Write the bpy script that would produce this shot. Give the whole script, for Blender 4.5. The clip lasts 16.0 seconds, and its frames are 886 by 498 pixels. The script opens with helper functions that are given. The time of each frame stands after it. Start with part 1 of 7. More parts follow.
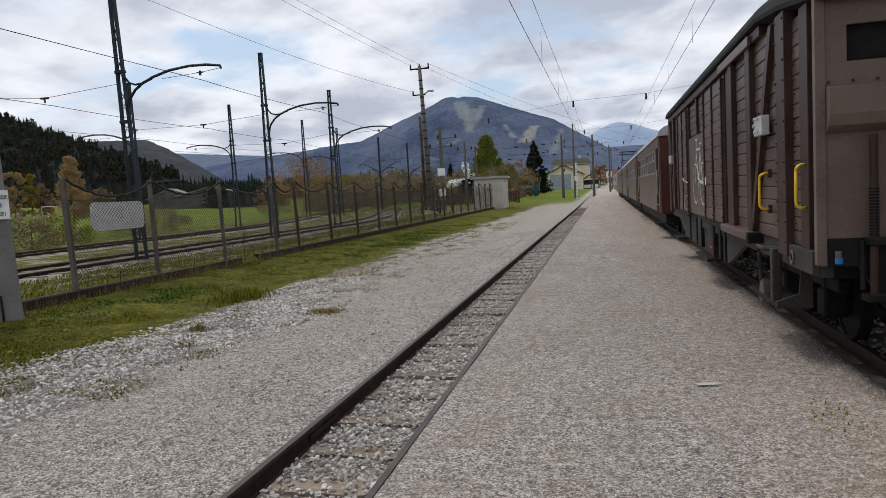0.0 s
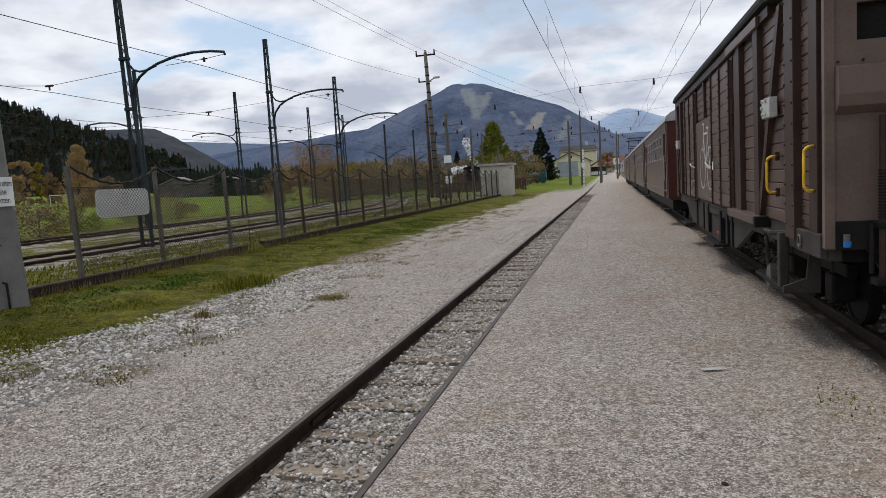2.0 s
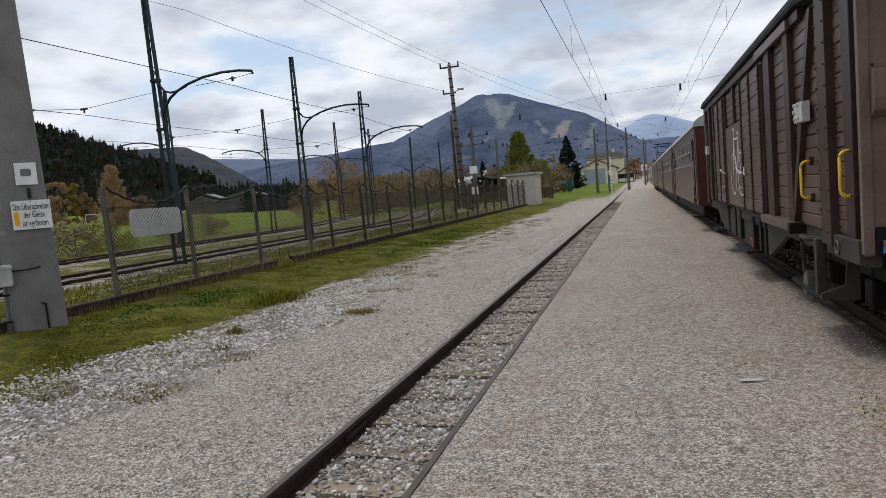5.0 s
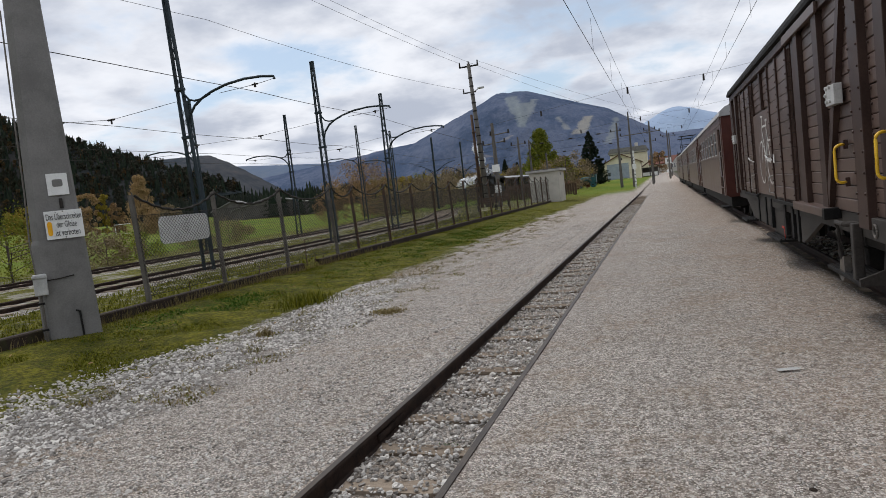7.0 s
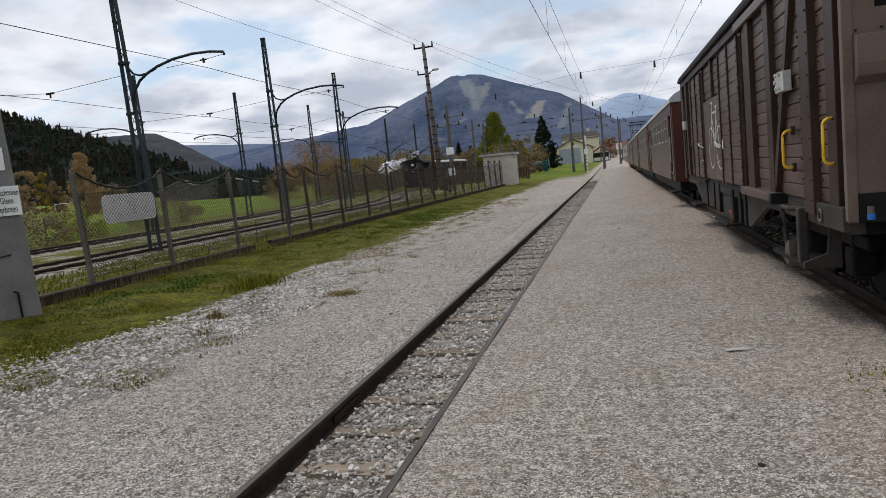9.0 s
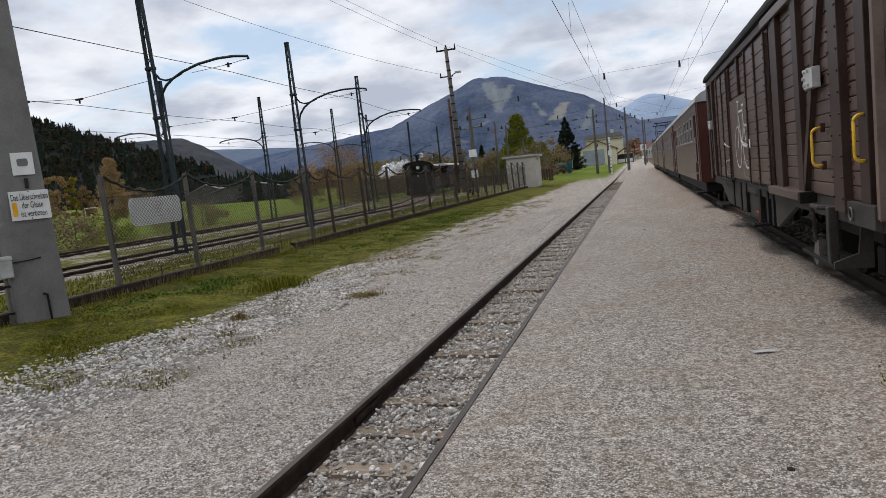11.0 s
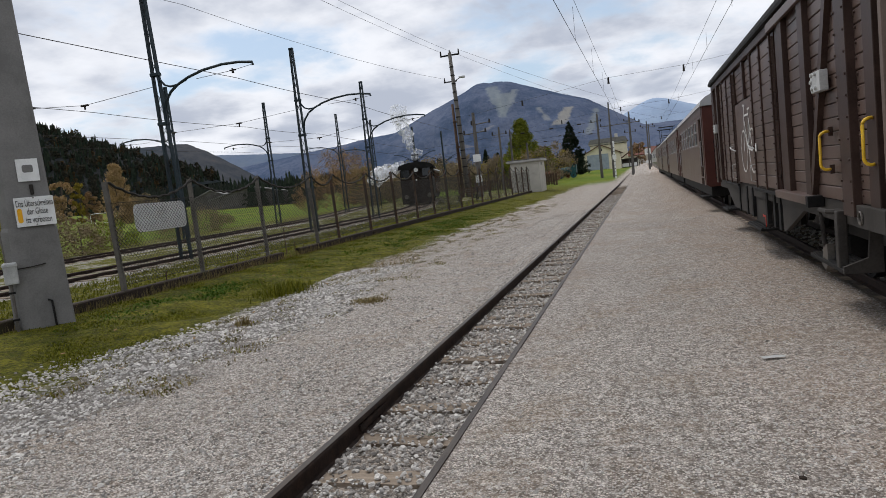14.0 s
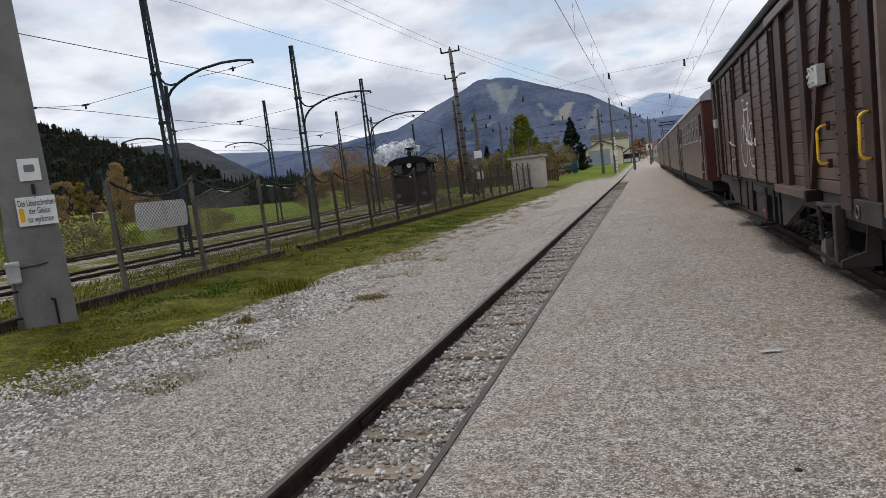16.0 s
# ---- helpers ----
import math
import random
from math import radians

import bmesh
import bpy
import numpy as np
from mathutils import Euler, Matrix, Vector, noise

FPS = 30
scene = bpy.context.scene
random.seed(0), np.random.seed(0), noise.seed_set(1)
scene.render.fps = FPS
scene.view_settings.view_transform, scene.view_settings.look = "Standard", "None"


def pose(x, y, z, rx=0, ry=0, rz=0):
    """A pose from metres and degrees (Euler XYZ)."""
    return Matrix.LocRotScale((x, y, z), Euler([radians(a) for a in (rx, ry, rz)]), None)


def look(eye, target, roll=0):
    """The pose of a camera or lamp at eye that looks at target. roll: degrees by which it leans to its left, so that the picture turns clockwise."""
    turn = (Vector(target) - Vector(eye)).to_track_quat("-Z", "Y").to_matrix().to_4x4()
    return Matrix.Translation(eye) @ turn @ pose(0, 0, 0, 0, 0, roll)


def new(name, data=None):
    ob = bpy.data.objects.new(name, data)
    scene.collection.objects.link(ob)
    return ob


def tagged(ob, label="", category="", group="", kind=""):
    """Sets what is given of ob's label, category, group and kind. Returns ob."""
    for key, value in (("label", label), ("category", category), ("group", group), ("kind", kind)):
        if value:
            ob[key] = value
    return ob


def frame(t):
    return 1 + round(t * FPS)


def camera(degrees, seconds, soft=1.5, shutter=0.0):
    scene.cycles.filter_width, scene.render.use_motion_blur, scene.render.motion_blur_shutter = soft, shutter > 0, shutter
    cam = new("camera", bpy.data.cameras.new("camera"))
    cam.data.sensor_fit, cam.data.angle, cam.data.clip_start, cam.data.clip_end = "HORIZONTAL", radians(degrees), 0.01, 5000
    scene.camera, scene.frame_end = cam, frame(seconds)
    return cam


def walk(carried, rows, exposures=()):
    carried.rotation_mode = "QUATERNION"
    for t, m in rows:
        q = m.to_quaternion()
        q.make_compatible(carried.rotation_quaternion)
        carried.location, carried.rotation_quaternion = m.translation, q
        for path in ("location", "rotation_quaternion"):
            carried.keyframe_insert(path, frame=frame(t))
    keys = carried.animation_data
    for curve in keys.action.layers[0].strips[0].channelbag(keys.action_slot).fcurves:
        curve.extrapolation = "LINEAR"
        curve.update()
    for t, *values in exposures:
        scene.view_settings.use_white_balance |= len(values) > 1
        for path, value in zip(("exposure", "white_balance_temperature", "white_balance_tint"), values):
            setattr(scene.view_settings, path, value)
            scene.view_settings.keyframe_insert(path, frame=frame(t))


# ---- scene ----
cam = camera(66.3, 16.0, soft=0.6)
PATH = [
    (0, (0.072, -0.084, 1.672), (-0.398, 1.853, 1.511), -3.3),
    (0.5, (0.088, -0.076, 1.666), (-0.424, 1.852, 1.528), -4.5),
    (1, (0.089, -0.021, 1.647), (-0.326, 1.928, 1.472), -4.3),
    (1.5, (0.078, -0.033, 1.643), (-0.372, 1.909, 1.482), -4.4),
    (2, (0.094, -0.031, 1.64), (-0.397, 1.898, 1.444), -3.5),
    (2.5, (0.109, -0.011, 1.647), (-0.37, 1.926, 1.5), -3.0),
    (3, (0.102, -0.032, 1.64), (-0.438, 1.888, 1.491), -4.2),
    (5.3, (0.069, -0.028, 1.668), (-0.5, 1.883, 1.509), -4.8),
    (5.5, (0.055, -0.02, 1.645), (-0.518, 1.89, 1.496), -4.6),
    (6, (0.067, -0.011, 1.648), (-0.528, 1.898, 1.587), -5.2),
    (6.5, (0.039, -0.03, 1.64), (-0.565, 1.872, 1.511), -4.8),
    (7, (0.043, -0.019, 1.634), (-0.592, 1.871, 1.483), -6.6),
    (7.5, (0.039, 0.022, 1.631), (-0.498, 1.934, 1.392), -4.5),
    (8, (0.11, 0.043, 1.62), (-0.497, 1.936, 1.4), -5.3),
    (8.5, (0.032, 0.043, 1.622), (-0.47, 1.963, 1.373), -7.2),
    (9, (-0.002, 0.019, 1.617), (-0.509, 1.941, 1.401), -5.9),
    (9.2, (0.022, 0.035, 1.623), (-0.528, 1.946, 1.409), -6.0),
    (11.3, (-0.002, 0.053, 1.594), (-0.575, 1.958, 1.393), -6.2),
    (11.5, (-0.005, 0.064, 1.597), (-0.572, 1.97, 1.384), -6.0),
    (12, (-0.01, 0.072, 1.595), (-0.576, 1.979, 1.39), -5.9),
    (12.5, (-0.017, 0.075, 1.598), (-0.582, 1.986, 1.421), -5.5),
    (13, (-0.014, 0.073, 1.602), (-0.592, 1.979, 1.415), -6.0),
    (13.5, (-0.021, 0.069, 1.605), (-0.601, 1.974, 1.417), -6.3),
    (14, (-0.014, 0.079, 1.599), (-0.597, 1.983, 1.413), -6.4),
    (14.5, (-0.014, 0.073, 1.597), (-0.579, 1.983, 1.41), -6.2),
    (15, (-0.005, 0.068, 1.599), (-0.586, 1.973, 1.419), -6.8),
    (15.5, (0.008, 0.056, 1.592), (-0.585, 1.956, 1.394), -7.0),
    (16, (0.016, 0.056, 1.598), (-0.573, 1.957, 1.403), -6.8),
]
walk(cam, [(t, look(eye, target, roll)) for t, eye, target, roll in PATH], ((0.0, 0.0, 6420, 10.0), (16.0, 0.0, 6420, 10.0)))

# ---------------------------------------------------------------- world and sun
world = bpy.data.worlds.new("overcast_sky")
scene.world = world
world.use_nodes = True


class Nodes:
    """Short forms for building node trees."""

    def __init__(self, tree):
        self.t, self.n, self.l = tree, tree.nodes, tree.links

    def put(self, socket, value):
        if isinstance(value, bpy.types.NodeSocket):
            self.l.new(value, socket)
        else:
            socket.default_value = value

    def math(self, op, a, b=0.0, clamp=False):
        n = self.n.new("ShaderNodeMath")
        n.operation, n.use_clamp = op, clamp
        self.put(n.inputs[0], a), self.put(n.inputs[1], b)
        return n.outputs[0]

    def mix(self, fac, a, b, mode="MIX"):
        n = self.n.new("ShaderNodeMix")
        n.data_type, n.blend_type = "RGBA", mode
        self.put(n.inputs[0], fac)
        for i, c in ((6, a), (7, b)):
            self.put(n.inputs[i], (*c, 1.0) if isinstance(c, tuple) and len(c) == 3 else c)
        return n.outputs[2]

    def noise(self, vec, scale, detail=4.0, rough=0.55, distort=0.0):
        n = self.n.new("ShaderNodeTexNoise")
        if vec is not None:
            self.put(n.inputs["Vector"], vec)
        n.inputs["Scale"].default_value, n.inputs["Detail"].default_value = scale, detail
        n.inputs["Roughness"].default_value, n.inputs["Distortion"].default_value = rough, distort
        return n.outputs[0]

    def voronoi(self, vec, scale, feature="F1", out="Distance"):
        n = self.n.new("ShaderNodeTexVoronoi")
        n.feature = feature
        self.put(n.inputs["Vector"], vec)
        n.inputs["Scale"].default_value = scale
        return n.outputs[out]

    def step(self, v, lo, hi):
        n = self.n.new("ShaderNodeMapRange")
        n.interpolation_type = "SMOOTHSTEP"
        self.put(n.inputs[0], v)
        n.inputs[1].default_value, n.inputs[2].default_value = lo, hi
        return n.outputs[0]

    def xyz(self, vec):
        n = self.n.new("ShaderNodeSeparateXYZ")
        self.put(n.inputs[0], vec)
        return n.outputs

    def scaled(self, vec, s):
        n = self.n.new("ShaderNodeMapping")
        self.put(n.inputs["Vector"], vec)
        n.inputs["Scale"].default_value = s
        return n.outputs[0]

    def bump(self, height, strength, distance):
        n = self.n.new("ShaderNodeBump")
        self.put(n.inputs["Height"], height)
        n.inputs["Strength"].default_value, n.inputs["Distance"].default_value = strength, distance
        return n.outputs[0]


def build_world():
    k = Nodes(world.node_tree)
    k.n.clear()
    sky = k.n.new("ShaderNodeTexSky")
    sky.sky_type, sky.sun_disc = "NISHITA", False
    sky.sun_elevation, sky.sun_rotation = radians(60), radians(-57)
    sky.air_density, sky.dust_density = 1.0, 1.5
    dirs = k.n.new("ShaderNodeTexCoord").outputs["Generated"]
    x, y, z = k.xyz(dirs)
    # clouds flattened towards the horizon
    over = k.math("ADD", k.math("MAXIMUM", z, 0.0), 0.24)
    flat = k.n.new("ShaderNodeCombineXYZ")
    k.put(flat.inputs[0], k.math("DIVIDE", x, over))
    k.put(flat.inputs[1], k.math("DIVIDE", y, over))
    k.put(flat.inputs[2], 3.7)
    big = k.noise(flat.outputs[0], 1.05, 6.0, 0.52, 0.2)
    fine = k.noise(flat.outputs[0], 3.4, 7.0, 0.55, 0.2)
    cover = k.math("ADD", k.math("MULTIPLY", big, 0.65), k.math("MULTIPLY", fine, 0.35))
    mask = k.step(cover, 0.36, 0.47)
    shade = k.step(k.math("ADD", k.math("MULTIPLY", k.noise(flat.outputs[0], 1.7, 6.0, 0.55, 0.1), 0.7), k.math("MULTIPLY", fine, 0.3)), 0.40, 0.62)
    cloud = k.mix(shade, (0.87, 0.885, 0.93), (0.46, 0.50, 0.59))
    blue = k.mix(1.0, sky.outputs[0], (0.105, 0.105, 0.105), "MULTIPLY")
    blue = k.mix(0.45, blue, (0.62, 0.76, 0.92))
    col = k.mix(mask, blue, cloud)
    bg = k.n.new("ShaderNodeBackground")
    k.put(bg.inputs[0], col)
    bg.inputs[1].default_value = SKY
    out = k.n.new("ShaderNodeOutputWorld")
    k.l.new(bg.outputs[0], out.inputs[0])


SKY = 1.06
build_world()
sun = new("sun", bpy.data.lights.new("sun", "SUN"))
sun.data.energy, sun.data.angle, sun.data.color = 1.7, radians(20), (1.0, 0.97, 0.93)
sun.matrix_world = look((-42, 27, 86), (0, 0, 0))


# ---------------------------------------------------------------- materials
def material(name, make):
    m = bpy.data.materials.new(name)
    m.use_nodes = True
    k = Nodes(m.node_tree)
    k.bsdf = k.n["Principled BSDF"]
    k.obj = k.n.new("ShaderNodeTexCoord").outputs["Object"]
    k.pos = k.n.new("ShaderNodeNewGeometry").outputs["Position"]
    make(k)
    return m


def plain(name, c1, c2, rough=0.6, metal=0.0, scale=6.0, fine=60.0, bump=0.15, dist=0.004, dirt=None, dirt_amount=0.5, stretch=None, vary=0.0, alpha=1.0, spec=0.16):
    """A surface with a broad and a fine variation of colour, optional stains and a fine relief."""
    def make(k):
        v = k.scaled(k.pos, stretch) if stretch else k.pos
        a = k.noise(v, scale, 5.0, 0.6)
        b = k.noise(v, fine, 3.0, 0.6)
        f = k.step(k.math("ADD", k.math("MULTIPLY", a, 0.65), k.math("MULTIPLY", b, 0.35)), 0.34, 0.66)
        col = k.mix(f, c1, c2)
        if vary:
            r = k.n.new("ShaderNodeObjectInfo").outputs["Random"]
            col = k.mix(k.math("MULTIPLY", r, vary), col, tuple(min(1, x * 1.9) for x in c2))
        if dirt:
            d = k.step(k.noise(v, scale * 0.6, 7.0, 0.7, 0.4), 0.52, 0.72)
            col = k.mix(k.math("MULTIPLY", d, dirt_amount), col, dirt)
        k.put(k.bsdf.inputs["Base Color"], col)
        k.put(k.bsdf.inputs["Roughness"], k.math("ADD", rough - 0.1, k.math("MULTIPLY", a, 0.2)))
        k.bsdf.inputs["Metallic"].default_value = metal
        k.bsdf.inputs["Specular IOR Level"].default_value = spec
        k.put(k.bsdf.inputs["Normal"], k.bump(b, bump, dist))
        if alpha < 1:
            k.bsdf.inputs["Alpha"].default_value = alpha
    return material(name, make)


def ground_material(k):
    x, y, z = k.xyz(k.pos)
    n1 = k.noise(k.pos, 0.55, 5.0, 0.65)
    n2 = k.noise(k.pos, 3.2, 5.0, 0.65)
    n3 = k.noise(k.pos, 22.0, 4.0, 0.6)
    wob = k.math("MULTIPLY", k.math("SUBTRACT", n1, 0.5), 3.4)
    wob = k.math("ADD", wob, k.math("MULTIPLY", k.math("SUBTRACT", n2, 0.5), 1.6))
    xw = k.math("ADD", x, wob)
    # gravel of many small chips, with bigger ones among them
    warp = k.n.new("ShaderNodeVectorMath")
    warp.operation = "MULTIPLY_ADD"
    k.put(warp.inputs[0], k.n.new("ShaderNodeTexNoise").outputs["Color"])
    k.put(warp.inputs[1], (0.012, 0.012, 0.0)), k.put(warp.inputs[2], k.pos)
    gp = warp.outputs[0]
    chip = k.voronoi(gp, 78.0, "F1", "Color")
    chip_d = k.voronoi(gp, 78.0, "F1", "Distance")
    chip2 = k.voronoi(gp, 36.0, "F1", "Color")
    big_d = k.voronoi(gp, 36.0, "F1", "Distance")
    c = k.xyz(chip)
    c2 = k.xyz(chip2)
    dust = k.step(n2, 0.35, 0.7)
    grav = k.mix(k.step(c[0], 0.08, 0.95), (0.195, 0.168, 0.146), (0.88, 0.805, 0.725))
    lump = k.math("MULTIPLY", k.step(c2[2], 0.62, 0.70), k.step(big_d, 0.42, 0.30))
    grav = k.mix(k.math("MULTIPLY", lump, 0.65), grav, k.mix(c2[1], (0.35, 0.33, 0.305), (0.86, 0.825, 0.78)))
    grav = k.mix(k.math("MULTIPLY", dust, 0.28), grav, (0.45, 0.405, 0.355))
    # gaps between the chips hold dark grit
    grit_gap = k.step(chip_d, 0.36, 0.62)
    grav = k.mix(k.math("MULTIPLY", grit_gap, 0.55), grav, (0.145, 0.120, 0.100))
    # trodden, slightly browner platform; paler gravel on the other side of the rails
    pale = k.step(k.math("ADD", x, k.math("MULTIPLY", wob, 0.12)), -1.15, -1.75)
    brown = k.math("MULTIPLY", k.step(xw, 0.0, 1.8), k.math("SUBTRACT", 1.0, pale))
    grav = k.mix(k.math("MULTIPLY", brown, 0.44), grav, (0.43, 0.315, 0.235))
    stain = k.math("MULTIPLY", k.step(k.noise(k.pos, 0.9, 7.0, 0.74, 0.5), 0.49, 0.62), 0.40)
    grav = k.mix(stain, grav, (0.31, 0.225, 0.15))
    marks = k.step(k.noise(k.scaled(k.pos, (1.2, 3.4, 1.0)), 2.4, 9.0, 0.78, 0.4), 0.62, 0.70)
    grav = k.mix(k.math("MULTIPLY", marks, 0.5), grav, (0.14, 0.105, 0.07))
    broad = k.step(k.noise(k.scaled(k.pos, (1.0, 0.45, 1.0)), 0.8, 5.0, 0.6), 0.40, 0.62)
    grav = k.mix(k.math("MULTIPLY", broad, 0.16), grav, (0.20, 0.17, 0.14))
    # lumps and hollows of every size in the trodden grit
    grain = k.noise(k.pos, 13.0, 8.0, 0.80)
    grav = k.mix(k.math("MULTIPLY", k.step(grain, 0.51, 0.44), 0.38), grav, k.mix(1.0, grav, (0.42, 0.39, 0.36), "MULTIPLY"))
    grav = k.mix(k.math("MULTIPLY", k.step(grain, 0.53, 0.60), 0.36), grav, k.mix(c2[1], (0.60, 0.54, 0.48), (0.90, 0.84, 0.77)))
    # pebbles of a thumb's width, some pale, some dark
    peb = k.xyz(k.voronoi(gp, 21.0, "F1", "Color"))
    peb_d = k.voronoi(gp, 21.0, "F1", "Distance")
    on = k.math("MULTIPLY", k.step(peb[0], 0.66, 0.70), k.step(peb_d, 0.36, 0.28))
    grav = k.mix(k.math("MULTIPLY", on, 0.30), grav, k.mix(k.step(peb[1], 0.35, 0.45), (0.15, 0.135, 0.12), (0.88, 0.85, 0.80)))
    # moss and short grass
    g1 = k.mix(k.step(n2, 0.35, 0.65), (0.070, 0.080, 0.006), (0.185, 0.172, 0.012))
    g1 = k.mix(k.math("MULTIPLY", k.step(n3, 0.45, 0.72), 0.6), g1, (0.155, 0.118, 0.040))
    g1 = k.mix(k.math("MULTIPLY", k.step(k.noise(k.pos, 7.0, 6.0, 0.7, 0.6), 0.54, 0.66), 0.55), g1, (0.030, 0.030, 0.010))
    tuft = k.noise(k.pos, 17.0, 8.0, 0.78)
    g1 = k.mix(k.math("MULTIPLY", k.step(tuft, 0.56, 0.40), 0.75), g1, (0.020, 0.022, 0.005))
    g1 = k.mix(k.math("MULTIPLY", k.step(tuft, 0.55, 0.68), 0.6), g1, (0.24, 0.225, 0.022))
    lawn = k.step(xw, -5.7, -6.3)
    far_left = k.step(k.math("ADD", x, k.math("MULTIPLY", wob, 0.5)), -9.4, -10.0)
    # earth and grit that shows through beyond the fence
    grit = k.math("MULTIPLY", k.step(k.noise(k.pos, 1.1, 6.0, 0.7), 0.5, 0.62), k.step(x, -30.0, -20.0))
    g2 = k.mix(k.math("MULTIPLY", k.math("MULTIPLY", grit, far_left), 0.75), g1, (0.33, 0.31, 0.28))
    field = k.mix(k.step(k.noise(k.pos, 0.06, 4.0, 0.6), 0.35, 0.65), (0.090, 0.138, 0.010), (0.140, 0.162, 0.018))
    g2 = k.mix(k.step(x, -26.0, -34.0), g2, field)
    weeds = k.math("MULTIPLY", k.step(k.noise(k.pos, 2.1, 7.0, 0.78), 0.50, 0.62), k.step(x, -3.4, -5.2))
    base = k.mix(k.math("MULTIPLY", weeds, 0.7), grav, (0.125, 0.100, 0.045))
    # dark grit under the spilled stones
    heap = k.math("MULTIPLY", k.math("MULTIPLY", k.step(xw, -7.2, -6.2), k.step(xw, -4.3, -5.0)), k.step(y, 14.0, 9.0))
    base = k.mix(k.math("MULTIPLY", heap, 0.65), base, (0.135, 0.125, 0.112))
    base = k.mix(lawn, base, g2)
    # grass again far along the line, beyond the gravel
    far = k.math("MULTIPLY", k.step(k.math("ADD", y, k.math("MULTIPLY", wob, 6.0)), 60.0, 78.0), k.step(k.math("ABSOLUTE", k.math("SUBTRACT", x, 0.2)), 2.6, 3.8))
    base = k.mix(far, base, field)
    # darker ground under the train and on beyond it
    train_dark = k.step(k.math("ADD", x, k.math("MULTIPLY", wob, 0.06)), 2.0, 2.35)
    base = k.mix(k.math("MULTIPLY", train_dark, 0.8), base, (0.05, 0.044, 0.038))
    bed = k.math("MULTIPLY", k.step(x, -2.2, -2.08), k.step(x, -1.2, -1.32))
    base = k.mix(k.math("MULTIPLY", bed, 0.15), base, (0.25, 0.235, 0.21))
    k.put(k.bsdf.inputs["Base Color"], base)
    k.bsdf.inputs["Roughness"].default_value = 0.93
    k.bsdf.inputs["Specular IOR Level"].default_value = 0.12
    h = k.math("ADD", k.math("MULTIPLY", chip_d, -0.9), k.math("ADD", k.math("MULTIPLY", grain, 1.2), k.math("MULTIPLY", c2[0], 0.35)))
    k.put(k.bsdf.inputs["Normal"], k.bump(h, 0.9, 0.022))


def stone_material(k):
    geo = k.n.new("ShaderNodeNewGeometry")
    r = geo.outputs["Random Per Island"]
    n = k.noise(k.pos, 40.0, 4.0, 0.6)
    col = k.mix(r, (0.14, 0.130, 0.12), (0.72, 0.69, 0.645))
    col = k.mix(k.math("MULTIPLY", n, 0.4), col, (0.34, 0.30, 0.255))
    k.put(k.bsdf.inputs["Base Color"], col)
    k.bsdf.inputs["Roughness"].default_value = 0.9
    k.bsdf.inputs["Specular IOR Level"].default_value = 0.15
    k.put(k.bsdf.inputs["Normal"], k.bump(n, 0.3, 0.004))


def leaf(name, c1, c2):
    def make(k):
        r = k.n.new("ShaderNodeNewGeometry").outputs["Random Per Island"]
        n = k.noise(k.pos, 0.7, 3.0, 0.6)
        col = k.mix(k.math("ADD", k.math("MULTIPLY", r, 0.7), k.math("MULTIPLY", n, 0.3)), c1, c2)
        k.put(k.bsdf.inputs["Base Color"], col)
        k.bsdf.inputs["Roughness"].default_value = 0.75
        k.bsdf.inputs["Specular IOR Level"].default_value = 0.06
    return material(name, make)


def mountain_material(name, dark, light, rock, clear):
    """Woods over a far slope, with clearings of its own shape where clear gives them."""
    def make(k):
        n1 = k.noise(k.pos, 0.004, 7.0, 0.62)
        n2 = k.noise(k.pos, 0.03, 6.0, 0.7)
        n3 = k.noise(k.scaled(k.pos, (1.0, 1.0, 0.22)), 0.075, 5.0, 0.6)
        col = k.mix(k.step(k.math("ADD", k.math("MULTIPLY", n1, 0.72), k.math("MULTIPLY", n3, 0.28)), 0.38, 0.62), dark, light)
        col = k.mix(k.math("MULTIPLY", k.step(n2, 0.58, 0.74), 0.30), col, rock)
        x, y, z = k.xyz(k.pos)
        edge = k.math("MULTIPLY", k.math("SUBTRACT", k.noise(k.pos, 0.028, 6.0, 0.75), 0.5), 95.0)
        for (x0, z0, x1, z1, half0, half1, tone) in clear:
            # a strip that runs down the slope from (x0, z0) to (x1, z1)
            t = k.math("DIVIDE", k.math("SUBTRACT", z0, z), z0 - z1)
            mid = k.math("ADD", x0, k.math("MULTIPLY", t, x1 - x0))
            half = k.math("ADD", half0, k.math("MULTIPLY", t, half1 - half0))
            off = k.math("SUBTRACT", k.math("ADD", k.math("ABSOLUTE", k.math("SUBTRACT", x, mid)), k.math("MULTIPLY", edge, 0.6)), half)
            m = k.math("MULTIPLY", k.step(off, 8.0, -8.0), k.math("MULTIPLY", k.step(t, -0.05, 0.04), k.step(t, 1.06, 0.95)))
            col = k.mix(k.math("MULTIPLY", m, k.math("ADD", 0.45, k.math("MULTIPLY", n3, 0.6))), col, tone)
        k.put(k.bsdf.inputs["Base Color"], col)
        k.bsdf.inputs["Roughness"].default_value = 1.0
        k.bsdf.inputs["Specular IOR Level"].default_value = 0.0
        k.put(k.bsdf.inputs["Normal"], k.bump(k.math("ADD", n1, k.math("MULTIPLY", n2, 0.5)), 0.7, 16.0))
    return material(name, make)


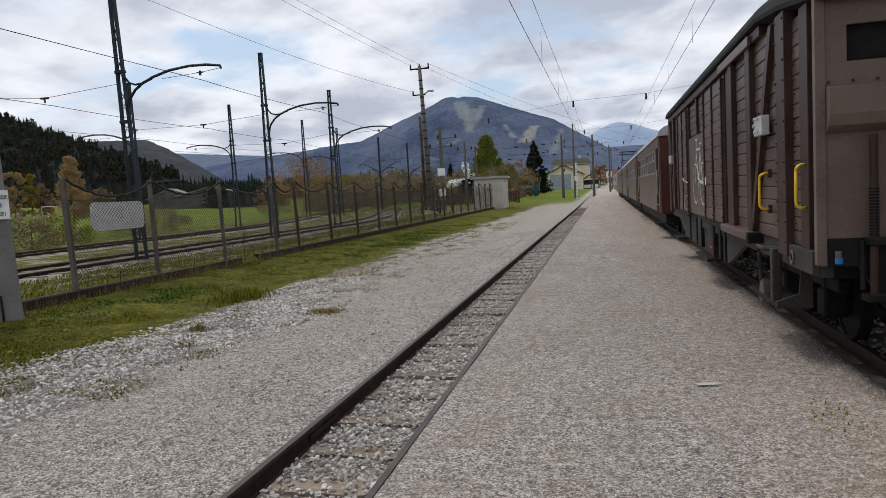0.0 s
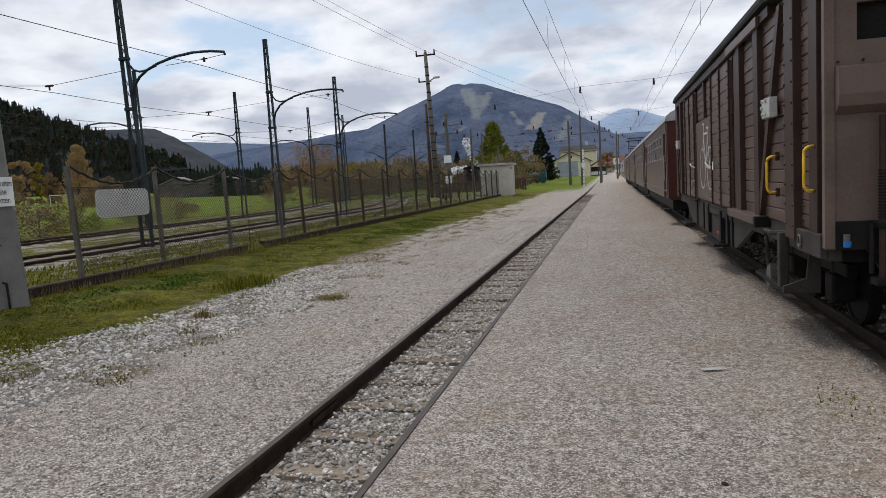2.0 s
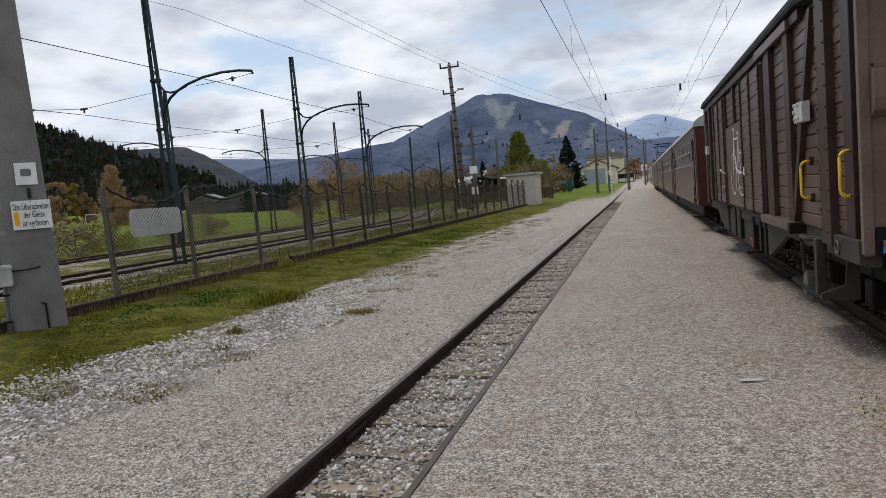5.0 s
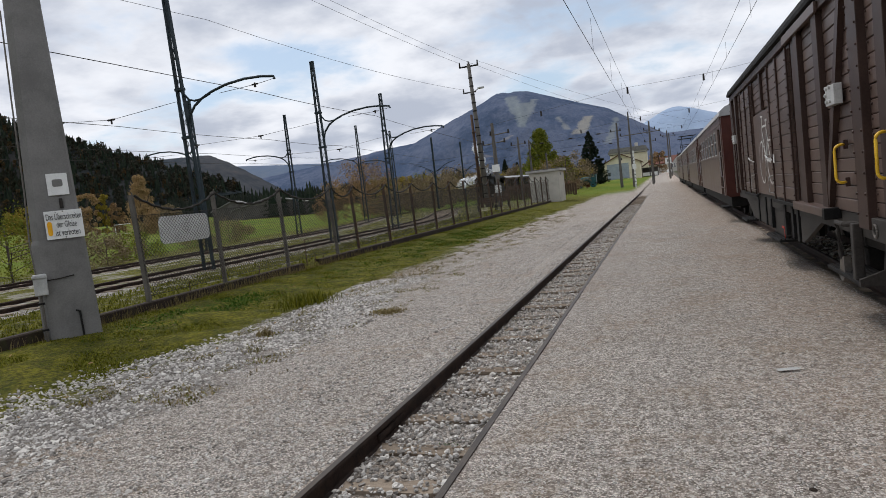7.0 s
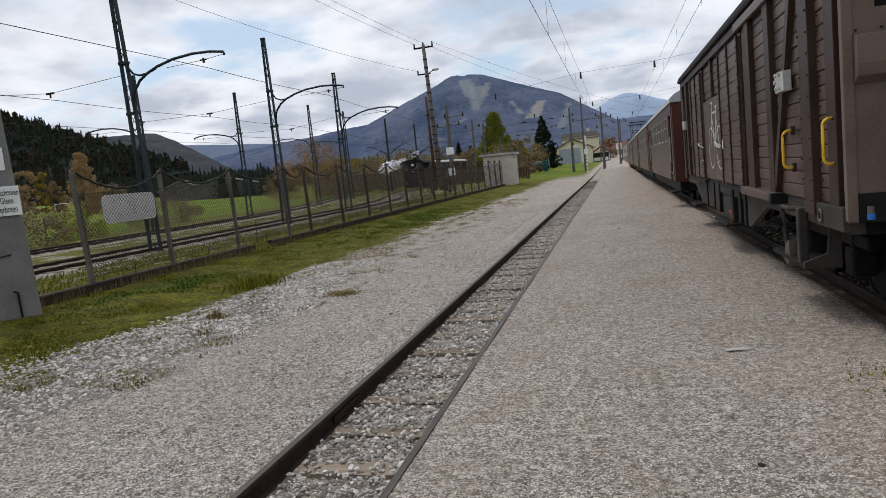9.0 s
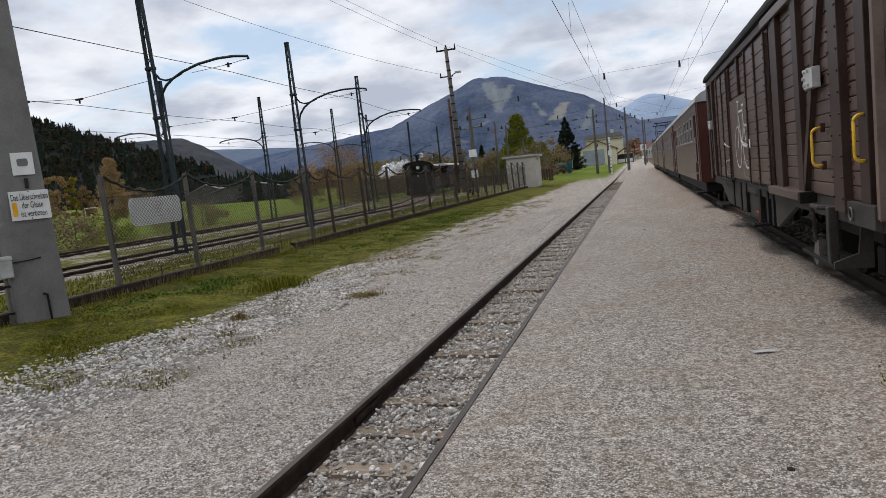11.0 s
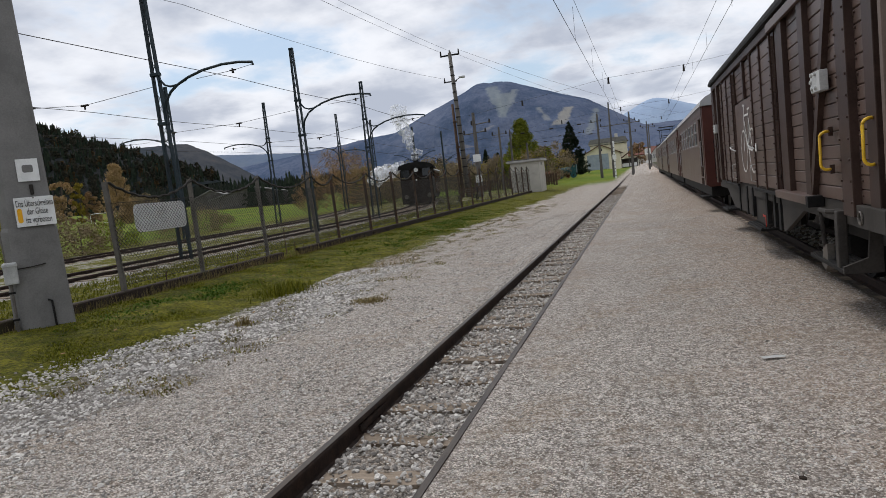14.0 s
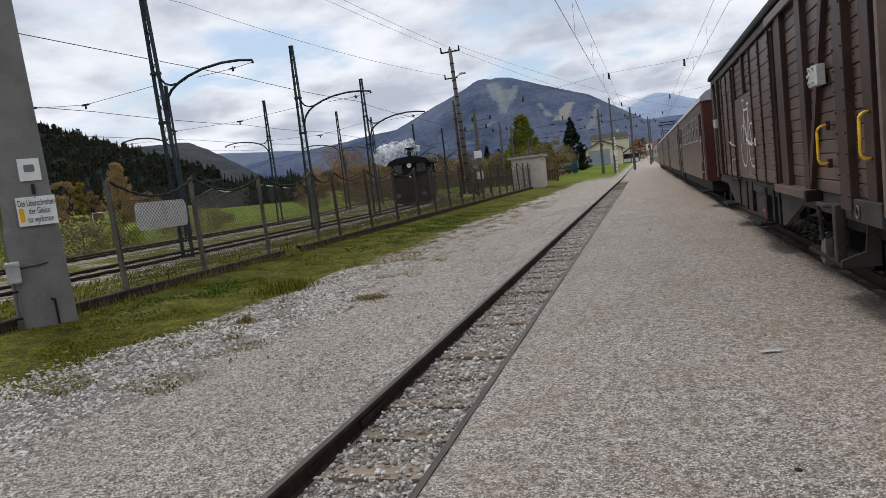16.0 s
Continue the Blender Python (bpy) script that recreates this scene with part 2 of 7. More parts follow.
def steam_material(k):
    n = k.noise(k.obj, 2.2, 5.0, 0.6)
    k.bsdf.inputs["Base Color"].default_value = (0.92, 0.93, 0.95, 1)
    k.bsdf.inputs["Roughness"].default_value = 1.0
    k.bsdf.inputs["Specular IOR Level"].default_value = 0.0
    k.bsdf.inputs["Subsurface Weight"].default_value = 0.0
    k.put(k.bsdf.inputs["Alpha"], k.math("MULTIPLY", k.step(n, 0.34, 0.70), 0.55))


def bell(x, c, w):
    return math.exp(-((x - c) / w) ** 2)


def climb(v):
    """How far a slope has risen from its foot (0) over its crest (0.72) to its back (1)."""
    return math.sin(v / 0.72 * math.pi / 2) ** 1.25 if v < 0.72 else 1 - 0.8 * ((v - 0.72) / 0.28) ** 1.5


def main_skyline(x):
    d = 3000
    a = math.degrees(math.atan2(x, d))
    # a broad cone with a flat top and a longer shoulder to the east
    rise = 7.75 - 0.45 * max(0.0, -12.6 - a) + 0.35 * max(0.0, -19.3 - a) - 0.36 * max(0.0, a + 10.0) - 0.25 * max(0.0, a + 3.8)
    rise += 0.12 * bell(a, -12.2, 0.5) + 0.10 * bell(a, -10.9, 0.35)
    rise = max(rise if a > -23 else 4.30 - 0.12 * (-23 - a), 3.0 if a > 0 else 2.6)
    return math.tan(radians(rise)) * math.hypot(x, d) + 1.6


MAIN_FAR, MAIN_DEEP, MAIN_FOOT = 3000, 1000, -20


def on_mountain(az, el):
    """The place on the mountain's slope in that direction, in degrees."""
    best = None
    for i in range(1, 145):
        v = i / 200
        y = MAIN_FAR + MAIN_DEEP * (v - 0.72)
        x = y * math.tan(radians(az))
        z = MAIN_FOOT + (main_skyline(x) - MAIN_FOOT) * climb(v)
        miss = abs(math.degrees(math.atan2(z - 1.6, math.hypot(x, y))) - el)
        if best is None or miss < best[0]:
            best = (miss, x, z)
    return best[1], best[2]


def run(az0, el0, az1, el1, half0, half1, tone):
    return (*on_mountain(az0, el0), *on_mountain(az1, el1), half0, half1, tone)


M_GROUND = material("gravel_and_grass", ground_material)
M_STONE = material("limestone_ballast", stone_material)
M_RAIL = plain("rusty_rail_steel", (0.020, 0.014, 0.012), (0.052, 0.034, 0.026), 0.7, 0.1, 9, 90, 0.3, 0.003, (0.12, 0.065, 0.035), 0.4)
M_RAILTOP = plain("worn_rail_head", (0.045, 0.038, 0.034), (0.10, 0.084, 0.072), 0.5, 0.3, 4, 70, 0.1, 0.001, (0.11, 0.07, 0.045), 0.5, (6, 0.6, 6))
M_SLEEPER = plain("weathered_sleeper_wood", (0.10, 0.074, 0.053), (0.24, 0.195, 0.150), 0.9, 0, 5, 60, 0.6, 0.006, (0.05, 0.04, 0.03), 0.5, (0.6, 7, 3), 0.3)
M_BROWN = plain("brown_wagon_paint", (0.060, 0.037, 0.029), (0.104, 0.067, 0.053), 0.42, 0, 2.5, 45, 0.22, 0.003, (0.035, 0.024, 0.020), 0.45, (4, 1, 1), 0.16, spec=0.4)
# A lighter brown than the sides, for end wall, hood and corner angle.
M_ENDWALL = plain("lighter_brown_end_paint", (0.115, 0.083, 0.068), (0.160, 0.118, 0.097), 0.5, 0, 2, 40, 0.1, 0.002, (0.06, 0.042, 0.036), 0.4)
M_BROWNSTEEL = plain("brown_painted_steel", (0.036, 0.021, 0.017), (0.062, 0.038, 0.030), 0.45, 0, 3, 50, 0.12, 0.002, (0.03, 0.021, 0.018), 0.5)
M_DARKSTEEL = plain("dirty_dark_grey_steel", (0.007, 0.007, 0.007), (0.020, 0.019, 0.018), 0.65, 0.1, 4, 60, 0.2, 0.003, (0.035, 0.025, 0.018), 0.4)
M_FRAME = plain("grey_underframe_paint", (0.028, 0.025, 0.022), (0.055, 0.049, 0.044), 0.6, 0.05, 3, 50, 0.2, 0.003, (0.035, 0.028, 0.023), 0.6)
M_BLACK = plain("soot_black", (0.006, 0.006, 0.006), (0.016, 0.015, 0.014), 0.8, 0, 5, 50, 0.1, 0.002)
M_ROOF = plain("grey_roofing_felt", (0.010, 0.010, 0.010), (0.024, 0.023, 0.023), 0.8, 0, 2, 40, 0.3, 0.003)
M_COACH = plain("brown_coach_gloss_paint", (0.100, 0.066, 0.054), (0.142, 0.098, 0.082), 0.36, 0, 1.2, 30, 0.05, 0.002, (0.07, 0.046, 0.038), 0.4, spec=0.3)
M_COACHEND = plain("dark_red_coach_end", (0.060, 0.020, 0.016), (0.085, 0.030, 0.022), 0.5, 0, 2, 40, 0.1, 0.002, (0.03, 0.014, 0.012), 0.4)
M_COACHROOF = plain("pale_grey_coach_roof", (0.30, 0.30, 0.30), (0.42, 0.42, 0.42), 0.6, 0, 2, 40, 0.15, 0.002, (0.17, 0.16, 0.15), 0.5)
M_YELLOW = plain("yellow_handrail_paint", (0.62, 0.36, 0.012), (0.80, 0.50, 0.025), 0.4, 0, 9, 70, 0.08, 0.001, (0.35, 0.2, 0.03), 0.25, spec=0.5)
M_WHITE = plain("white_sign_enamel", (0.68, 0.68, 0.66), (0.80, 0.80, 0.78), 0.4, 0, 5, 60, 0.05, 0.001, (0.45, 0.43, 0.40), 0.3, spec=0.5)
M_LOGO = plain("white_stencil_paint", (0.42, 0.40, 0.38), (0.62, 0.60, 0.57), 0.6, 0, 12, 90, 0.05, 0.001)
M_INK = plain("black_lettering", (0.012, 0.012, 0.013), (0.03, 0.03, 0.03), 0.5, 0, 9, 60, 0.02, 0.001)
M_AMBER = plain("amber_symbol", (0.75, 0.35, 0.01), (0.85, 0.45, 0.03), 0.4, 0, 9, 60, 0.02, 0.001)
M_GREYPLATE = plain("pale_grey_plate", (0.38, 0.38, 0.37), (0.52, 0.52, 0.50), 0.5, 0.1, 8, 60, 0.15, 0.002, (0.2, 0.19, 0.17), 0.4)
M_CONC = plain("painted_concrete_mast", (0.155, 0.150, 0.143), (0.225, 0.218, 0.207), 0.85, 0, 1.6, 45, 0.3, 0.004, (0.10, 0.097, 0.088), 0.5)
M_CONCLIGHT = plain("pale_concrete", (0.30, 0.29, 0.265), (0.42, 0.405, 0.375), 0.85, 0, 1.2, 30, 0.3, 0.004, (0.22, 0.20, 0.17), 0.5)
M_KERB = plain("mossy_dark_kerb", (0.022, 0.016, 0.012), (0.052, 0.038, 0.029), 0.85, 0, 3, 40, 0.5, 0.008, (0.05, 0.055, 0.018), 0.5)
M_GALV = plain("dull_galvanised_steel", (0.095, 0.086, 0.076), (0.165, 0.150, 0.133), 0.6, 0.2, 4, 50, 0.15, 0.002, (0.12, 0.09, 0.065), 0.5)
M_RUST = plain("rust_brown_post", (0.055, 0.036, 0.026), (0.115, 0.074, 0.052), 0.8, 0.1, 4, 50, 0.3, 0.003, (0.05, 0.034, 0.025), 0.4)
M_WIRE = plain("dark_wire", (0.020, 0.018, 0.016), (0.042, 0.037, 0.032), 0.7, 0.1, 8, 60, 0.05, 0.001)
M_MAST = plain("green_black_mast_paint", (0.014, 0.022, 0.027), (0.030, 0.044, 0.052), 0.5, 0.2, 3, 40, 0.1, 0.002, (0.05, 0.034, 0.022), 0.3)
M_GLASS = plain("dark_window_glass", (0.010, 0.012, 0.013), (0.022, 0.025, 0.027), 0.08, 0, 3, 30, 0.0, 0.001, spec=0.5)
M_POLEWOOD = plain("grey_pole", (0.085, 0.078, 0.070), (0.15, 0.138, 0.125), 0.85, 0, 2, 30, 0.3, 0.004, (0.08, 0.07, 0.06), 0.4, (3, 3, 0.5))
M_HUT = plain("cream_rendered_hut_wall", (0.43, 0.405, 0.355), (0.53, 0.50, 0.44), 0.9, 0, 1.2, 30, 0.25, 0.004, (0.25, 0.225, 0.185), 0.45)
M_YELLOWWALL = plain("yellow_render", (0.60, 0.545, 0.40), (0.70, 0.64, 0.49), 0.9, 0, 0.6, 10, 0.2, 0.004, (0.42, 0.34, 0.18), 0.4)
M_ROOFRED = plain("brown_tile_roof", (0.10, 0.058, 0.042), (0.17, 0.095, 0.068), 0.85, 0, 0.8, 10, 0.4, 0.01)
M_DOORBLUE = plain("blue_grey_shed_door", (0.25, 0.29, 0.33), (0.33, 0.37, 0.41), 0.6, 0, 1, 15, 0.1, 0.002)
M_BARK = plain("tree_bark", (0.055, 0.043, 0.034), (0.12, 0.10, 0.082), 0.95, 0, 3, 25, 0.6, 0.02)
M_LEAFGREEN = leaf("yellow_green_leaves", (0.065, 0.088, 0.010), (0.22, 0.225, 0.030))
M_LEAFORANGE = leaf("autumn_orange_leaves", (0.16, 0.098, 0.050), (0.38, 0.245, 0.125))
M_LEAFBROWN = leaf("withered_brown_leaves", (0.13, 0.098, 0.060), (0.29, 0.225, 0.135))
M_LEAFLARCH = leaf("golden_larch_needles", (0.24, 0.155, 0.075), (0.50, 0.345, 0.175))
M_LEAFYELLOW = leaf("yellow_autumn_leaves", (0.16, 0.125, 0.020), (0.34, 0.26, 0.045))
M_LEAFDARK = leaf("dark_bare_wood", (0.012, 0.016, 0.011), (0.060, 0.050, 0.034))
M_LEAFRUSTY = leaf("rusty_dull_wood", (0.030, 0.028, 0.014), (0.105, 0.060, 0.026))
M_NEEDLE = leaf("dark_spruce_needles", (0.009, 0.015, 0.011), (0.030, 0.040, 0.024))
# Needle colour for far woods, with a little haze painted in.
M_NEEDLEFAR = leaf("haze_tinted_wood", (0.012, 0.017, 0.014), (0.034, 0.038, 0.026))
M_GRASSBLADE = leaf("grass_blades", (0.040, 0.058, 0.005), (0.210, 0.195, 0.020))
M_GRASSDEEP = leaf("deep_green_weeds", (0.030, 0.072, 0.008), (0.085, 0.145, 0.020))
M_GRASSDRY = leaf("dry_grass", (0.13, 0.10, 0.04), (0.27, 0.21, 0.10))
M_STEAM = material("white_steam", steam_material)
M_LOCO = plain("sooty_brown_black_locomotive_paint", (0.006, 0.005, 0.004), (0.020, 0.013, 0.010), 0.6, 0.0, 2, 40, 0.15, 0.003, (0.06, 0.036, 0.024), 0.4)
M_TRAM = plain("brown_tramcar_paint", (0.060, 0.030, 0.018), (0.10, 0.052, 0.03), 0.5, 0, 2, 40, 0.1, 0.003)
M_TEAL = plain("teal_machine_paint", (0.02, 0.075, 0.085), (0.04, 0.11, 0.12), 0.5, 0, 3, 40, 0.1, 0.003)
M_REDBROWN = plain("red_brown_machine_paint", (0.09, 0.028, 0.018), (0.15, 0.05, 0.03), 0.6, 0, 3, 40, 0.1, 0.003)
M_BLUE = plain("blue_cap", (0.02, 0.12, 0.42), (0.04, 0.2, 0.55), 0.4, 0, 9, 60, 0.05, 0.001)
M_RED = plain("red_paint", (0.35, 0.03, 0.02), (0.45, 0.05, 0.03), 0.5, 0, 9, 60, 0.05, 0.001)
M_LAMP = plain("milky_lamp_glass", (0.5, 0.5, 0.48), (0.6, 0.6, 0.58), 0.3, 0, 5, 40, 0.02, 0.001)
M_TIMBER = plain("grey_barn_timber", (0.085, 0.078, 0.072), (0.15, 0.14, 0.13), 0.9, 0, 1, 12, 0.4, 0.01)
# The blue of distance haze is put into these wood and clearing colours.
M_MAIN = mountain_material("haze_blue_wooded_mountain", (0.058, 0.082, 0.135), (0.118, 0.138, 0.195), (0.19, 0.195, 0.22), (
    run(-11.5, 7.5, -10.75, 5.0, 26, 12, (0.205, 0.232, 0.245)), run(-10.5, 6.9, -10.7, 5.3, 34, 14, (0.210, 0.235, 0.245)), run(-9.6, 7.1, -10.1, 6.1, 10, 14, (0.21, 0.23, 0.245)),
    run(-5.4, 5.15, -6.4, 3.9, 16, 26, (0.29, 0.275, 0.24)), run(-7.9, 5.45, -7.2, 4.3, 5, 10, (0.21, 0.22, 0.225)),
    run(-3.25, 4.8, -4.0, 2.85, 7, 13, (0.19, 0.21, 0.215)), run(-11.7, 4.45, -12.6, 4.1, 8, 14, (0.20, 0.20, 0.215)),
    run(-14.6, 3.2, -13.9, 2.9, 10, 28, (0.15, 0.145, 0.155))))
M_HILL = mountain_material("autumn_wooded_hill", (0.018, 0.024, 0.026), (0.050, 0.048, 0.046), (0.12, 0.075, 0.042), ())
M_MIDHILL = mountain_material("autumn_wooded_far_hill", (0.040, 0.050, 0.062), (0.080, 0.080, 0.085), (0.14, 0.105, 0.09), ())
# Distance haze is mixed into both colours, palest on the peak.
M_FARHILL = mountain_material("haze_tinted_far_ridge", (0.115, 0.150, 0.215), (0.145, 0.175, 0.225), (0.22, 0.23, 0.24), ())
M_RIGHTPEAK = mountain_material("haze_paled_far_peak", (0.30, 0.38, 0.51), (0.34, 0.42, 0.54), (0.36, 0.42, 0.52), ())


# ---------------------------------------------------------------- mesh helpers
def link_bm(name, bm, mat, parent=None, label="", smooth=False):
    me = bpy.data.meshes.new(name)
    bmesh.ops.recalc_face_normals(bm, faces=bm.faces)
    bm.to_mesh(me)
    bm.free()
    me.materials.append(mat)
    if smooth:
        me.polygons.foreach_set("use_smooth", [True] * len(me.polygons))
    ob = new(name, me)
    if parent:
        ob.parent = parent
    if label:
        ob["label"] = label
    return ob


def part(name, bm, mat, parent, label="", smooth=False):
    return link_bm(name, bm, mat, parent, label, smooth)


def piece(name, me, parent, loc=(0, 0, 0), rot=(0, 0, 0)):
    """One more object on a shared mesh."""
    ob = new(name, me)
    ob.parent = parent
    ob.location, ob.rotation_euler = loc, rot
    return ob


def mesh_of(name, bm, mat):
    me = bpy.data.meshes.new(name)
    bmesh.ops.recalc_face_normals(bm, faces=bm.faces)
    bm.to_mesh(me)
    bm.free()
    me.materials.append(mat)
    return me


def thing(name, x=0, y=0, z=0, rz=0, label="", category="", group="", kind=""):
    ob = new(name)
    ob.matrix_world = pose(x, y, z, 0, 0, rz)
    ob.empty_display_size = 0.2
    return tagged(ob, label, category, group, kind)


def box(bm, x0, x1, y0, y1, z0, z1, bevel=0.0):
    m = Matrix.Translation(((x0 + x1) / 2, (y0 + y1) / 2, (z0 + z1) / 2)) @ Matrix.Diagonal((abs(x1 - x0), abs(y1 - y0), abs(z1 - z0), 1))
    r = bmesh.ops.create_cube(bm, size=1, matrix=m)
    if bevel:
        edges = {e for v in r["verts"] for e in v.link_edges}
        bmesh.ops.bevel(bm, geom=list(edges), offset=bevel, segments=2, affect="EDGES", profile=0.5)
    return bm


def B(*a):
    return box(bmesh.new(), *a)


def rod(bm, a, b, r0, r1=None, n=8):
    """A round bar from a to b."""
    a, b = Vector(a), Vector(b)
    d = b - a
    m = Matrix.Translation((a + b) / 2) @ d.to_track_quat("Z", "Y").to_matrix().to_4x4()
    bmesh.ops.create_cone(bm, cap_ends=True, segments=n, radius1=r0, radius2=r0 if r1 is None else r1, depth=d.length, matrix=m)
    return bm


def tube(bm, pts, r, n=6):
    """A bent round bar through the points."""
    pts = [Vector(p) for p in pts]
    rings = []
    for i, p in enumerate(pts):
        d = (pts[min(i + 1, len(pts) - 1)] - pts[max(i - 1, 0)]).normalized()
        side = d.orthogonal().normalized() if abs(d.z) > 0.98 else d.cross(Vector((0, 0, 1))).normalized()
        up = side.cross(d)
        rings.append([bm.verts.new(p + r * (math.cos(2 * math.pi * j / n) * side + math.sin(2 * math.pi * j / n) * up)) for j in range(n)])
    for a, b in zip(rings, rings[1:]):
        for j in range(n):
            bm.faces.new((a[j], a[(j + 1) % n], b[(j + 1) % n], b[j]))
    bm.faces.new(rings[0]), bm.faces.new(rings[-1])
    return bm


def prism(bm, profile, axis, a, b):
    """A profile of (u, v) pairs drawn along an axis from a to b: axis x takes (y, z), y takes (x, z), z takes (x, y)."""
    def at(u, v, w):
        return {"x": (w, u, v), "y": (u, w, v), "z": (u, v, w)}[axis]
    r0 = [bm.verts.new(at(u, v, a)) for u, v in profile]
    r1 = [bm.verts.new(at(u, v, b)) for u, v in profile]
    n = len(profile)
    for i in range(n):
        bm.faces.new((r0[i], r0[(i + 1) % n], r1[(i + 1) % n], r1[i]))
    bm.faces.new(r0), bm.faces.new(r1)
    return bm


def from_arrays(name, verts, faces, mat, parent=None):
    me = bpy.data.meshes.new(name)
    me.from_pydata(verts, [], faces)
    me.materials.append(mat)
    ob = new(name, me)
    if parent:
        ob.parent = parent
    return ob


def smooth01(v, a, b):
    t = min(1.0, max(0.0, (v - a) / (b - a)))
    return t * t * (3 - 2 * t)


# ---------------------------------------------------------------- lie of the land
def tram_x(y):
    """Centre line of the tram track beyond the fence."""
    return -13.4 - 7.3 * smooth01(y, 33, 70) + 2.0 * smooth01(y, 74, 125)


def land(x, y):
    z = 0.0
    z += 0.17 * smooth01(-x, 6.2, 8.8) + 0.13 * smooth01(-x, 9.12, 9.24)
    z += 0.006 * max(0.0, y - 55) if y < 400 else 2.07
    z -= 0.25 * smooth01(-x, 26, 40)
    z += 0.022 * max(0.0, -x - 60) * smooth01(-x, 60, 120) if x > -400 else 7.5
    if y < 130:
        if -2.13 < x < -1.28:
            z -= 0.125
        if -2.6 < x <= -2.13:
            z -= 0.012
    if x > 2.0:
        z -= 0.10 * smooth01(x, 2.0, 2.25) * (1 - smooth01(x, 3.4, 3.8))
    return z


def lie(x, y):
    """The height of the ground with its small unevenness."""
    near = smooth01(-abs(x), -30, -6) * smooth01(-abs(y), -60, -15)
    u = noise.noise(Vector((x * 1.1, y * 1.1, 0))) * 0.018 + noise.noise(Vector((x * 4.1, y * 4.1, 5))) * 0.008
    if x < -6:
        u *= 2.2
    if -2.4 < x < -1.0:
        u *= 0.35
    return land(x, y) + u * near


def build_ground():
    xs = sorted(set([-4500, -2500, -1200, -700, -400, -300, -220, -160, -120, -90, -70, -60, -50, -44, -40, -36, -33, -30, -28, -26, -24, -22]
                    + [round(-20 + 0.5 * i, 2) for i in range(16)] + [round(-12 + 0.12 * i, 3) for i in range(60)] + [-4.8, -4.4, -4, -3.6, -3.2, -2.9, -2.6, -2.4, -2.2, -2.16, -2.135, -2.125, -1.9, -1.7, -1.5, -1.285, -1.275, -1.24]
                    + [round(-1.1 + 0.2 * i, 2) for i in range(20)] + [2.0, 2.08, 2.16, 2.25, 2.6, 3.0, 3.4, 3.8, 4.5, 6, 10, 20, 40, 90, 200, 500, 1200, 2500, 4500]))
    ys = sorted(set([-4500, -1500, -500, -200, -80, -30, -14, -8, -5, -3, -2, -1, 0] + [round(0.15 * i, 2) for i in range(120)] + [18 + 0.4 * i for i in range(60)] + [42 + 1.5 * i for i in range(40)]
                    + [102, 106, 112, 120, 129, 131, 140, 160, 190, 230, 300, 400, 401, 600, 1000, 1800, 3000, 4500]))
    verts, faces = [], []
    for y in ys:
        for x in xs:
            verts.append((x, y, lie(x, y)))
    w = len(xs)
    for j in range(len(ys) - 1):
        for i in range(w - 1):
            a = j * w + i
            faces.append((a, a + 1, a + 1 + w, a + w))
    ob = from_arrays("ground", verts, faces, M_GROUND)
    ob.data.polygons.foreach_set("use_smooth", [True] * len(faces))
    tagged(ob, "pale grey gravel platform with mossy grass verge", "ground", kind="structure")


build_ground()


def ridge(name, label, x0, x1, dist, depth, height, mat, base=-20.0, cols=220, rows=40, rough=1.0, seed=0.0):
    """A hill or mountain: a slope that climbs from its foot to a skyline given by height(x), and falls behind."""
    verts, faces = [], []
    for j in range(rows):
        v = j / (rows - 1)
        rise = climb(v)
        for i in range(cols):
            x = x0 + (x1 - x0) * i / (cols - 1)
            y = dist + depth * (v - 0.72)
            h = height(x)
            s = h / 300.0
            f = noise.fractal(Vector((x * 0.0055 + seed, y * 0.0055, seed)), 0.9, 2.1, 6)
            g = noise.fractal(Vector((x * 0.05 + seed, y * 0.05, seed)), 0.9, 2.1, 3)
            z = base + (h - base) * rise + rough * (f * 34 * s * min(1.0, 6 * v) * (1 - min(1.0, rise)) ** 0.6 + g * 2.2)
            verts.append((x, y, z))
    for j in range(rows - 1):
        for i in range(cols - 1):
            a = j * cols + i
            faces.append((a, a + 1, a + 1 + cols, a + cols))
    ob = from_arrays(name, verts, faces, mat)
    ob.data.polygons.foreach_set("use_smooth", [True] * len(faces))
    return tagged(ob, label, name.replace("_", " "), kind="structure")


ridge("backdrop_mountain", "wooded mountain with cleared ski runs, tinted blue with haze", -1900, 900, MAIN_FAR, MAIN_DEEP, main_skyline, M_MAIN, cols=320, rows=70, seed=2.3)
ridge("backdrop_far_ridge", "ridge far down the valley, coloured blue with haze", -4100, -1100, 3900, 900,
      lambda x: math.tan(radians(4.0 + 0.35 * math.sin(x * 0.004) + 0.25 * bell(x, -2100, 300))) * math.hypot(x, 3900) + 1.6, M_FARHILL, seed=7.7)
ridge("backdrop_far_peak", "peak far behind the station, coloured pale blue with haze", -900, 1700, 4500, 700,
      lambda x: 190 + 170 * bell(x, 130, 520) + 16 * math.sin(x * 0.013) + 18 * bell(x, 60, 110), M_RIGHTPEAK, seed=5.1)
ridge("backdrop_middle_hill", "dark autumn-coloured wooded hill", -1500, -560, 1150, 420,
      lambda x: 1.6 + math.tan(radians(max(1.2, 5.4 - 0.42 * max(0.0, math.degrees(math.atan2(x, 1150)) + 36.6) ** 1.25 - 0.04 * max(0.0, -40 - math.degrees(math.atan2(x, 1150)))))) * math.hypot(x, 1150),
      M_MIDHILL, base=-10, seed=3.3)


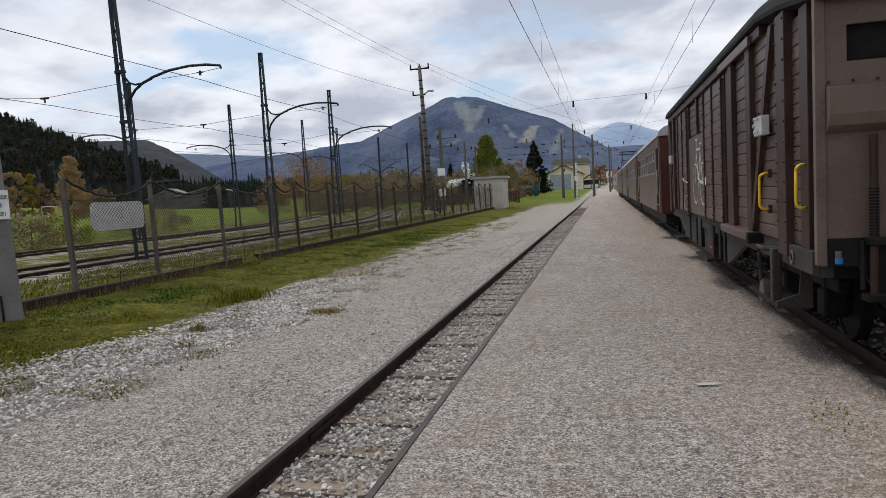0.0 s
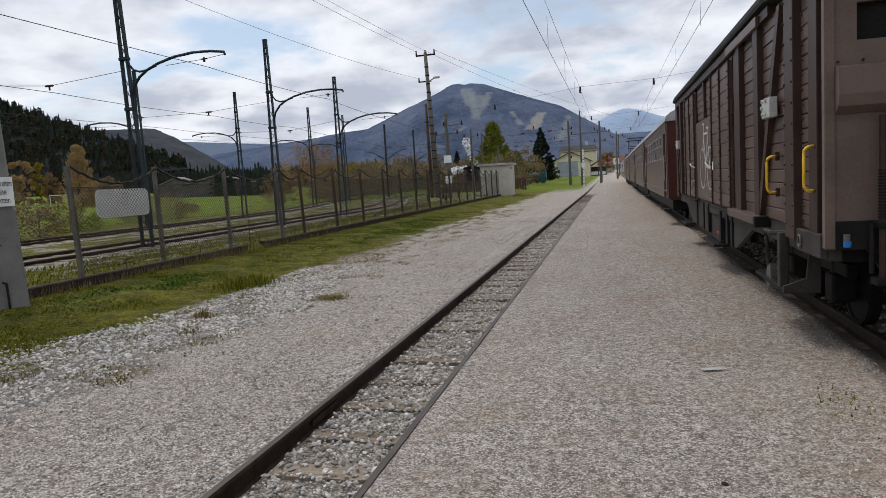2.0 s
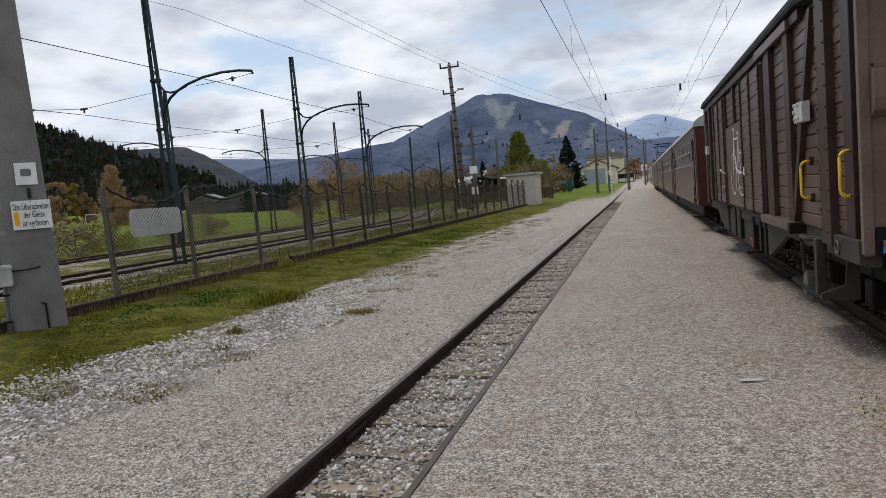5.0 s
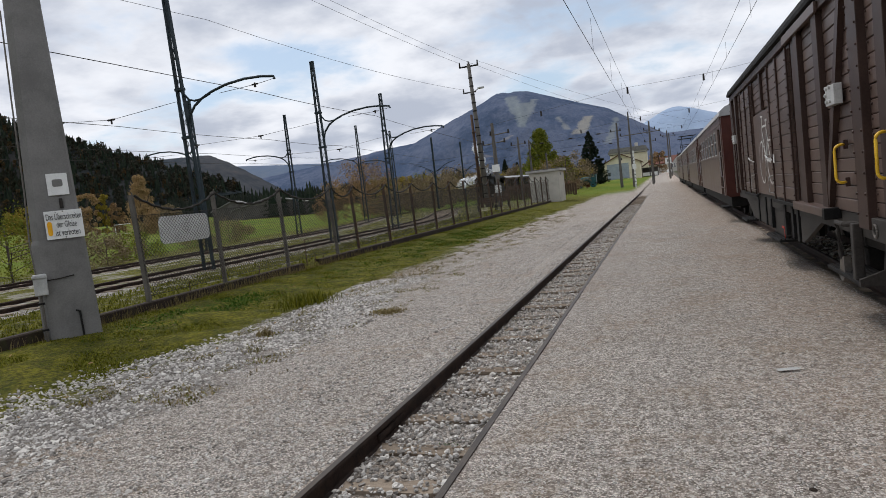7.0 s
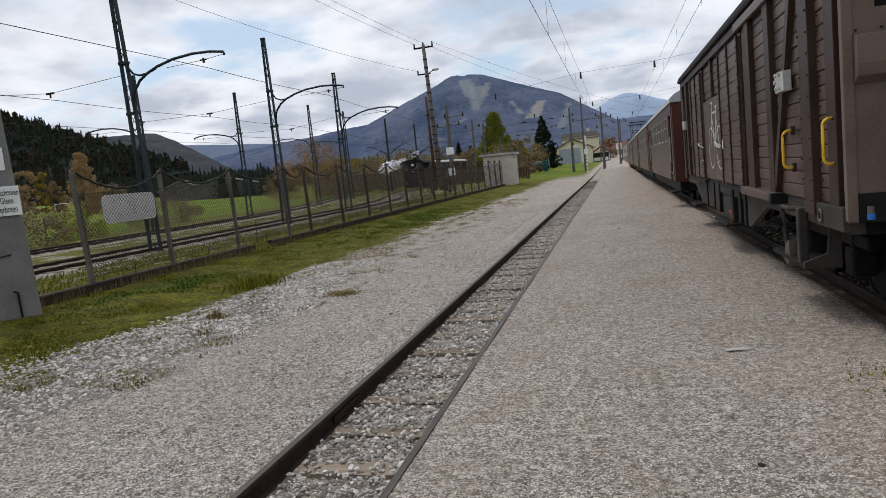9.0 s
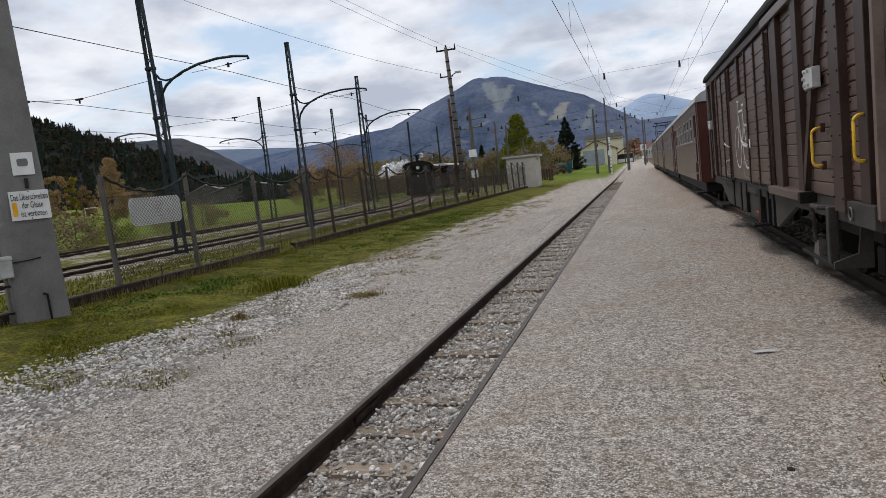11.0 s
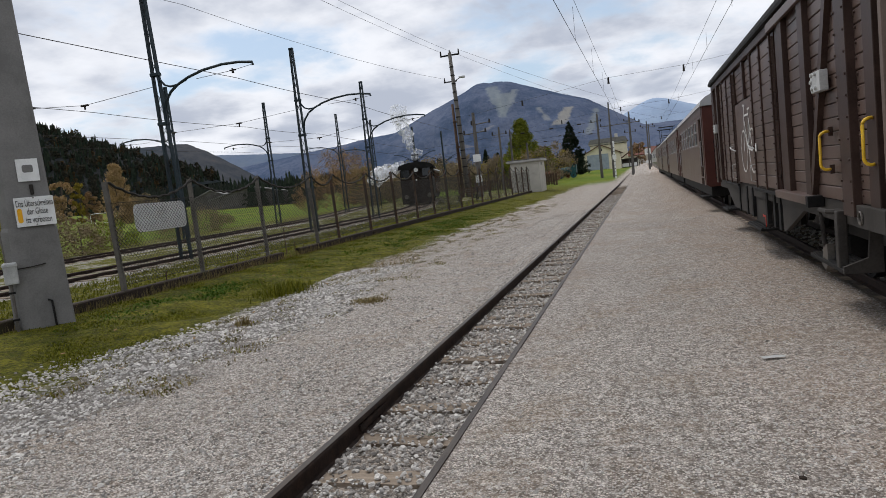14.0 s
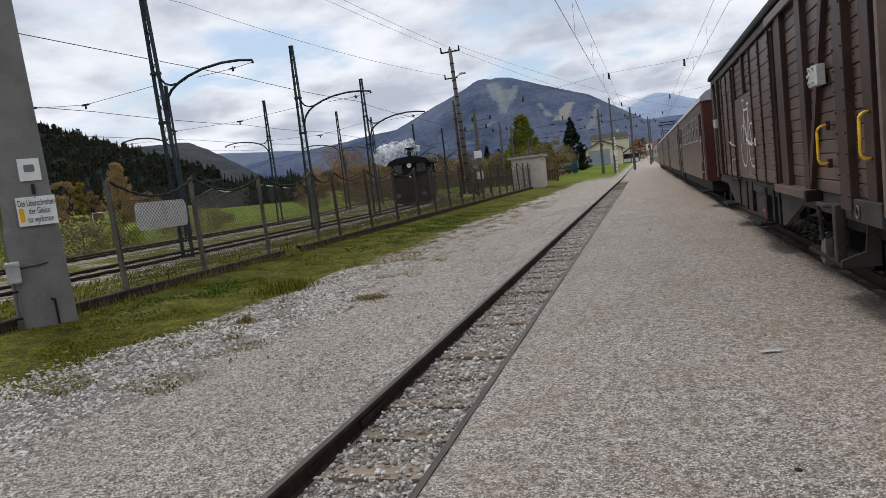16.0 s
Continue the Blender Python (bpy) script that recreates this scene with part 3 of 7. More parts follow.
def left_hill(x):
    a = math.degrees(math.atan2(x, 420))
    return 1.6 + math.tan(radians(max(0.8, min(9.0, 3.0 + 0.40 * (-a - 36.0))))) * math.hypot(x, 420)


ridge("backdrop_wooded_slope", "dark spruce-covered slope beside the meadow", -640, -285, 420, 130, left_hill, M_HILL, base=3, cols=120, rows=30, rough=0.5, seed=9.1)


# ---------------------------------------------------------------- the station track beside the platform
def rail_profile(w, h):
    """Half-round head, thin web and broad foot, top at 0."""
    a, f = w / 2, w * 0.9
    return [(-a, -0.012), (-a + 0.008, 0), (a - 0.008, 0), (a, -0.012), (a, -0.032), (0.009, -0.042), (0.009, -h + 0.022), (f, -h + 0.01), (f, -h), (-f, -h), (-f, -h + 0.01), (-0.009, -h + 0.022), (-0.009, -0.042), (-a, -0.032)]


def station_track():
    t = thing("railway_track", label="narrow-gauge track with rusty rails sunk in gravel", category="track")
    for x in (-2.127, -1.277):
        bm = prism(bmesh.new(), [(x + u, v + 0.006) for u, v in rail_profile(0.055, 0.145)], "y", -6, 128)
        r = part("rail", bm, M_RAIL, t)
        part("rail_head", B(x - 0.022, x + 0.022, -6, 128, 0.0062, 0.0085), M_RAILTOP, r, "worn running surface")
        # fishplates at the joints
        for y in (4.4, 16.4, 28.4):
            b2 = B(x + 0.012 if x < -2 else x - 0.03, x + 0.03 if x < -2 else x - 0.012, y, y + 0.5, -0.09, -0.045)
            part("fishplate", b2, M_RAIL, r)
    shapes = []
    for s in range(3):
        bm = B(-0.37, 0.38, -0.085, 0.085, -0.1, 0.0)
        bmesh.ops.subdivide_edges(bm, edges=[e for e in bm.edges if abs(e.verts[0].co.x - e.verts[1].co.x) > 0.3], cuts=3)
        for v in bm.verts:
            v.co += Vector((random.uniform(-0.012, 0.012), random.uniform(-0.014, 0.014), random.uniform(-0.01, 0.004)))
        shapes.append(mesh_of("sleeper", bm, M_SLEEPER))
    y = 1.2
    i = 0
    while y < 90:
        piece("sleeper", shapes[i % 3], t, (-1.70 + random.uniform(-0.03, 0.03), y, -0.097 + random.uniform(-0.012, 0.012)), (0, 0, radians(random.uniform(-2.5, 2.5))))
        y += 0.64 + random.uniform(-0.05, 0.05)
        i += 1


station_track()


def train_track():
    t = thing("railway_track", label="narrow-gauge track with dark ballast beneath the train", category="track")
    for x in (2.36, 3.17):
        part("rail", prism(bmesh.new(), [(x + u, v + 0.03) for u, v in rail_profile(0.055, 0.125)], "y", -6, 128), M_RAIL, t)
    me = mesh_of("sleeper", B(-0.75, 0.75, -0.11, 0.11, -0.2, -0.088, 0.01), M_SLEEPER)
    for i in range(40):
        piece("sleeper", me, t, (2.77, 1.0 + 0.65 * i, 0))


train_track()


def curved_rail(bm, line, y0, y1, off, top, step=1.5):
    """A rail that follows a curving centre line."""
    prof = rail_profile(0.065, 0.15)
    rings = []
    n = int((y1 - y0) / step)
    for i in range(n + 1):
        y = y0 + (y1 - y0) * i / n
        rings.append([bm.verts.new((line(y) + off + u, y, top + v)) for u, v in prof])
    for a, b in zip(rings, rings[1:]):
        for j in range(len(prof)):
            bm.faces.new((a[j], a[(j + 1) % len(prof)], b[(j + 1) % len(prof)], b[j]))
    return bm


def tram_track(shift, y0, y1, label):
    t = thing("tram_track", label=label, category="track")
    def line(y):
        return tram_x(y) + shift
    for off in (-0.75, 0.75):
        part("rail", curved_rail(bmesh.new(), line, y0, y1, off, 0.43), M_RAIL, t)
    # low bed of broken stone
    rings, bm = [], bmesh.new()
    y = y0
    while y <= y1:
        rings.append([bm.verts.new((line(y) + u + random.uniform(-0.08, 0.08), y, v)) for u, v in ((-1.55, 0.27), (-1.15, 0.335), (1.15, 0.335), (1.55, 0.27))])
        y += 1.0
    for a, b in zip(rings, rings[1:]):
        for j in range(3):
            bm.faces.new((a[j], a[j + 1], b[j + 1], b[j]))
    tagged(part("ballast_bed", bm, M_BED, t), kind="stuff")
    me = mesh_of("sleeper", B(-1.2, 1.2, -0.12, 0.12, -0.12, 0.0, 0.01), M_SLEEPER)
    for i in range(int((y1 - y0) / 0.7)):
        y = y0 + 0.7 * i
        piece("sleeper", me, t, (line(y), y, 0.352), (0, 0, radians(random.uniform(-1, 1))))


def bed_material(k):
    c = k.xyz(k.voronoi(k.pos, 22.0, "F1", "Color"))
    d = k.voronoi(k.pos, 22.0, "F1", "Distance")
    n = k.noise(k.pos, 1.2, 6.0, 0.7)
    col = k.mix(c[0], (0.13, 0.115, 0.10), (0.36, 0.335, 0.30))
    col = k.mix(k.math("MULTIPLY", k.step(n, 0.46, 0.58), 0.8), col, (0.105, 0.105, 0.03))
    k.put(k.bsdf.inputs["Base Color"], col)
    k.bsdf.inputs["Roughness"].default_value = 0.95
    k.put(k.bsdf.inputs["Normal"], k.bump(d, 0.8, 0.03))


M_BED = material("broken_stone_bed", bed_material)
tram_track(0.0, 2, 104, "standard-gauge tram track with rusty rails beyond the fence")
tram_track(-6.8, 6, 80, "overgrown second tram track beside the meadow")


# ---------------------------------------------------------------- fence
FX, FZ = -9.2, 0.32
POSTS = [10.1, 12.42, 15.07, 17.85, 19.3, 21.9, 24.5, 27.05, 29.5, 31.9, 34.3, 36.7, 39.1, 41.5, 43.9, 46.3, 48.7, 51.1, 53.5, 55.9, 58.3, 60.0]


def fence():
    f = thing("chain_link_fence", FX, 0, 0, label="chain-link fence with rusty posts and sagging chains", category="fence")
    pbm = bmesh.new()
    prism(pbm, [(-0.05, -0.012), (0.05, -0.012), (0.05, 0.0), (0.008, 0.0), (0.008, 0.075), (-0.008, 0.075), (-0.008, 0.0), (-0.05, 0.0)], "z", 0, 2.03)
    rod(pbm, (0, 0.03, 2.0), (0.03, 0.03, 2.07), 0.012, n=6)
    grey = mesh_of("post", pbm, M_GALV)
    brown = grey.copy()
    brown.materials.clear()
    brown.materials.append(M_RUST)
    for i, y in enumerate(POSTS):
        piece("post", grey if i < 4 else brown, f, (0, y, FZ - 0.02), (radians(random.uniform(-1, 1)), radians(random.uniform(-2.2, -0.4)), radians(random.uniform(-8, 8))))
    for a, b in zip(POSTS, POSTS[1:]):
        # sagging chain, wound of two strands
        sag = 0.30
        pts = [(0.03 + 0.012 * math.sin(i * 2.2), a + (b - a) * i / 24, FZ + 1.98 - sag * (1 - (2 * i / 24 - 1) ** 2) + 0.012 * math.cos(i * 2.2)) for i in range(25)]
        c = tube(bmesh.new(), pts, 0.025, 5)
        part("chain", c, M_WIRE, f)
        # woven wire, cut at the panel's edges
        bm = bmesh.new()
        z0, z1, d = 0.12, 1.62, 0.085 if a < 32 else 0.17
        r = 0.0046 if a < 32 else 0.005
        n = int((b - a + z1 - z0) / d)
        for k in range(n):
            s = a - (z1 - z0) + k * d
            for way in (1, -1):
                ya, yb = max(a, s), min(b, s + z1 - z0)
                if yb - ya < 0.02:
                    continue
                za, zb = z0 + (ya - s), z0 + (yb - s)
                if way < 0:
                    za, zb = z1 + z0 - za, z1 + z0 - zb
                vs = [bm.verts.new((dx, yy + dy, zz)) for yy, zz in ((ya, FZ + za), (yb, FZ + zb)) for dx, dy in ((0.003 - r, 0), (0.003 + r * 0.6, -r), (0.003 + r * 0.6, r))]
                for p in range(3):
                    bm.faces.new((vs[p], vs[(p + 1) % 3], vs[3 + (p + 1) % 3], vs[3 + p]))
        for z in (z0, z1):
            rod(bm, (0.004, a, FZ + z), (0.004, b, FZ + z), 0.005, n=4)
        tagged(part("wire_mesh", bm, M_WIRE, f), kind="stuff")
        # thin stake between the posts
        part("stake", rod(bmesh.new(), (0, (a + b) / 2, FZ - 0.05), (0, (a + b) / 2 + 0.02, FZ + 0.2), 0.012, n=6), M_RUST, f)
    # dark kerb in lengths, with a gap
    for i, (a, b) in enumerate(((4.0, 10.6), (10.62, 15.7), (16.6, 21.8), (21.82, 29.4), (29.42, 37.0), (37.02, 45.0), (45.02, 53.0), (53.02, 60.5))):
        bm = bmesh.new()
        prism(bm, [(-0.09, -0.3), (-0.09, 0.0), (-0.07, 0.02), (0.07, 0.02), (0.09, 0.0), (0.09, -0.3)], "y", a, b)
        bmesh.ops.translate(bm, verts=bm.verts, vec=(random.uniform(-0.02, 0.02), 0, FZ))
        part("kerb", bm, M_KERB, f)
    # low wicket of thin bars in the gap
    g = tube(bmesh.new(), [(0, 16.0, FZ - 0.1), (0, 16.0, FZ + 0.62), (0, 16.95, FZ + 0.60), (0, 16.95, FZ - 0.1)], 0.014)
    part("low_bar", g, M_RUST, f)


fence()


def mesh_board():
    """The pale board tied to the fence, with rounded corners."""
    b = thing("notice_board", FX - 0.035, 11.43, 1.62, label="blank pale board with rounded corners on the fence", category="board")
    pts, w, h, r = [], 0.74, 0.27, 0.12
    for cx, cz, a0 in ((w - r, h - r, 0), (-w + r, h - r, 90), (-w + r, -h + r, 180), (w - r, -h + r, 270)):
        pts += [(cx + r * math.cos(radians(a0 + 15 * i)), cz + r * math.sin(radians(a0 + 15 * i))) for i in range(7)]
    part("panel", prism(bmesh.new(), pts, "x", -0.012, 0.006), M_WHITE, b)
    for z, l in ((0.17, 0.05), (0.10, 0.10), (0.03, 0.07), (-0.04, 0.09), (-0.11, 0.06)):
        part("lettering_bar", B(0.007, 0.010, 0.05 - l, 0.05 + l, z - 0.008, z + 0.008), M_GREYPLATE, b)


mesh_board()


# ---------------------------------------------------------------- concrete mast with its signs
MAST = (-8.99, 8.25, 0.12, 47)


def concrete_mast():
    m = thing("concrete_mast", *MAST, label="grey painted concrete mast with conduit and junction box", category="mast")
    bm = bmesh.new()
    rings = []
    for z, l, r, b in ((-0.3, -0.46, 0.355, 0.36), (0.5, -0.445, 0.335, 0.35), (1.50, -0.43, 0.305, 0.34), (1.56, -0.41, 0.29, 0.33), (5, -0.30, 0.20, 0.25), (10, -0.15, 0.10, 0.15)):
        c = 0.10
        rings.append([bm.verts.new((x, y, z)) for x, y in ((l, -b + c), (l + c, -b), (r - 0.03, -b), (r, -b + 0.03), (r, b - c), (r - c, b), (l + c, b), (l, b - c))])
    for p, q in zip(rings, rings[1:]):
        for j in range(8):
            bm.faces.new((p[j], p[(j + 1) % 8], q[(j + 1) % 8], q[j]))
    bm.faces.new(rings[-1])
    part("shaft", bm, M_CONC, m)
    part("footing", B(-0.52, 0.38, -0.42, 0.42, -0.35, -0.02, 0.05), M_CONC, m)
    j = part("junction_box", B(-0.47, -0.29, -0.47, -0.35, 0.74, 1.06, 0.015), M_GREYPLATE, m, "grey junction box")
    part("lid_rim", B(-0.48, -0.28, -0.485, -0.472, 1.00, 1.04, 0.004), M_GREYPLATE, j)
    part("conduit", tube(bmesh.new(), [(-0.40, -0.40, -0.1), (-0.40, -0.41, 0.74)], 0.022), M_GALV, m)
    part("conduit", tube(bmesh.new(), [(-0.42, -0.41, 1.05), (-0.44, -0.37, 1.5), (-0.40, -0.34, 2.4), (-0.38, -0.30, 3.6), (-0.34, -0.26, 5.0)], 0.012), M_GALV, m)
    part("conduit", tube(bmesh.new(), [(0.09, -0.375, 0.0), (0.08, -0.37, 0.42), (0.03, -0.375, 0.44)], 0.016), M_DARKSTEEL, m)
    part("cable", tube(bmesh.new(), [(-0.29, -0.37, 0.95), (-0.10, -0.365, 0.96), (0.08, -0.36, 0.985)], 0.010), M_WIRE, m)
    for z in (0.2, 0.6):
        part("clip", B(-0.45, -0.36, -0.43, -0.36, z, z + 0.03), M_DARKSTEEL, m)
    part("sign_bracket", B(0.03, 0.08, -0.36, -0.33, 2.02, 2.17, 0.004), M_WIRE, m)


concrete_mast()


def on_mast(x, z, out):
    return pose(*MAST[:3], 0, 0, MAST[3]) @ pose(x, -out, z)


def lettering(body, size, loc, parent, width=None):
    cu = bpy.data.curves.new("lettering", "FONT")
    cu.body, cu.size, cu.align_x, cu.align_y, cu.extrude = body, size, "CENTER", "CENTER", 0.0012
    tmp = new("lettering_source", cu)
    bpy.context.view_layer.update()
    dg = bpy.context.evaluated_depsgraph_get()
    me = bpy.data.meshes.new_from_object(tmp.evaluated_get(dg))
    bpy.data.objects.remove(tmp)
    me.materials.clear()
    me.materials.append(M_INK)
    ob = new("lettering", me)
    ob.parent = parent
    if width:
        w = max(v.co.x for v in me.vertices) - min(v.co.x for v in me.vertices)
        me.transform(Matrix.Diagonal((width / w, 1, 1, 1)))
    ob.matrix_basis = pose(*loc, 90, 0, 0)
    return ob


def warning_sign():
    s = thing("warning_sign", label="white enamel sign forbidding crossing the rails", category="sign")
    s.matrix_world = on_mast(0.055, 1.77, 0.375)
    part("plate", B(-0.255, 0.255, -0.006, 0.006, -0.215, 0.215, 0.003), M_WHITE, s)
    for body, z, x, w in (("Das Überschreiten", 0.12, 0.005, 0.47), ("der Gleise", 0.0, 0.03, 0.27), ("ist verboten", -0.125, 0.035, 0.33)):
        lettering(body, 0.135, (x, -0.0095, z), s, w)
    pts = []
    for cz, a0 in ((0.075, 0), (-0.075, 180)):
        pts += [(-0.198 + 0.032 * math.cos(radians(a0 + 18 * i)), -0.05 + cz + 0.032 * math.sin(radians(a0 + 18 * i))) for i in range(11)]
    part("amber_mark", prism(bmesh.new(), pts, "y", -0.0095, -0.0065), M_AMBER, s, "upright amber mark with rounded ends")
    for z in (-0.195, 0.2):
        part("bolt", rod(bmesh.new(), (0.0, -0.014, z), (0.0, 0.05, z), 0.011, n=6), M_GALV, s)
    p = thing("marker_plate", label="small white plate with a grey panel on the mast", category="sign")
    p.matrix_world = on_mast(0.045, 2.385, 0.335)
    part("plate", B(-0.142, 0.142, -0.005, 0.005, -0.165, 0.165, 0.003), M_WHITE, p)
    pts = []
    for cx, cz, a0 in ((0.045, 0.03, 0), (-0.045, 0.03, 90), (-0.045, -0.03, 180), (0.045, -0.03, 270)):
        pts += [(cx + 0.025 * math.cos(radians(a0 + 30 * i)), 0.02 + cz + 0.025 * math.sin(radians(a0 + 30 * i))) for i in range(4)]
    part("grey_panel", prism(bmesh.new(), pts, "y", -0.009, -0.0055), M_CONC, p)


warning_sign()


# ---------------------------------------------------------------- lattice masts of the tramway
def lattice_mast(x, y, h, side, reach, label, z0=0.28, arm_z=0.0):
    """Two legs across the line that lean together, laced with flat bars, and a swan-neck arm."""
    m = thing("catenary_mast", x, y, z0, label=label, category="mast", group="tramway masts")
    wide0, wide1 = 0.165, 0.05
    for s in (-1, 1):
        bm = bmesh.new()
        rings = []
        for z, w in ((-0.3, wide0), (h, wide1)):
            rings.append([bm.verts.new(p) for p in ((s * w - 0.024, -0.055, z), (s * w + 0.024, -0.055, z), (s * w + 0.024, 0.055, z), (s * w - 0.024, 0.055, z))])
        for j in range(4):
            bm.faces.new((rings[0][j], rings[0][(j + 1) % 4], rings[1][(j + 1) % 4], rings[1][j]))
        bm.faces.new(rings[0]), bm.faces.new(rings[1])
        part("leg", bm, M_MAST, m)
    bm = bmesh.new()
    n = int(h / 0.42)
    for i in range(n):
        za, zb = i * h / n, (i + 1) * h / n
        wa, wb = wide0 + (wide1 - wide0) * za / h, wide0 + (wide1 - wide0) * zb / h
        s = 1 if i % 2 else -1
        rod(bm, (s * wa, 0.05, za), (-s * wb, 0.05, zb), 0.009, n=4)
        rod(bm, (-s * wa, -0.05, za), (s * wb, -0.05, zb), 0.009, n=4)
    part("lacing", bm, M_MAST, m)
    part("cap", B(-wide1 - 0.03, wide1 + 0.03, -0.06, 0.06, h - 0.04, h + 0.015), M_MAST, m)
    # the bow springs from the leg, and a shorter hook above joins it
    k = reach / 3.0
    bow = ((0.10, 3.80), (0.12, 4.15), (0.20, 4.42), (0.40, 4.65), (0.65, 4.80), (1.0, 4.93), (1.5, 5.04), (2.1, 5.08), (2.6, 5.05), (3.0, 4.98), (3.02, 4.90))
    part("arm", tube(bmesh.new(), [(side * k * u, 0, v + arm_z) for u, v in bow], 0.036), M_MAST, m)
    hook = ((0.08, 5.20), (0.12, 5.02), (0.24, 4.86), (0.42, 4.79), (0.65, 4.80), (0.95, 4.89))
    part("brace", tube(bmesh.new(), [(side * k * u, 0, v + arm_z) for u, v in hook], 0.030), M_MAST, m)
    for z in (5.18, 3.84):
        w = wide0 + (wide1 - wide0) * z / h + 0.045
        part("clamp", B(-w, w, -0.075, 0.075, z + arm_z - 0.04, z + arm_z + 0.04, 0.008), M_MAST, m)
    # wire hung below the arm, with its insulator
    za = 4.92 + arm_z
    part("span_wire", tube(bmesh.new(), [(side * reach, 0, za), (side * reach * 0.80, 0, za - 0.05), (side * reach * 0.42, 0, za - 0.07)], 0.007, 4), M_WIRE, m)
    rod(bm := bmesh.new(), (side * reach * 0.80, 0, za - 0.12), (side * reach * 0.80, 0, za), 0.035, 0.025, 8)
    box(bm, side * reach * 0.80 - 0.09, side * reach * 0.80 + 0.09, -0.02, 0.02, za - 0.06, za - 0.03)
    part("insulator", bm, M_WIRE, m)
    return m


A_MASTS = [(-12.4, 16.1), (-12.5, 24.1), (-12.6, 30.8)]
for (x, y), tilt, tall, low in zip(A_MASTS, (-1.5, -0.3, 0.0), (7.9, 7.15, 6.65), (0.0, 0.0, -0.3)):
    m = lattice_mast(x, y, tall, 1, 3.0, "dark green lattice mast with a swan-neck arm towards the fence", arm_z=low)
    m.matrix_world = m.matrix_world @ pose(0, 0, 0, 0, tilt, 0)
B_MASTS = [(-21.8, 28.5), (-21.8, 37.4), (-21.8, 47.6), (-21.9, 54.6)]
for x, y in B_MASTS:
    lattice_mast(x, y, 7.5, -1, 3.1, "dark green lattice mast with an arm towards the meadow", arm_z=0.15)


def double_mast(x, y, h, label):
    m = thing("catenary_mast", x, y, 0.28, label=label, category="mast", group="tramway masts")
    bm = bmesh.new()
    box(bm, -0.09, 0.09, -0.09, 0.09, -0.3, h, 0.02)
    part("shaft", bm, M_MAST, m)
    for side in (-1, 1):
        za = 4.6
        bow = [(side * (0.08 + 2.3 * t), 0, za - 0.45 * (1 - t) + 0.55 * math.sin(t * math.pi * 0.62)) for t in [i / 16 for i in range(17)]]
        part("arm", tube(bmesh.new(), bow, 0.035), M_MAST, m)
        br = [(side * (0.08 + 1.0 * (1 - math.cos(a))), 0, za - 1.3 + 1.25 * math.sin(a)) for a in [math.pi / 2 * i / 10 for i in range(11)]]
        part("brace", tube(bmesh.new(), br, 0.028), M_MAST, m)


double_mast(-23.4, 70.0, 7.9, "dark blue-green tram mast with two swan-neck arms")
double_mast(-23.7, 82.0, 8.0, "dark tram mast with two curved arms among shrubs")
double_mast(-24.0, 94.0, 8.0, "distant tram mast with two curved arms")


def wire(name, pts, r=0.009, sag=0.0, label="thin dark overhead wire", n=24):
    bm = bmesh.new()
    out = []
    for a, b in zip(pts, pts[1:]):
        a, b = Vector(a), Vector(b)
        for i in range(n + (b is pts[-1])):
            t = i / n
            p = a.lerp(b, t)
            p.z -= sag * 4 * t * (1 - t)
            out.append(p)
    out.append(Vector(pts[-1]))
    ob = link_bm(name, tube(bm, out, r, 4), M_WIRE)
    return tagged(ob, label, "wire")


# contact wires hung from the tram masts
wire("contact_wire", [(-10.0, -10, 5.05), (-10.04, 16.1, 5.0), (-10.14, 24.1, 5.0), (-10.24, 30.8, 4.8), (-12.0, 62, 4.8), (-17, 82, 5.0)], 0.008, 0.05)
wire("contact_wire", [(-14.6, -4, 4.8), (-14.8, 16.1, 4.75), (-14.9, 24.1, 4.75), (-15.0, 30.8, 4.75), (-18.4, 62, 4.75), (-19, 82, 4.7)], 0.008, 0.05)
wire("contact_wire", [(-19.6, 0, 4.9), (-19.6, 27.4, 4.85), (-19.6, 37.4, 4.85), (-20.2, 47.6, 4.85), (-20.9, 70, 4.75)], 0.008, 0.05)
wire("contact_wire", [(-24.3, 0, 5.1), (-24.3, 27.4, 5.1), (-24.3, 37.4, 5.1), (-24.3, 54.6, 5.1)], 0.008, 0.05)
# cross-spans from mast to mast, with an insulator over each track
for nodes in (((-12.6, 16.1, 5.15), (-14.8, 15.83, 4.92), (-17.0, 16.15, 5.16), (-21.8, 18.5, 5.9)),
              ((-12.6, 24.1, 5.12), (-14.9, 23.6, 4.87), (-19.6, 25.8, 5.2), (-21.8, 28.5, 5.5)),
              ((-12.8, 30.8, 4.86), (-15.0, 30.6, 4.57), (-19.6, 33.8, 5.0), (-21.8, 37.4, 5.4))):
    w = wire("span_wire", list(nodes), 0.007, 0.0, "cross-span wire with insulators between tram masts", 2)
    for qx, qy, z in nodes[1:3]:
        bm = rod(bmesh.new(), (qx - 0.12, qy, z), (qx + 0.12, qy, z), 0.03, n=6)
        rod(bm, (qx, qy, z - 0.12), (qx, qy, z), 0.025, n=6)
        part("insulator", bm, M_WIRE, w)


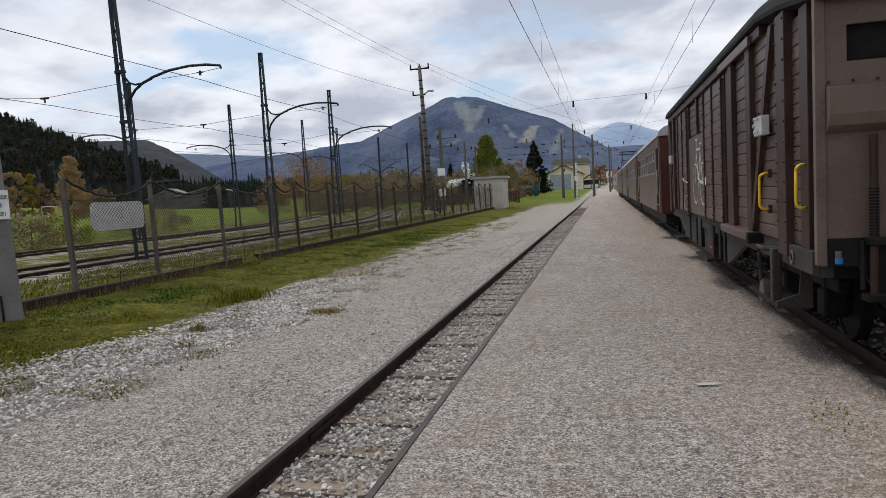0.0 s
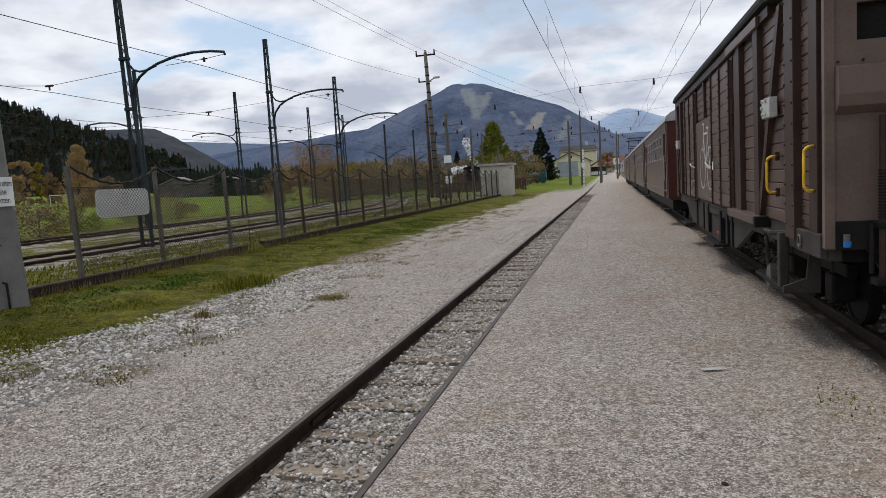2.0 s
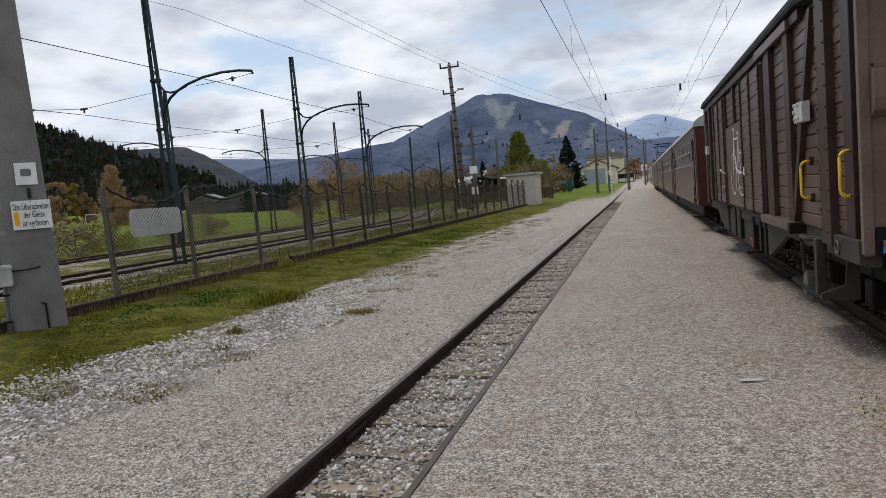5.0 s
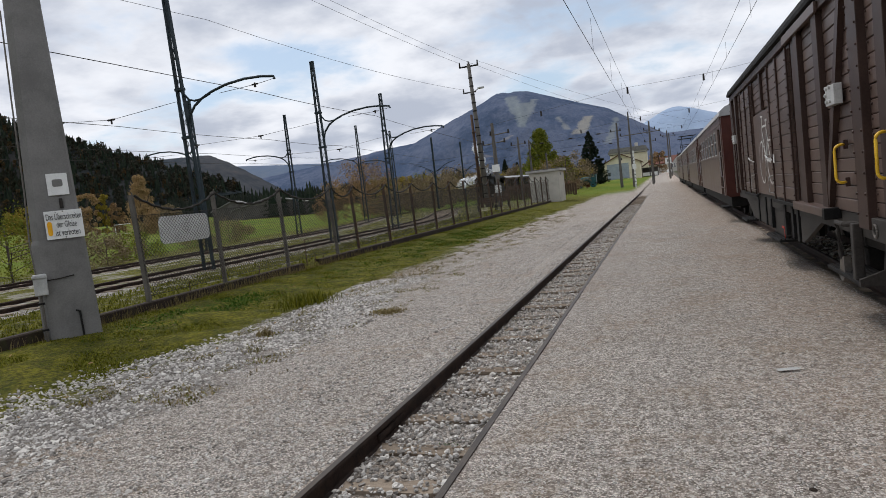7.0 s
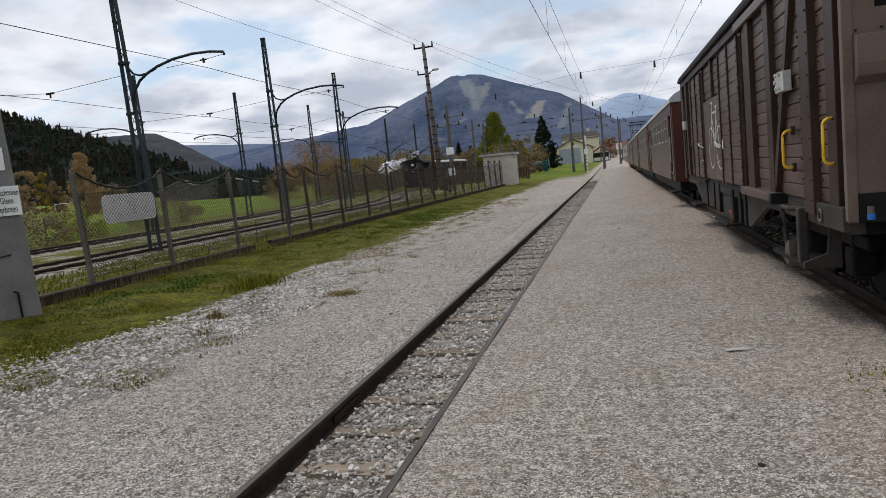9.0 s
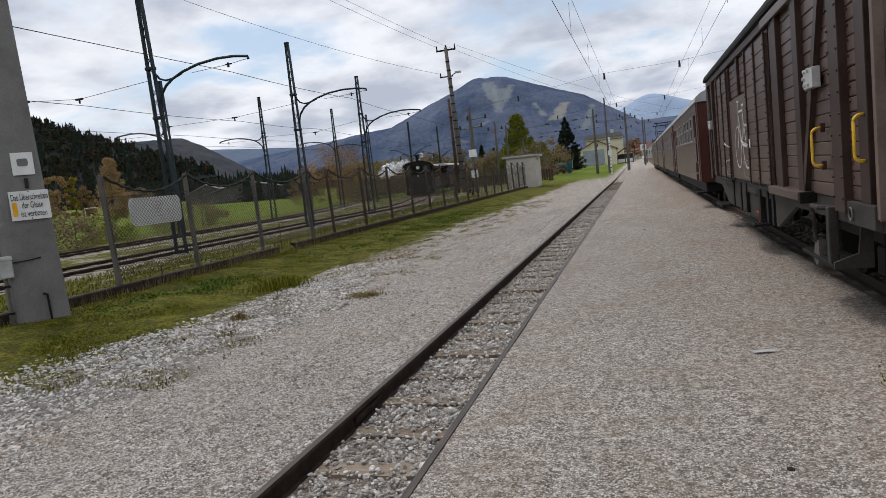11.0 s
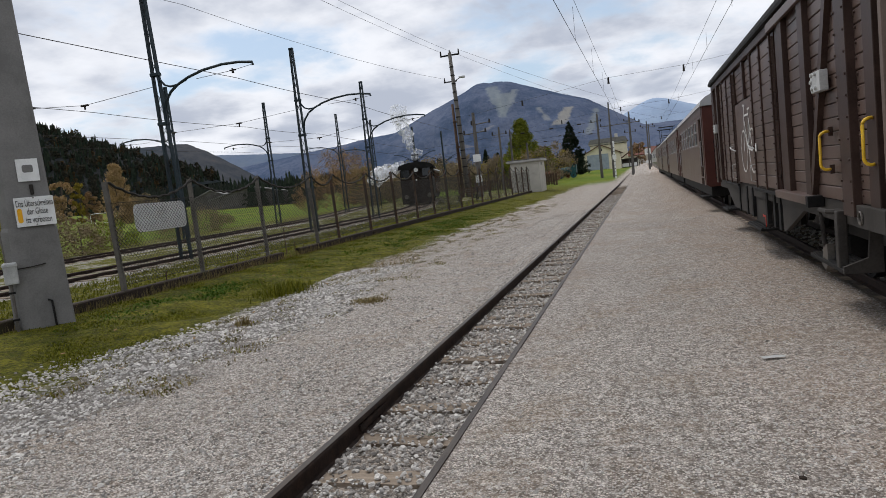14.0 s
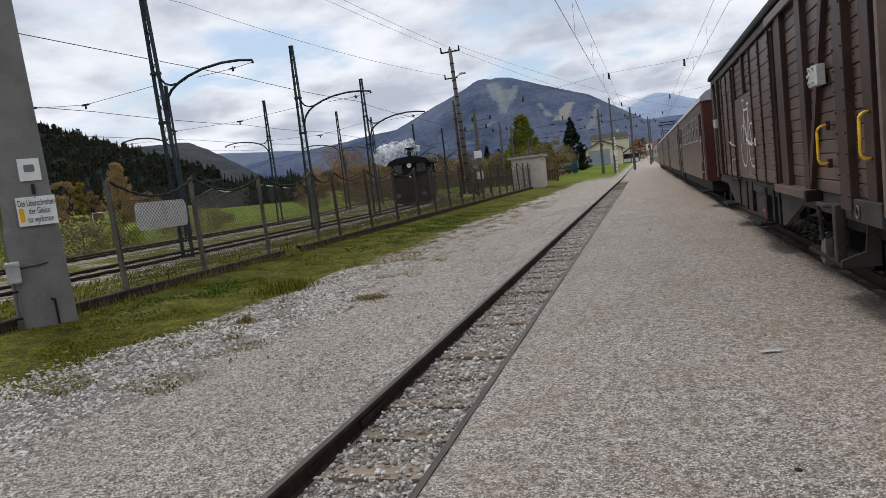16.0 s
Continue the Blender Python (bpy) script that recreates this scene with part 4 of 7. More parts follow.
# ---------------------------------------------------------------- posts and wires of the station
def a_frame_pole():
    """The tall banded pole with a shorter leg beside it, its crossarms and its lamp."""
    p = thing("power_pole", -15.2, 58.0, 0.35, label="tall grey banded pole with crossarms, rusty shorter leg and lamp", category="pole")
    part("leg", rod(bmesh.new(), (0.38, 0, -0.3), (0.0, 0, 12.5), 0.24, 0.15, 12), M_POLEWOOD, p, smooth=True)
    part("leg", rod(bmesh.new(), (-0.30, 0.6, -0.3), (-0.27, 0.1, 8.15), 0.16, 0.11, 12), M_RUST, p, "rusty shorter leg", smooth=True)
    for z in [1.2 + 0.72 * i for i in range(15)]:
        x = 0.38 - 0.0297 * (z + 0.3)
        part("band", rod(bmesh.new(), (x, 0, z - 0.045), (x, 0, z + 0.045), 0.262 - 0.0066 * z, n=12), M_DARKSTEEL, p)
    for z in (2.2, 4.4, 6.6):
        part("tie", B(-0.36, 0.32 - 0.02 * z, -0.05, 0.25, z - 0.06, z + 0.06), M_RUST, p)
    part("crossarm", B(-0.85, 0.85, -0.06, 0.06, 12.22, 12.34), M_DARKSTEEL, p)
    for x in (-0.8, 0.8, 0.0):
        part("insulator", rod(bmesh.new(), (x, 0, 12.3), (x, 0, 12.72), 0.08, 0.05, 8), M_WIRE, p)
    part("crossarm", B(-0.75, 0.4, -0.05, 0.05, 10.0, 10.1), M_DARKSTEEL, p)
    part("insulator", rod(bmesh.new(), (-0.7, 0, 10.1), (-0.7, 0, 10.42), 0.07, 0.05, 8), M_WIRE, p)
    part("lamp_arm", tube(bmesh.new(), [(0.1, 0, 9.95), (0.45, -0.1, 10.15), (0.75, -0.2, 10.25)], 0.04), M_GALV, p)
    part("lamp_head", B(0.65, 1.2, -0.35, -0.08, 10.2, 10.36, 0.04), M_GREYPLATE, p, "pale grey lamp head")


a_frame_pole()
wire("power_line", [(-15.9, 58, 10.7), (-22.6, 32, 12.6), (-30, 3, 14.9)], 0.011, 0.4)
wire("power_line", [(-16.0, 58, 13.0), (-17.0, -6, 13.2)], 0.011, 0.6)
wire("power_line", [(-15.2, 58, 13.0), (-16.4, -6, 13.2)], 0.011, 0.6)
wire("power_line", [(-15.2, 58, 13.0), (3, 130, 9.5)], 0.011, 0.8)
wire("power_line", [(-14.4, 58, 13.0), (8, 130, 9.5)], 0.011, 0.8)


def concrete_pole(x, y, h, w, label, arms=(), sign=False, lean=0.0):
    z = land(x, y)
    p = thing("railway_pole", x, y, z, label=label, category="pole", group="station poles")
    bm = bmesh.new()
    rings = []
    for zz, a in ((-0.3, w), (h, w * 0.55)):
        rings.append([bm.verts.new((sx * a + lean * zz, sy * a, zz)) for sx, sy in ((-1, -1), (1, -1), (1, 1), (-1, 1))])
    for j in range(4):
        bm.faces.new((rings[0][j], rings[0][(j + 1) % 4], rings[1][(j + 1) % 4], rings[1][j]))
    bm.faces.new(rings[1])
    bmesh.ops.bevel(bm, geom=[e for e in bm.edges if abs(e.verts[0].co.z - e.verts[1].co.z) > 1], offset=w * 0.2, segments=1, affect="EDGES")
    part("shaft", bm, M_POLEWOOD, p)
    for (x0, x1, az, r) in arms:
        part("arm", rod(bmesh.new(), (x0, 0, az), (x1, 0, az + 0.12), r, n=8), M_GALV, p)
        for q in (x0, x1):
            part("insulator", rod(bmesh.new(), (q, 0, az + 0.02), (q, 0, az + 0.35), 0.09, 0.06, 8), M_WIRE, p)
    if sign:
        part("plate", B(-0.32, 0.32, -w - 0.05, -w - 0.02, 2.9, 3.5, 0.01), M_WHITE, p, "white plate")
        part("plate", B(-0.28, 0.28, -w - 0.05, -w - 0.02, 1.2, 1.8, 0.01), M_WHITE, p, "white plate")
    return p


concrete_pole(-13.0, 55.0, 6.9, 0.19, "concrete pole with two white plates", ((-0.9, 0.9, 5.2, 0.04), (-0.2, 1.3, 5.9, 0.04)), True)
concrete_pole(-13.6, 68.0, 6.4, 0.14, "slender grey pole behind the fence", ((-0.7, 0.7, 5.6, 0.03),))
concrete_pole(-11.4, 62.0, 5.6, 0.11, "slender wooden pole beside the hut", ())
concrete_pole(-10.6, 66.0, 4.4, 0.11, "short wooden pole beside the hut", ())
concrete_pole(-3.6, 88.0, 9.3, 0.15, "pale concrete catenary pole with a crossarm", ((-1.1, 3.5, 6.4, 0.045),), lean=0.0)
concrete_pole(-5.3, 92.0, 8.4, 0.19, "grey concrete pole beside the track", ((-0.8, 0.4, 7.3, 0.03),))
concrete_pole(-1.4, 98.0, 8.6, 0.20, "tall grey concrete pole at the curve", ((-0.7, 0.7, 7.4, 0.03), (-0.7, 0.7, 5.8, 0.03)))
concrete_pole(1.0, 120.0, 8.0, 0.16, "distant catenary pole behind the coaches", ((-1.0, 1.0, 7.2, 0.03),))
concrete_pole(1.6, 150.0, 9.0, 0.16, "distant catenary pole behind the coaches", ((-1.2, 1.2, 8.2, 0.03),))

wire("contact_wire", [(-1.7, -6, 5.6), (-1.72, 45, 5.6), (-1.8, 98, 5.7)], 0.008, 0.02)
wire("messenger_wire", [(-1.7, -6, 7.05), (-1.72, 45, 7.1), (-1.8, 98, 7.1)], 0.007, 0.12)
wire("contact_wire", [(2.8, -6, 6.05), (2.8, 45, 5.85), (2.6, 100, 5.8)], 0.008, 0.02)
wire("messenger_wire", [(2.8, -6, 6.95), (2.8, 45, 6.9), (2.6, 100, 6.9)], 0.007, 0.12)
for y in (14, 22, 30, 38, 53, 68):
    wire("dropper_wire", [(-1.71, y, 5.6), (-1.71, y, 6.6)], 0.006, 0, "short dropper wire between contact and messenger wire", 2)
    wire("dropper_wire", [(2.8, y, 5.78), (2.8, y, 6.5)], 0.006, 0, "short dropper wire between contact and messenger wire", 2)
for y, z in ((45.0, 7.3), (70.0, 7.4), (98.0, 7.6)):
    w = wire("span_wire", [(-13.0, y + 8, z - 0.5), (-1.7, y, z - 0.15), (2.8, y, z - 0.05), (9.0, y, z + 0.5)], 0.007, 0.0, "cross-span wire over the station tracks")
    for x, zz in ((-1.7, z - 0.15), (2.8, z - 0.05), (-8, z - 0.3)):
        bm = rod(bmesh.new(), (x, y if x > -5 else y + 4.6, zz - 0.38), (x, y if x > -5 else y + 4.6, zz + 0.02), 0.07, 0.05, 8)
        part("insulator", bm, M_WIRE, w)
for y0, z in ((60.0, 5.3), (75.0, 5.0), (90.0, 6.2)):
    w = wire("span_wire", [(-22.0, y0 - 4, z - 0.4), (-13.2, y0, z), (-3.6, y0 + 8, z + 0.8)], 0.010, 0.1, "cross-span wire over the tram tracks")
    for f in (0.3, 0.55, 0.8):
        bm = rod(bmesh.new(), (-13.2 + 9.6 * f - 0.18, y0 + 8 * f, z + 0.8 * f - 0.05), (-13.2 + 9.6 * f + 0.18, y0 + 8 * f, z + 0.8 * f - 0.05), 0.06, n=6)
        part("insulator", bm, M_WIRE, w)


# Unseen wall, added to keep eastern sky light from under the train.
tagged(link_bm("wall_east", B(6.0, 6.3, -12, 100, -0.3, 4.2), M_CONC), "added unseen wall blocking side light behind the train", "wall", kind="structure")


# ---------------------------------------------------------------- the train: boarded van
WX, WY0, WY1 = 1.60, 6.20, 16.62    # side, and ends of the boarded body
ZF, ZR = 1.08, 3.10                 # floor and eaves


def plank_mesh(length, h, thick=0.028):
    c = 0.006
    bm = prism(bmesh.new(), [(thick, 0.0), (c, 0.0), (0.0, c), (0.0, h - c), (c, h), (thick, h)], "y", 0, length)
    return mesh_of("plank", bm, M_BROWN)


def boards(owner, y0, y1, z0, z1, h, x):
    n = round((z1 - z0) / h)
    hh = (z1 - z0) / n
    me = plank_mesh(y1 - y0 - 0.004, hh - 0.007)
    for i in range(n):
        piece("plank", me, owner, (x + random.uniform(-0.003, 0.003), y0 + 0.002, z0 + i * hh + 0.0035))


def studs(bm, x, ys, zs, r=0.013):
    for y in ys:
        for z in zs:
            rod(bm, (x, y, z), (x - 0.012, y, z), r, r * 0.6, 6)
    return bm


def van():
    v = thing("boarded_van", label="brown boarded bicycle van with steel end platform", category="railway wagon")
    far = 3.95
    part("body_core", B(WX + 0.03, far, WY0, WY1, ZF, ZR), M_BROWNSTEEL, v)
    # roof, slightly arched, with an overhanging edge
    prof = [(WX - 0.09, ZR + 0.02)] + [(2.775 - 1.27 * math.cos(a), ZR + 0.06 + 0.36 * math.sin(a)) for a in [math.pi * i / 14 for i in range(15)]] + [(far + 0.09, ZR + 0.02), (far, ZR), (WX, ZR)]
    part("roof", prism(bmesh.new(), prof, "y", 7.05, WY1 + 0.12), M_ROOF, v, "dark grey roof with overhanging edge")
    # over the end platform the roof draws in and dips towards the end wall
    bm, rings = bmesh.new(), []
    for yy, dip, inset in ((7.045, 0.0, 1.0), (6.3, 0.07, 0.985), (5.38, 0.20, 0.945)):
        rings.append([bm.verts.new((2.775 + (u - 2.775) * inset, yy, w - dip)) for u, w in prof])
    for p, q in zip(rings, rings[1:]):
        for n in range(len(prof)):
            bm.faces.new((p[n], p[(n + 1) % len(prof)], q[(n + 1) % len(prof)], q[n]))
    bm.faces.new(rings[0]), bm.faces.new(rings[-1])
    part("roof_end", bm, M_ROOF, v, "dark roof end drawn in over the platform")
    part("eaves_beam", B(WX - 0.05, WX + 0.03, 7.05, WY1, ZR - 0.10, ZR, 0.006), M_BROWNSTEEL, v)
    part("rain_strip", B(WX - 0.085, WX - 0.05, 7.42, 9.3, ZR - 0.12, ZR - 0.02, 0.006), M_BROWN, v)
    # boarded bays
    for y0, y1 in ((6.46, 7.52), (7.76, 8.52), (14.82, 15.52), (15.66, 16.48)):
        boards(v, y0, y1, ZF, ZR - 0.08, 0.118, WX)
    # doors on either side of the bicycle panel
    for y0, y1 in ((9.24, 10.95), (13.05, 14.68)):
        d = part("sliding_door", B(WX - 0.012, WX + 0.03, y0, y1, ZF - 0.03, ZR - 0.12), M_BROWNSTEEL, v)
        boards(d, y0 + 0.02, y1 - 0.02, ZF, ZR - 0.16, 0.165, WX - 0.042)
        for yy in (y0 + 0.05, (y0 + y1) / 2, y1 - 0.05):
            bm = B(WX - 0.062, WX - 0.040, yy - 0.03, yy + 0.03, ZF - 0.02, ZR - 0.15, 0.003)
            studs(bm, WX - 0.062, (yy,), [ZF + 0.08 + 0.165 * i for i in range(12)])
            part("riveted_strap", bm, M_BROWNSTEEL, d)
        part("door_rail", B(WX - 0.07, WX - 0.03, y0 - 0.1, y1 + 0.1, ZF - 0.07, ZF - 0.03, 0.004), M_DARKSTEEL, d)
        hy = y1 if y0 < 10 else y0
        part("latch", tube(bmesh.new(), [(WX - 0.06, hy - 0.06, 1.62), (WX - 0.12, hy, 1.66), (WX - 0.12, hy + 0.16, 1.70), (WX - 0.07, hy + 0.2, 1.70)], 0.011), M_GREYPLATE, d, "pale grey latch")
        part("grab_handle", tube(bmesh.new(), [(WX - 0.06, hy, 1.40), (WX - 0.12, hy, 1.38), (WX - 0.12, hy, 1.16), (WX - 0.06, hy, 1.14)], 0.009), M_GREYPLATE, d, "pale grey handle")
    # steel posts and diagonals
    for y in (7.64, 8.66, 15.59):
        part("post", B(WX - 0.055, WX + 0.03, y - 0.12, y + 0.11, ZF - 0.02, ZR - 0.08, 0.006), M_BROWNSTEEL, v)
    for y in (9.0, 14.76):
        part("post", B(WX - 0.03, WX + 0.03, y - 0.10, y + 0.06, ZF - 0.02, ZR - 0.10, 0.004), M_BROWNSTEEL, v)
    for ya, yb in ((7.58, 6.64), (15.8, 16.4)):
        bm = bmesh.new()
        prism(bm, [(ya - 0.06, ZF), (ya + 0.06, ZF), (yb + 0.06, ZR - 0.1), (yb - 0.06, ZR - 0.1)], "x", WX - 0.05, WX + 0.01)
        part("diagonal_brace", bm, M_BROWNSTEEL, v)
    for y in (6.34, 16.55):
        bm = B(WX - 0.045, WX + 0.05, y - 0.16, y + 0.14, ZF - 0.10, ZR - 0.07, 0.006)
        studs(bm, WX - 0.045, (y - 0.13, y + 0.12), [1.1 + 0.17 * i for i in range(12)])
        part("corner_post", bm, M_BROWNSTEEL, v)
    for y in (6.95, 15.9):
        lk = part("tail_lamp_bracket", B(WX - 0.10, WX - 0.03, y - 0.17, y + 0.16, 2.05, 2.23, 0.006), M_GREYPLATE, v, "pale grey bolted plate")
        for dy, dz in ((-0.04, 2.09), (-0.04, 2.21), (0.09, 2.09), (0.09, 2.21), (0.12, 2.15)):
            part("bolt", rod(bmesh.new(), (WX - 0.10, y + dy, dz), (WX - 0.118, y + dy, dz), 0.020, 0.016, 8), M_GREYPLATE, lk)
    # plain panel with the bicycle
    part("sign_panel", B(WX - 0.02, WX + 0.03, 10.98, 13.02, ZF, 2.40, 0.004), M_BROWN, v)
    boards(v, 10.98, 13.02, 2.44, ZR - 0.12, 0.118, WX + 0.012)
    part("post", B(WX - 0.03, WX + 0.02, 11.85, 11.97, 2.42, ZR - 0.1, 0.004), M_BROWNSTEEL, v)
    x = WX - 0.026

    def flat(bm):
        """Press a stroke against the panel."""
        for q in bm.verts:
            q.co.x = x + (q.co.x - x) * 0.2
        return bm
    em = part("bicycle_emblem", flat(rod(bmesh.new(), (x, 12.02, 2.14), (x, 11.72, 1.64), 0.017, n=6)), M_LOGO, v, "white painted bicycle outline")
    for cy in (12.16, 11.30):
        part("emblem_wheel", flat(tube(bmesh.new(), [(x, cy + 0.33 * math.cos(a), 1.60 + 0.33 * math.sin(a)) for a in [2 * math.pi * i / 32 for i in range(33)]], 0.015, 6)), M_LOGO, em)
    for a, b in (((12.16, 1.60), (11.98, 2.19)), ((11.98, 2.16), (11.52, 2.16)), ((11.72, 1.64), (11.50, 2.22)), ((11.72, 1.64), (11.30, 1.60)), ((11.30, 1.60), (11.53, 2.10)), ((11.98, 2.19), (11.95, 2.30)), ((11.86, 2.31), (12.08, 2.33)), ((11.60, 2.24), (11.40, 2.24))):
        part("emblem_stroke", flat(rod(bmesh.new(), (x, *a), (x, *b), 0.017, n=6)), M_LOGO, em)
    part("small_label", B(WX - 0.066, WX - 0.060, 10.70, 10.77, 1.58, 1.70), M_WHITE, v)
    # ledge below the boards and the sole bar
    part("ledge", B(WX - 0.12, WX + 0.04, 7.46, 9.10, ZF - 0.07, ZF + 0.02, 0.008), M_BROWN, v)
    part("ledge_bracket", B(WX - 0.13, WX + 0.02, 7.36, 7.46, ZF - 0.09, ZF + 0.02, 0.008), M_DARKSTEEL, v)
    part("sole_bar", B(WX + 0.02, WX + 0.12, 5.5, WY1, 0.88, ZF - 0.005, 0.006), M_FRAME, v)
    part("inner_sill", B(WX + 0.20, WX + 0.26, 9.4, WY1, 0.62, 0.9), M_DARKSTEEL, v)
    part("floor_frame", B(WX + 0.12, far - 0.12, 5.6, WY1, 0.86, ZF), M_DARKSTEEL, v)
    for ya, yb in ((8.30, 9.50), (15.3, 14.1)):
        bm = prism(bmesh.new(), [(ya, 0.885), (yb, 0.885), (yb, 0.56), (yb - 0.14 * (1 if yb > ya else -1), 0.56)], "x", WX + 0.02, WX + 0.07)
        part("gusset_plate", bm, M_FRAME, v)
    part("valance", B(WX + 0.02, WX + 0.06, 12.0, 14.1, 0.56, 0.885, 0.006), M_FRAME, v)
    for y in (9.62, 10.0, 10.6, 11.9, 12.5, 13.4):
        part("hanger", B(WX + 0.0, WX + 0.06, y - 0.07, y + 0.07, 0.55, ZF - 0.06, 0.006), M_DARKSTEEL, v)
    part("equipment_box", B(WX + 0.05, WX + 0.6, 10.95, 11.95, 0.47, 0.885, 0.02), M_FRAME, v)
    part("red_mark", B(WX + 0.042, WX + 0.05, 10.98, 11.22, 0.60, 0.63), M_RED, v)
    part("red_mark", B(WX + 0.042, WX + 0.05, 10.98, 11.01, 0.44, 0.60), M_RED, v)
    # steps
    for y0, y1, zz in ((6.54, 7.72, 0.47), (10.8, 12.1, 0.42), (14.9, 15.8, 0.44)):
        s = part("step", B(WX - 0.06, WX + 0.24, y0, y1, zz, zz + 0.035, 0.006), M_DARKSTEEL, v)
        for k in range(5):
            part("tread_bar", B(WX - 0.04 + 0.05 * k, WX - 0.02 + 0.05 * k, y0 + 0.03, y1 - 0.03, zz + 0.035, zz + 0.05), M_DARKSTEEL, s)
        for y in (y0 + 0.02, y1 - 0.02):
            part("step_hanger", B(WX + 0.17, WX + 0.23, y - 0.025, y + 0.025, zz, 0.90, 0.005), M_DARKSTEEL, v)
    bm = prism(bmesh.new(), [(WX - 0.06, 0.47), (WX + 0.24, 0.47), (WX + 0.24, 0.92), (WX + 0.16, 0.95), (WX + 0.13, 0.60), (WX - 0.06, 0.53)], "y", 6.495, 6.535)
    part("step_side", bm, M_FRAME, v)
    part("step_post", B(WX - 0.06, WX + 0.02, 6.64, 6.74, 0.50, 1.0, 0.012), M_FRAME, v)
    # brake crank between step and frame
    part("brake_lever", tube(bmesh.new(), [(WX + 0.06, 6.78, 0.98), (WX - 0.07, 6.90, 0.98), (WX - 0.07, 7.16, 0.98), (WX - 0.06, 7.18, 0.90), (WX - 0.04, 7.20, 0.66), (WX + 0.02, 7.24, 0.56)], 0.024, 8), M_FRAME, v)
    part("lever_foot", prism(bmesh.new(), [(7.12, 0.66), (7.26, 0.62), (7.34, 0.44), (7.22, 0.40), (7.10, 0.48)], "x", WX - 0.04, WX + 0.02), M_GALV, v, "worn grey lever foot")
    # bogies: wheels, axle boxes and springs
    for yc in (7.9, 14.9):
        for dy in (-0.75, 0.75):
            for xw in (2.37, 3.18):
                bm = rod(bmesh.new(), (xw - 0.03, yc + dy, 0.40), (xw + 0.06, yc + dy, 0.40), 0.36, n=28)
                rod(bm, (xw - 0.07, yc + dy, 0.40), (xw + 0.0, yc + dy, 0.40), 0.10, n=14)
                w = part("wheel", bm, M_DARKSTEEL, v, smooth=False)
                part("tyre", tube(bmesh.new(), [(xw - 0.03, yc + dy + 0.34 * math.cos(a), 0.40 + 0.34 * math.sin(a)) for a in [2 * math.pi * i / 24 for i in range(25)]], 0.025, 5), M_DARKSTEEL, w, "dull worn tyre")
            part("axle_box", B(2.08, 2.3, yc + dy - 0.13, yc + dy + 0.13, 0.27, 0.55, 0.03), M_DARKSTEEL, v)
            part("spring", rod(bmesh.new(), (2.18, yc + dy, 0.55), (2.18, yc + dy, 0.78), 0.08, n=10), M_DARKSTEEL, v)
        part("bogie_frame", B(2.12, 2.22, yc - 1.15, yc + 1.15, 0.55, 0.68, 0.02), M_DARKSTEEL, v)
    # yellow grab rails
    for y, x0, z0, z1 in ((6.74, WX - 0.045, 1.36, 1.69), (5.72, WX + 0.01, 1.40, 1.74)):
        bend = [(0.05 - 0.05 * math.cos(radians(15 * n)), 0.05 - 0.05 * math.sin(radians(15 * n))) for n in range(7)]
        pts = [(x0, y + 0.06, z1)] + [(x0 - 0.09 + q, y, z1 - p) for q, p in reversed(bend)][::1] + [(x0 - 0.09 + q, y, z0 + p) for q, p in bend] + [(x0, y + 0.06, z0)]
        part("grab_rail", tube(bmesh.new(), pts, 0.0125, 8), M_YELLOW, v, "yellow grab rail", smooth=True)
        for zz in (z0, z1):
            part("rail_foot", B(x0 - 0.008, x0 + 0.03, y + 0.045, y + 0.075, zz - 0.04, zz + 0.04, 0.004), M_BROWNSTEEL, v)
    # end platform: back wall, floor, bulkhead
    part("platform_floor", B(WX + 0.02, far, 5.46, WY0, ZF - 0.10, ZF - 0.012), M_FRAME, v)
    part("platform_sill", B(WX - 0.03, WX + 0.02, 5.5, 6.17, 0.90, ZF + 0.0, 0.006), M_FRAME, v)
    ring = tube(bmesh.new(), [(WX - 0.04, 6.04 + 0.045 * math.cos(a), 0.985 + 0.05 * math.sin(a)) for a in [2 * math.pi * i / 14 for i in range(15)]], 0.009, 5)
    part("lashing_ring", ring, M_GALV, v)
    boards(v, 5.92, 6.18, ZF, ZR - 0.16, 0.118, WX + 0.02)
    strip = bmesh.new()
    studs(strip, WX + 0.02, (6.13,), [1.15 + 0.118 * n for n in range(15)])
    tagged(part("rivets", strip, M_BROWNSTEEL, v), kind="stuff")
    part("post", B(WX + 0.0, WX + 0.10, 5.68, 5.91, ZF - 0.01, ZR - 0.14, 0.006), M_BROWNSTEEL, v)
    b = part("end_bulkhead", bulkhead(), M_ENDWALL, v, "brown steel end wall above a dark grey skirt")
    part("window_glass", B(1.80, 3.75, 5.50, 5.512, 2.46, 2.72), M_BLACK, b)
    prof = [(5.44, 1.95), (5.36, 2.00), (5.34, 2.08), (5.345, 2.27), (5.44, 2.29)]
    part("gangway_hood", prism(bmesh.new(), prof, "x", 1.655, 3.90), M_ENDWALL, b, "brown overhanging steel hood")
    bm = bmesh.new()
    studs_x = [1.68 + 0.16 * i for i in range(14)]
    for xx in studs_x:
        rod(bm, (xx, 5.45, 2.32), (xx, 5.436, 2.32), 0.011, 0.007, 6)
    for z in [1.1 + 0.2 * i for i in range(9)]:
        rod(bm, (1.635, 5.45, z), (1.635, 5.436, z), 0.011, 0.007, 6)
    tagged(part("rivets", bm, M_BROWNSTEEL, b), kind="stuff")
    part("corner_angle", B(1.585, 1.655, 5.43, 5.50, 0.98, 2.93, 0.006), M_ENDWALL, b)
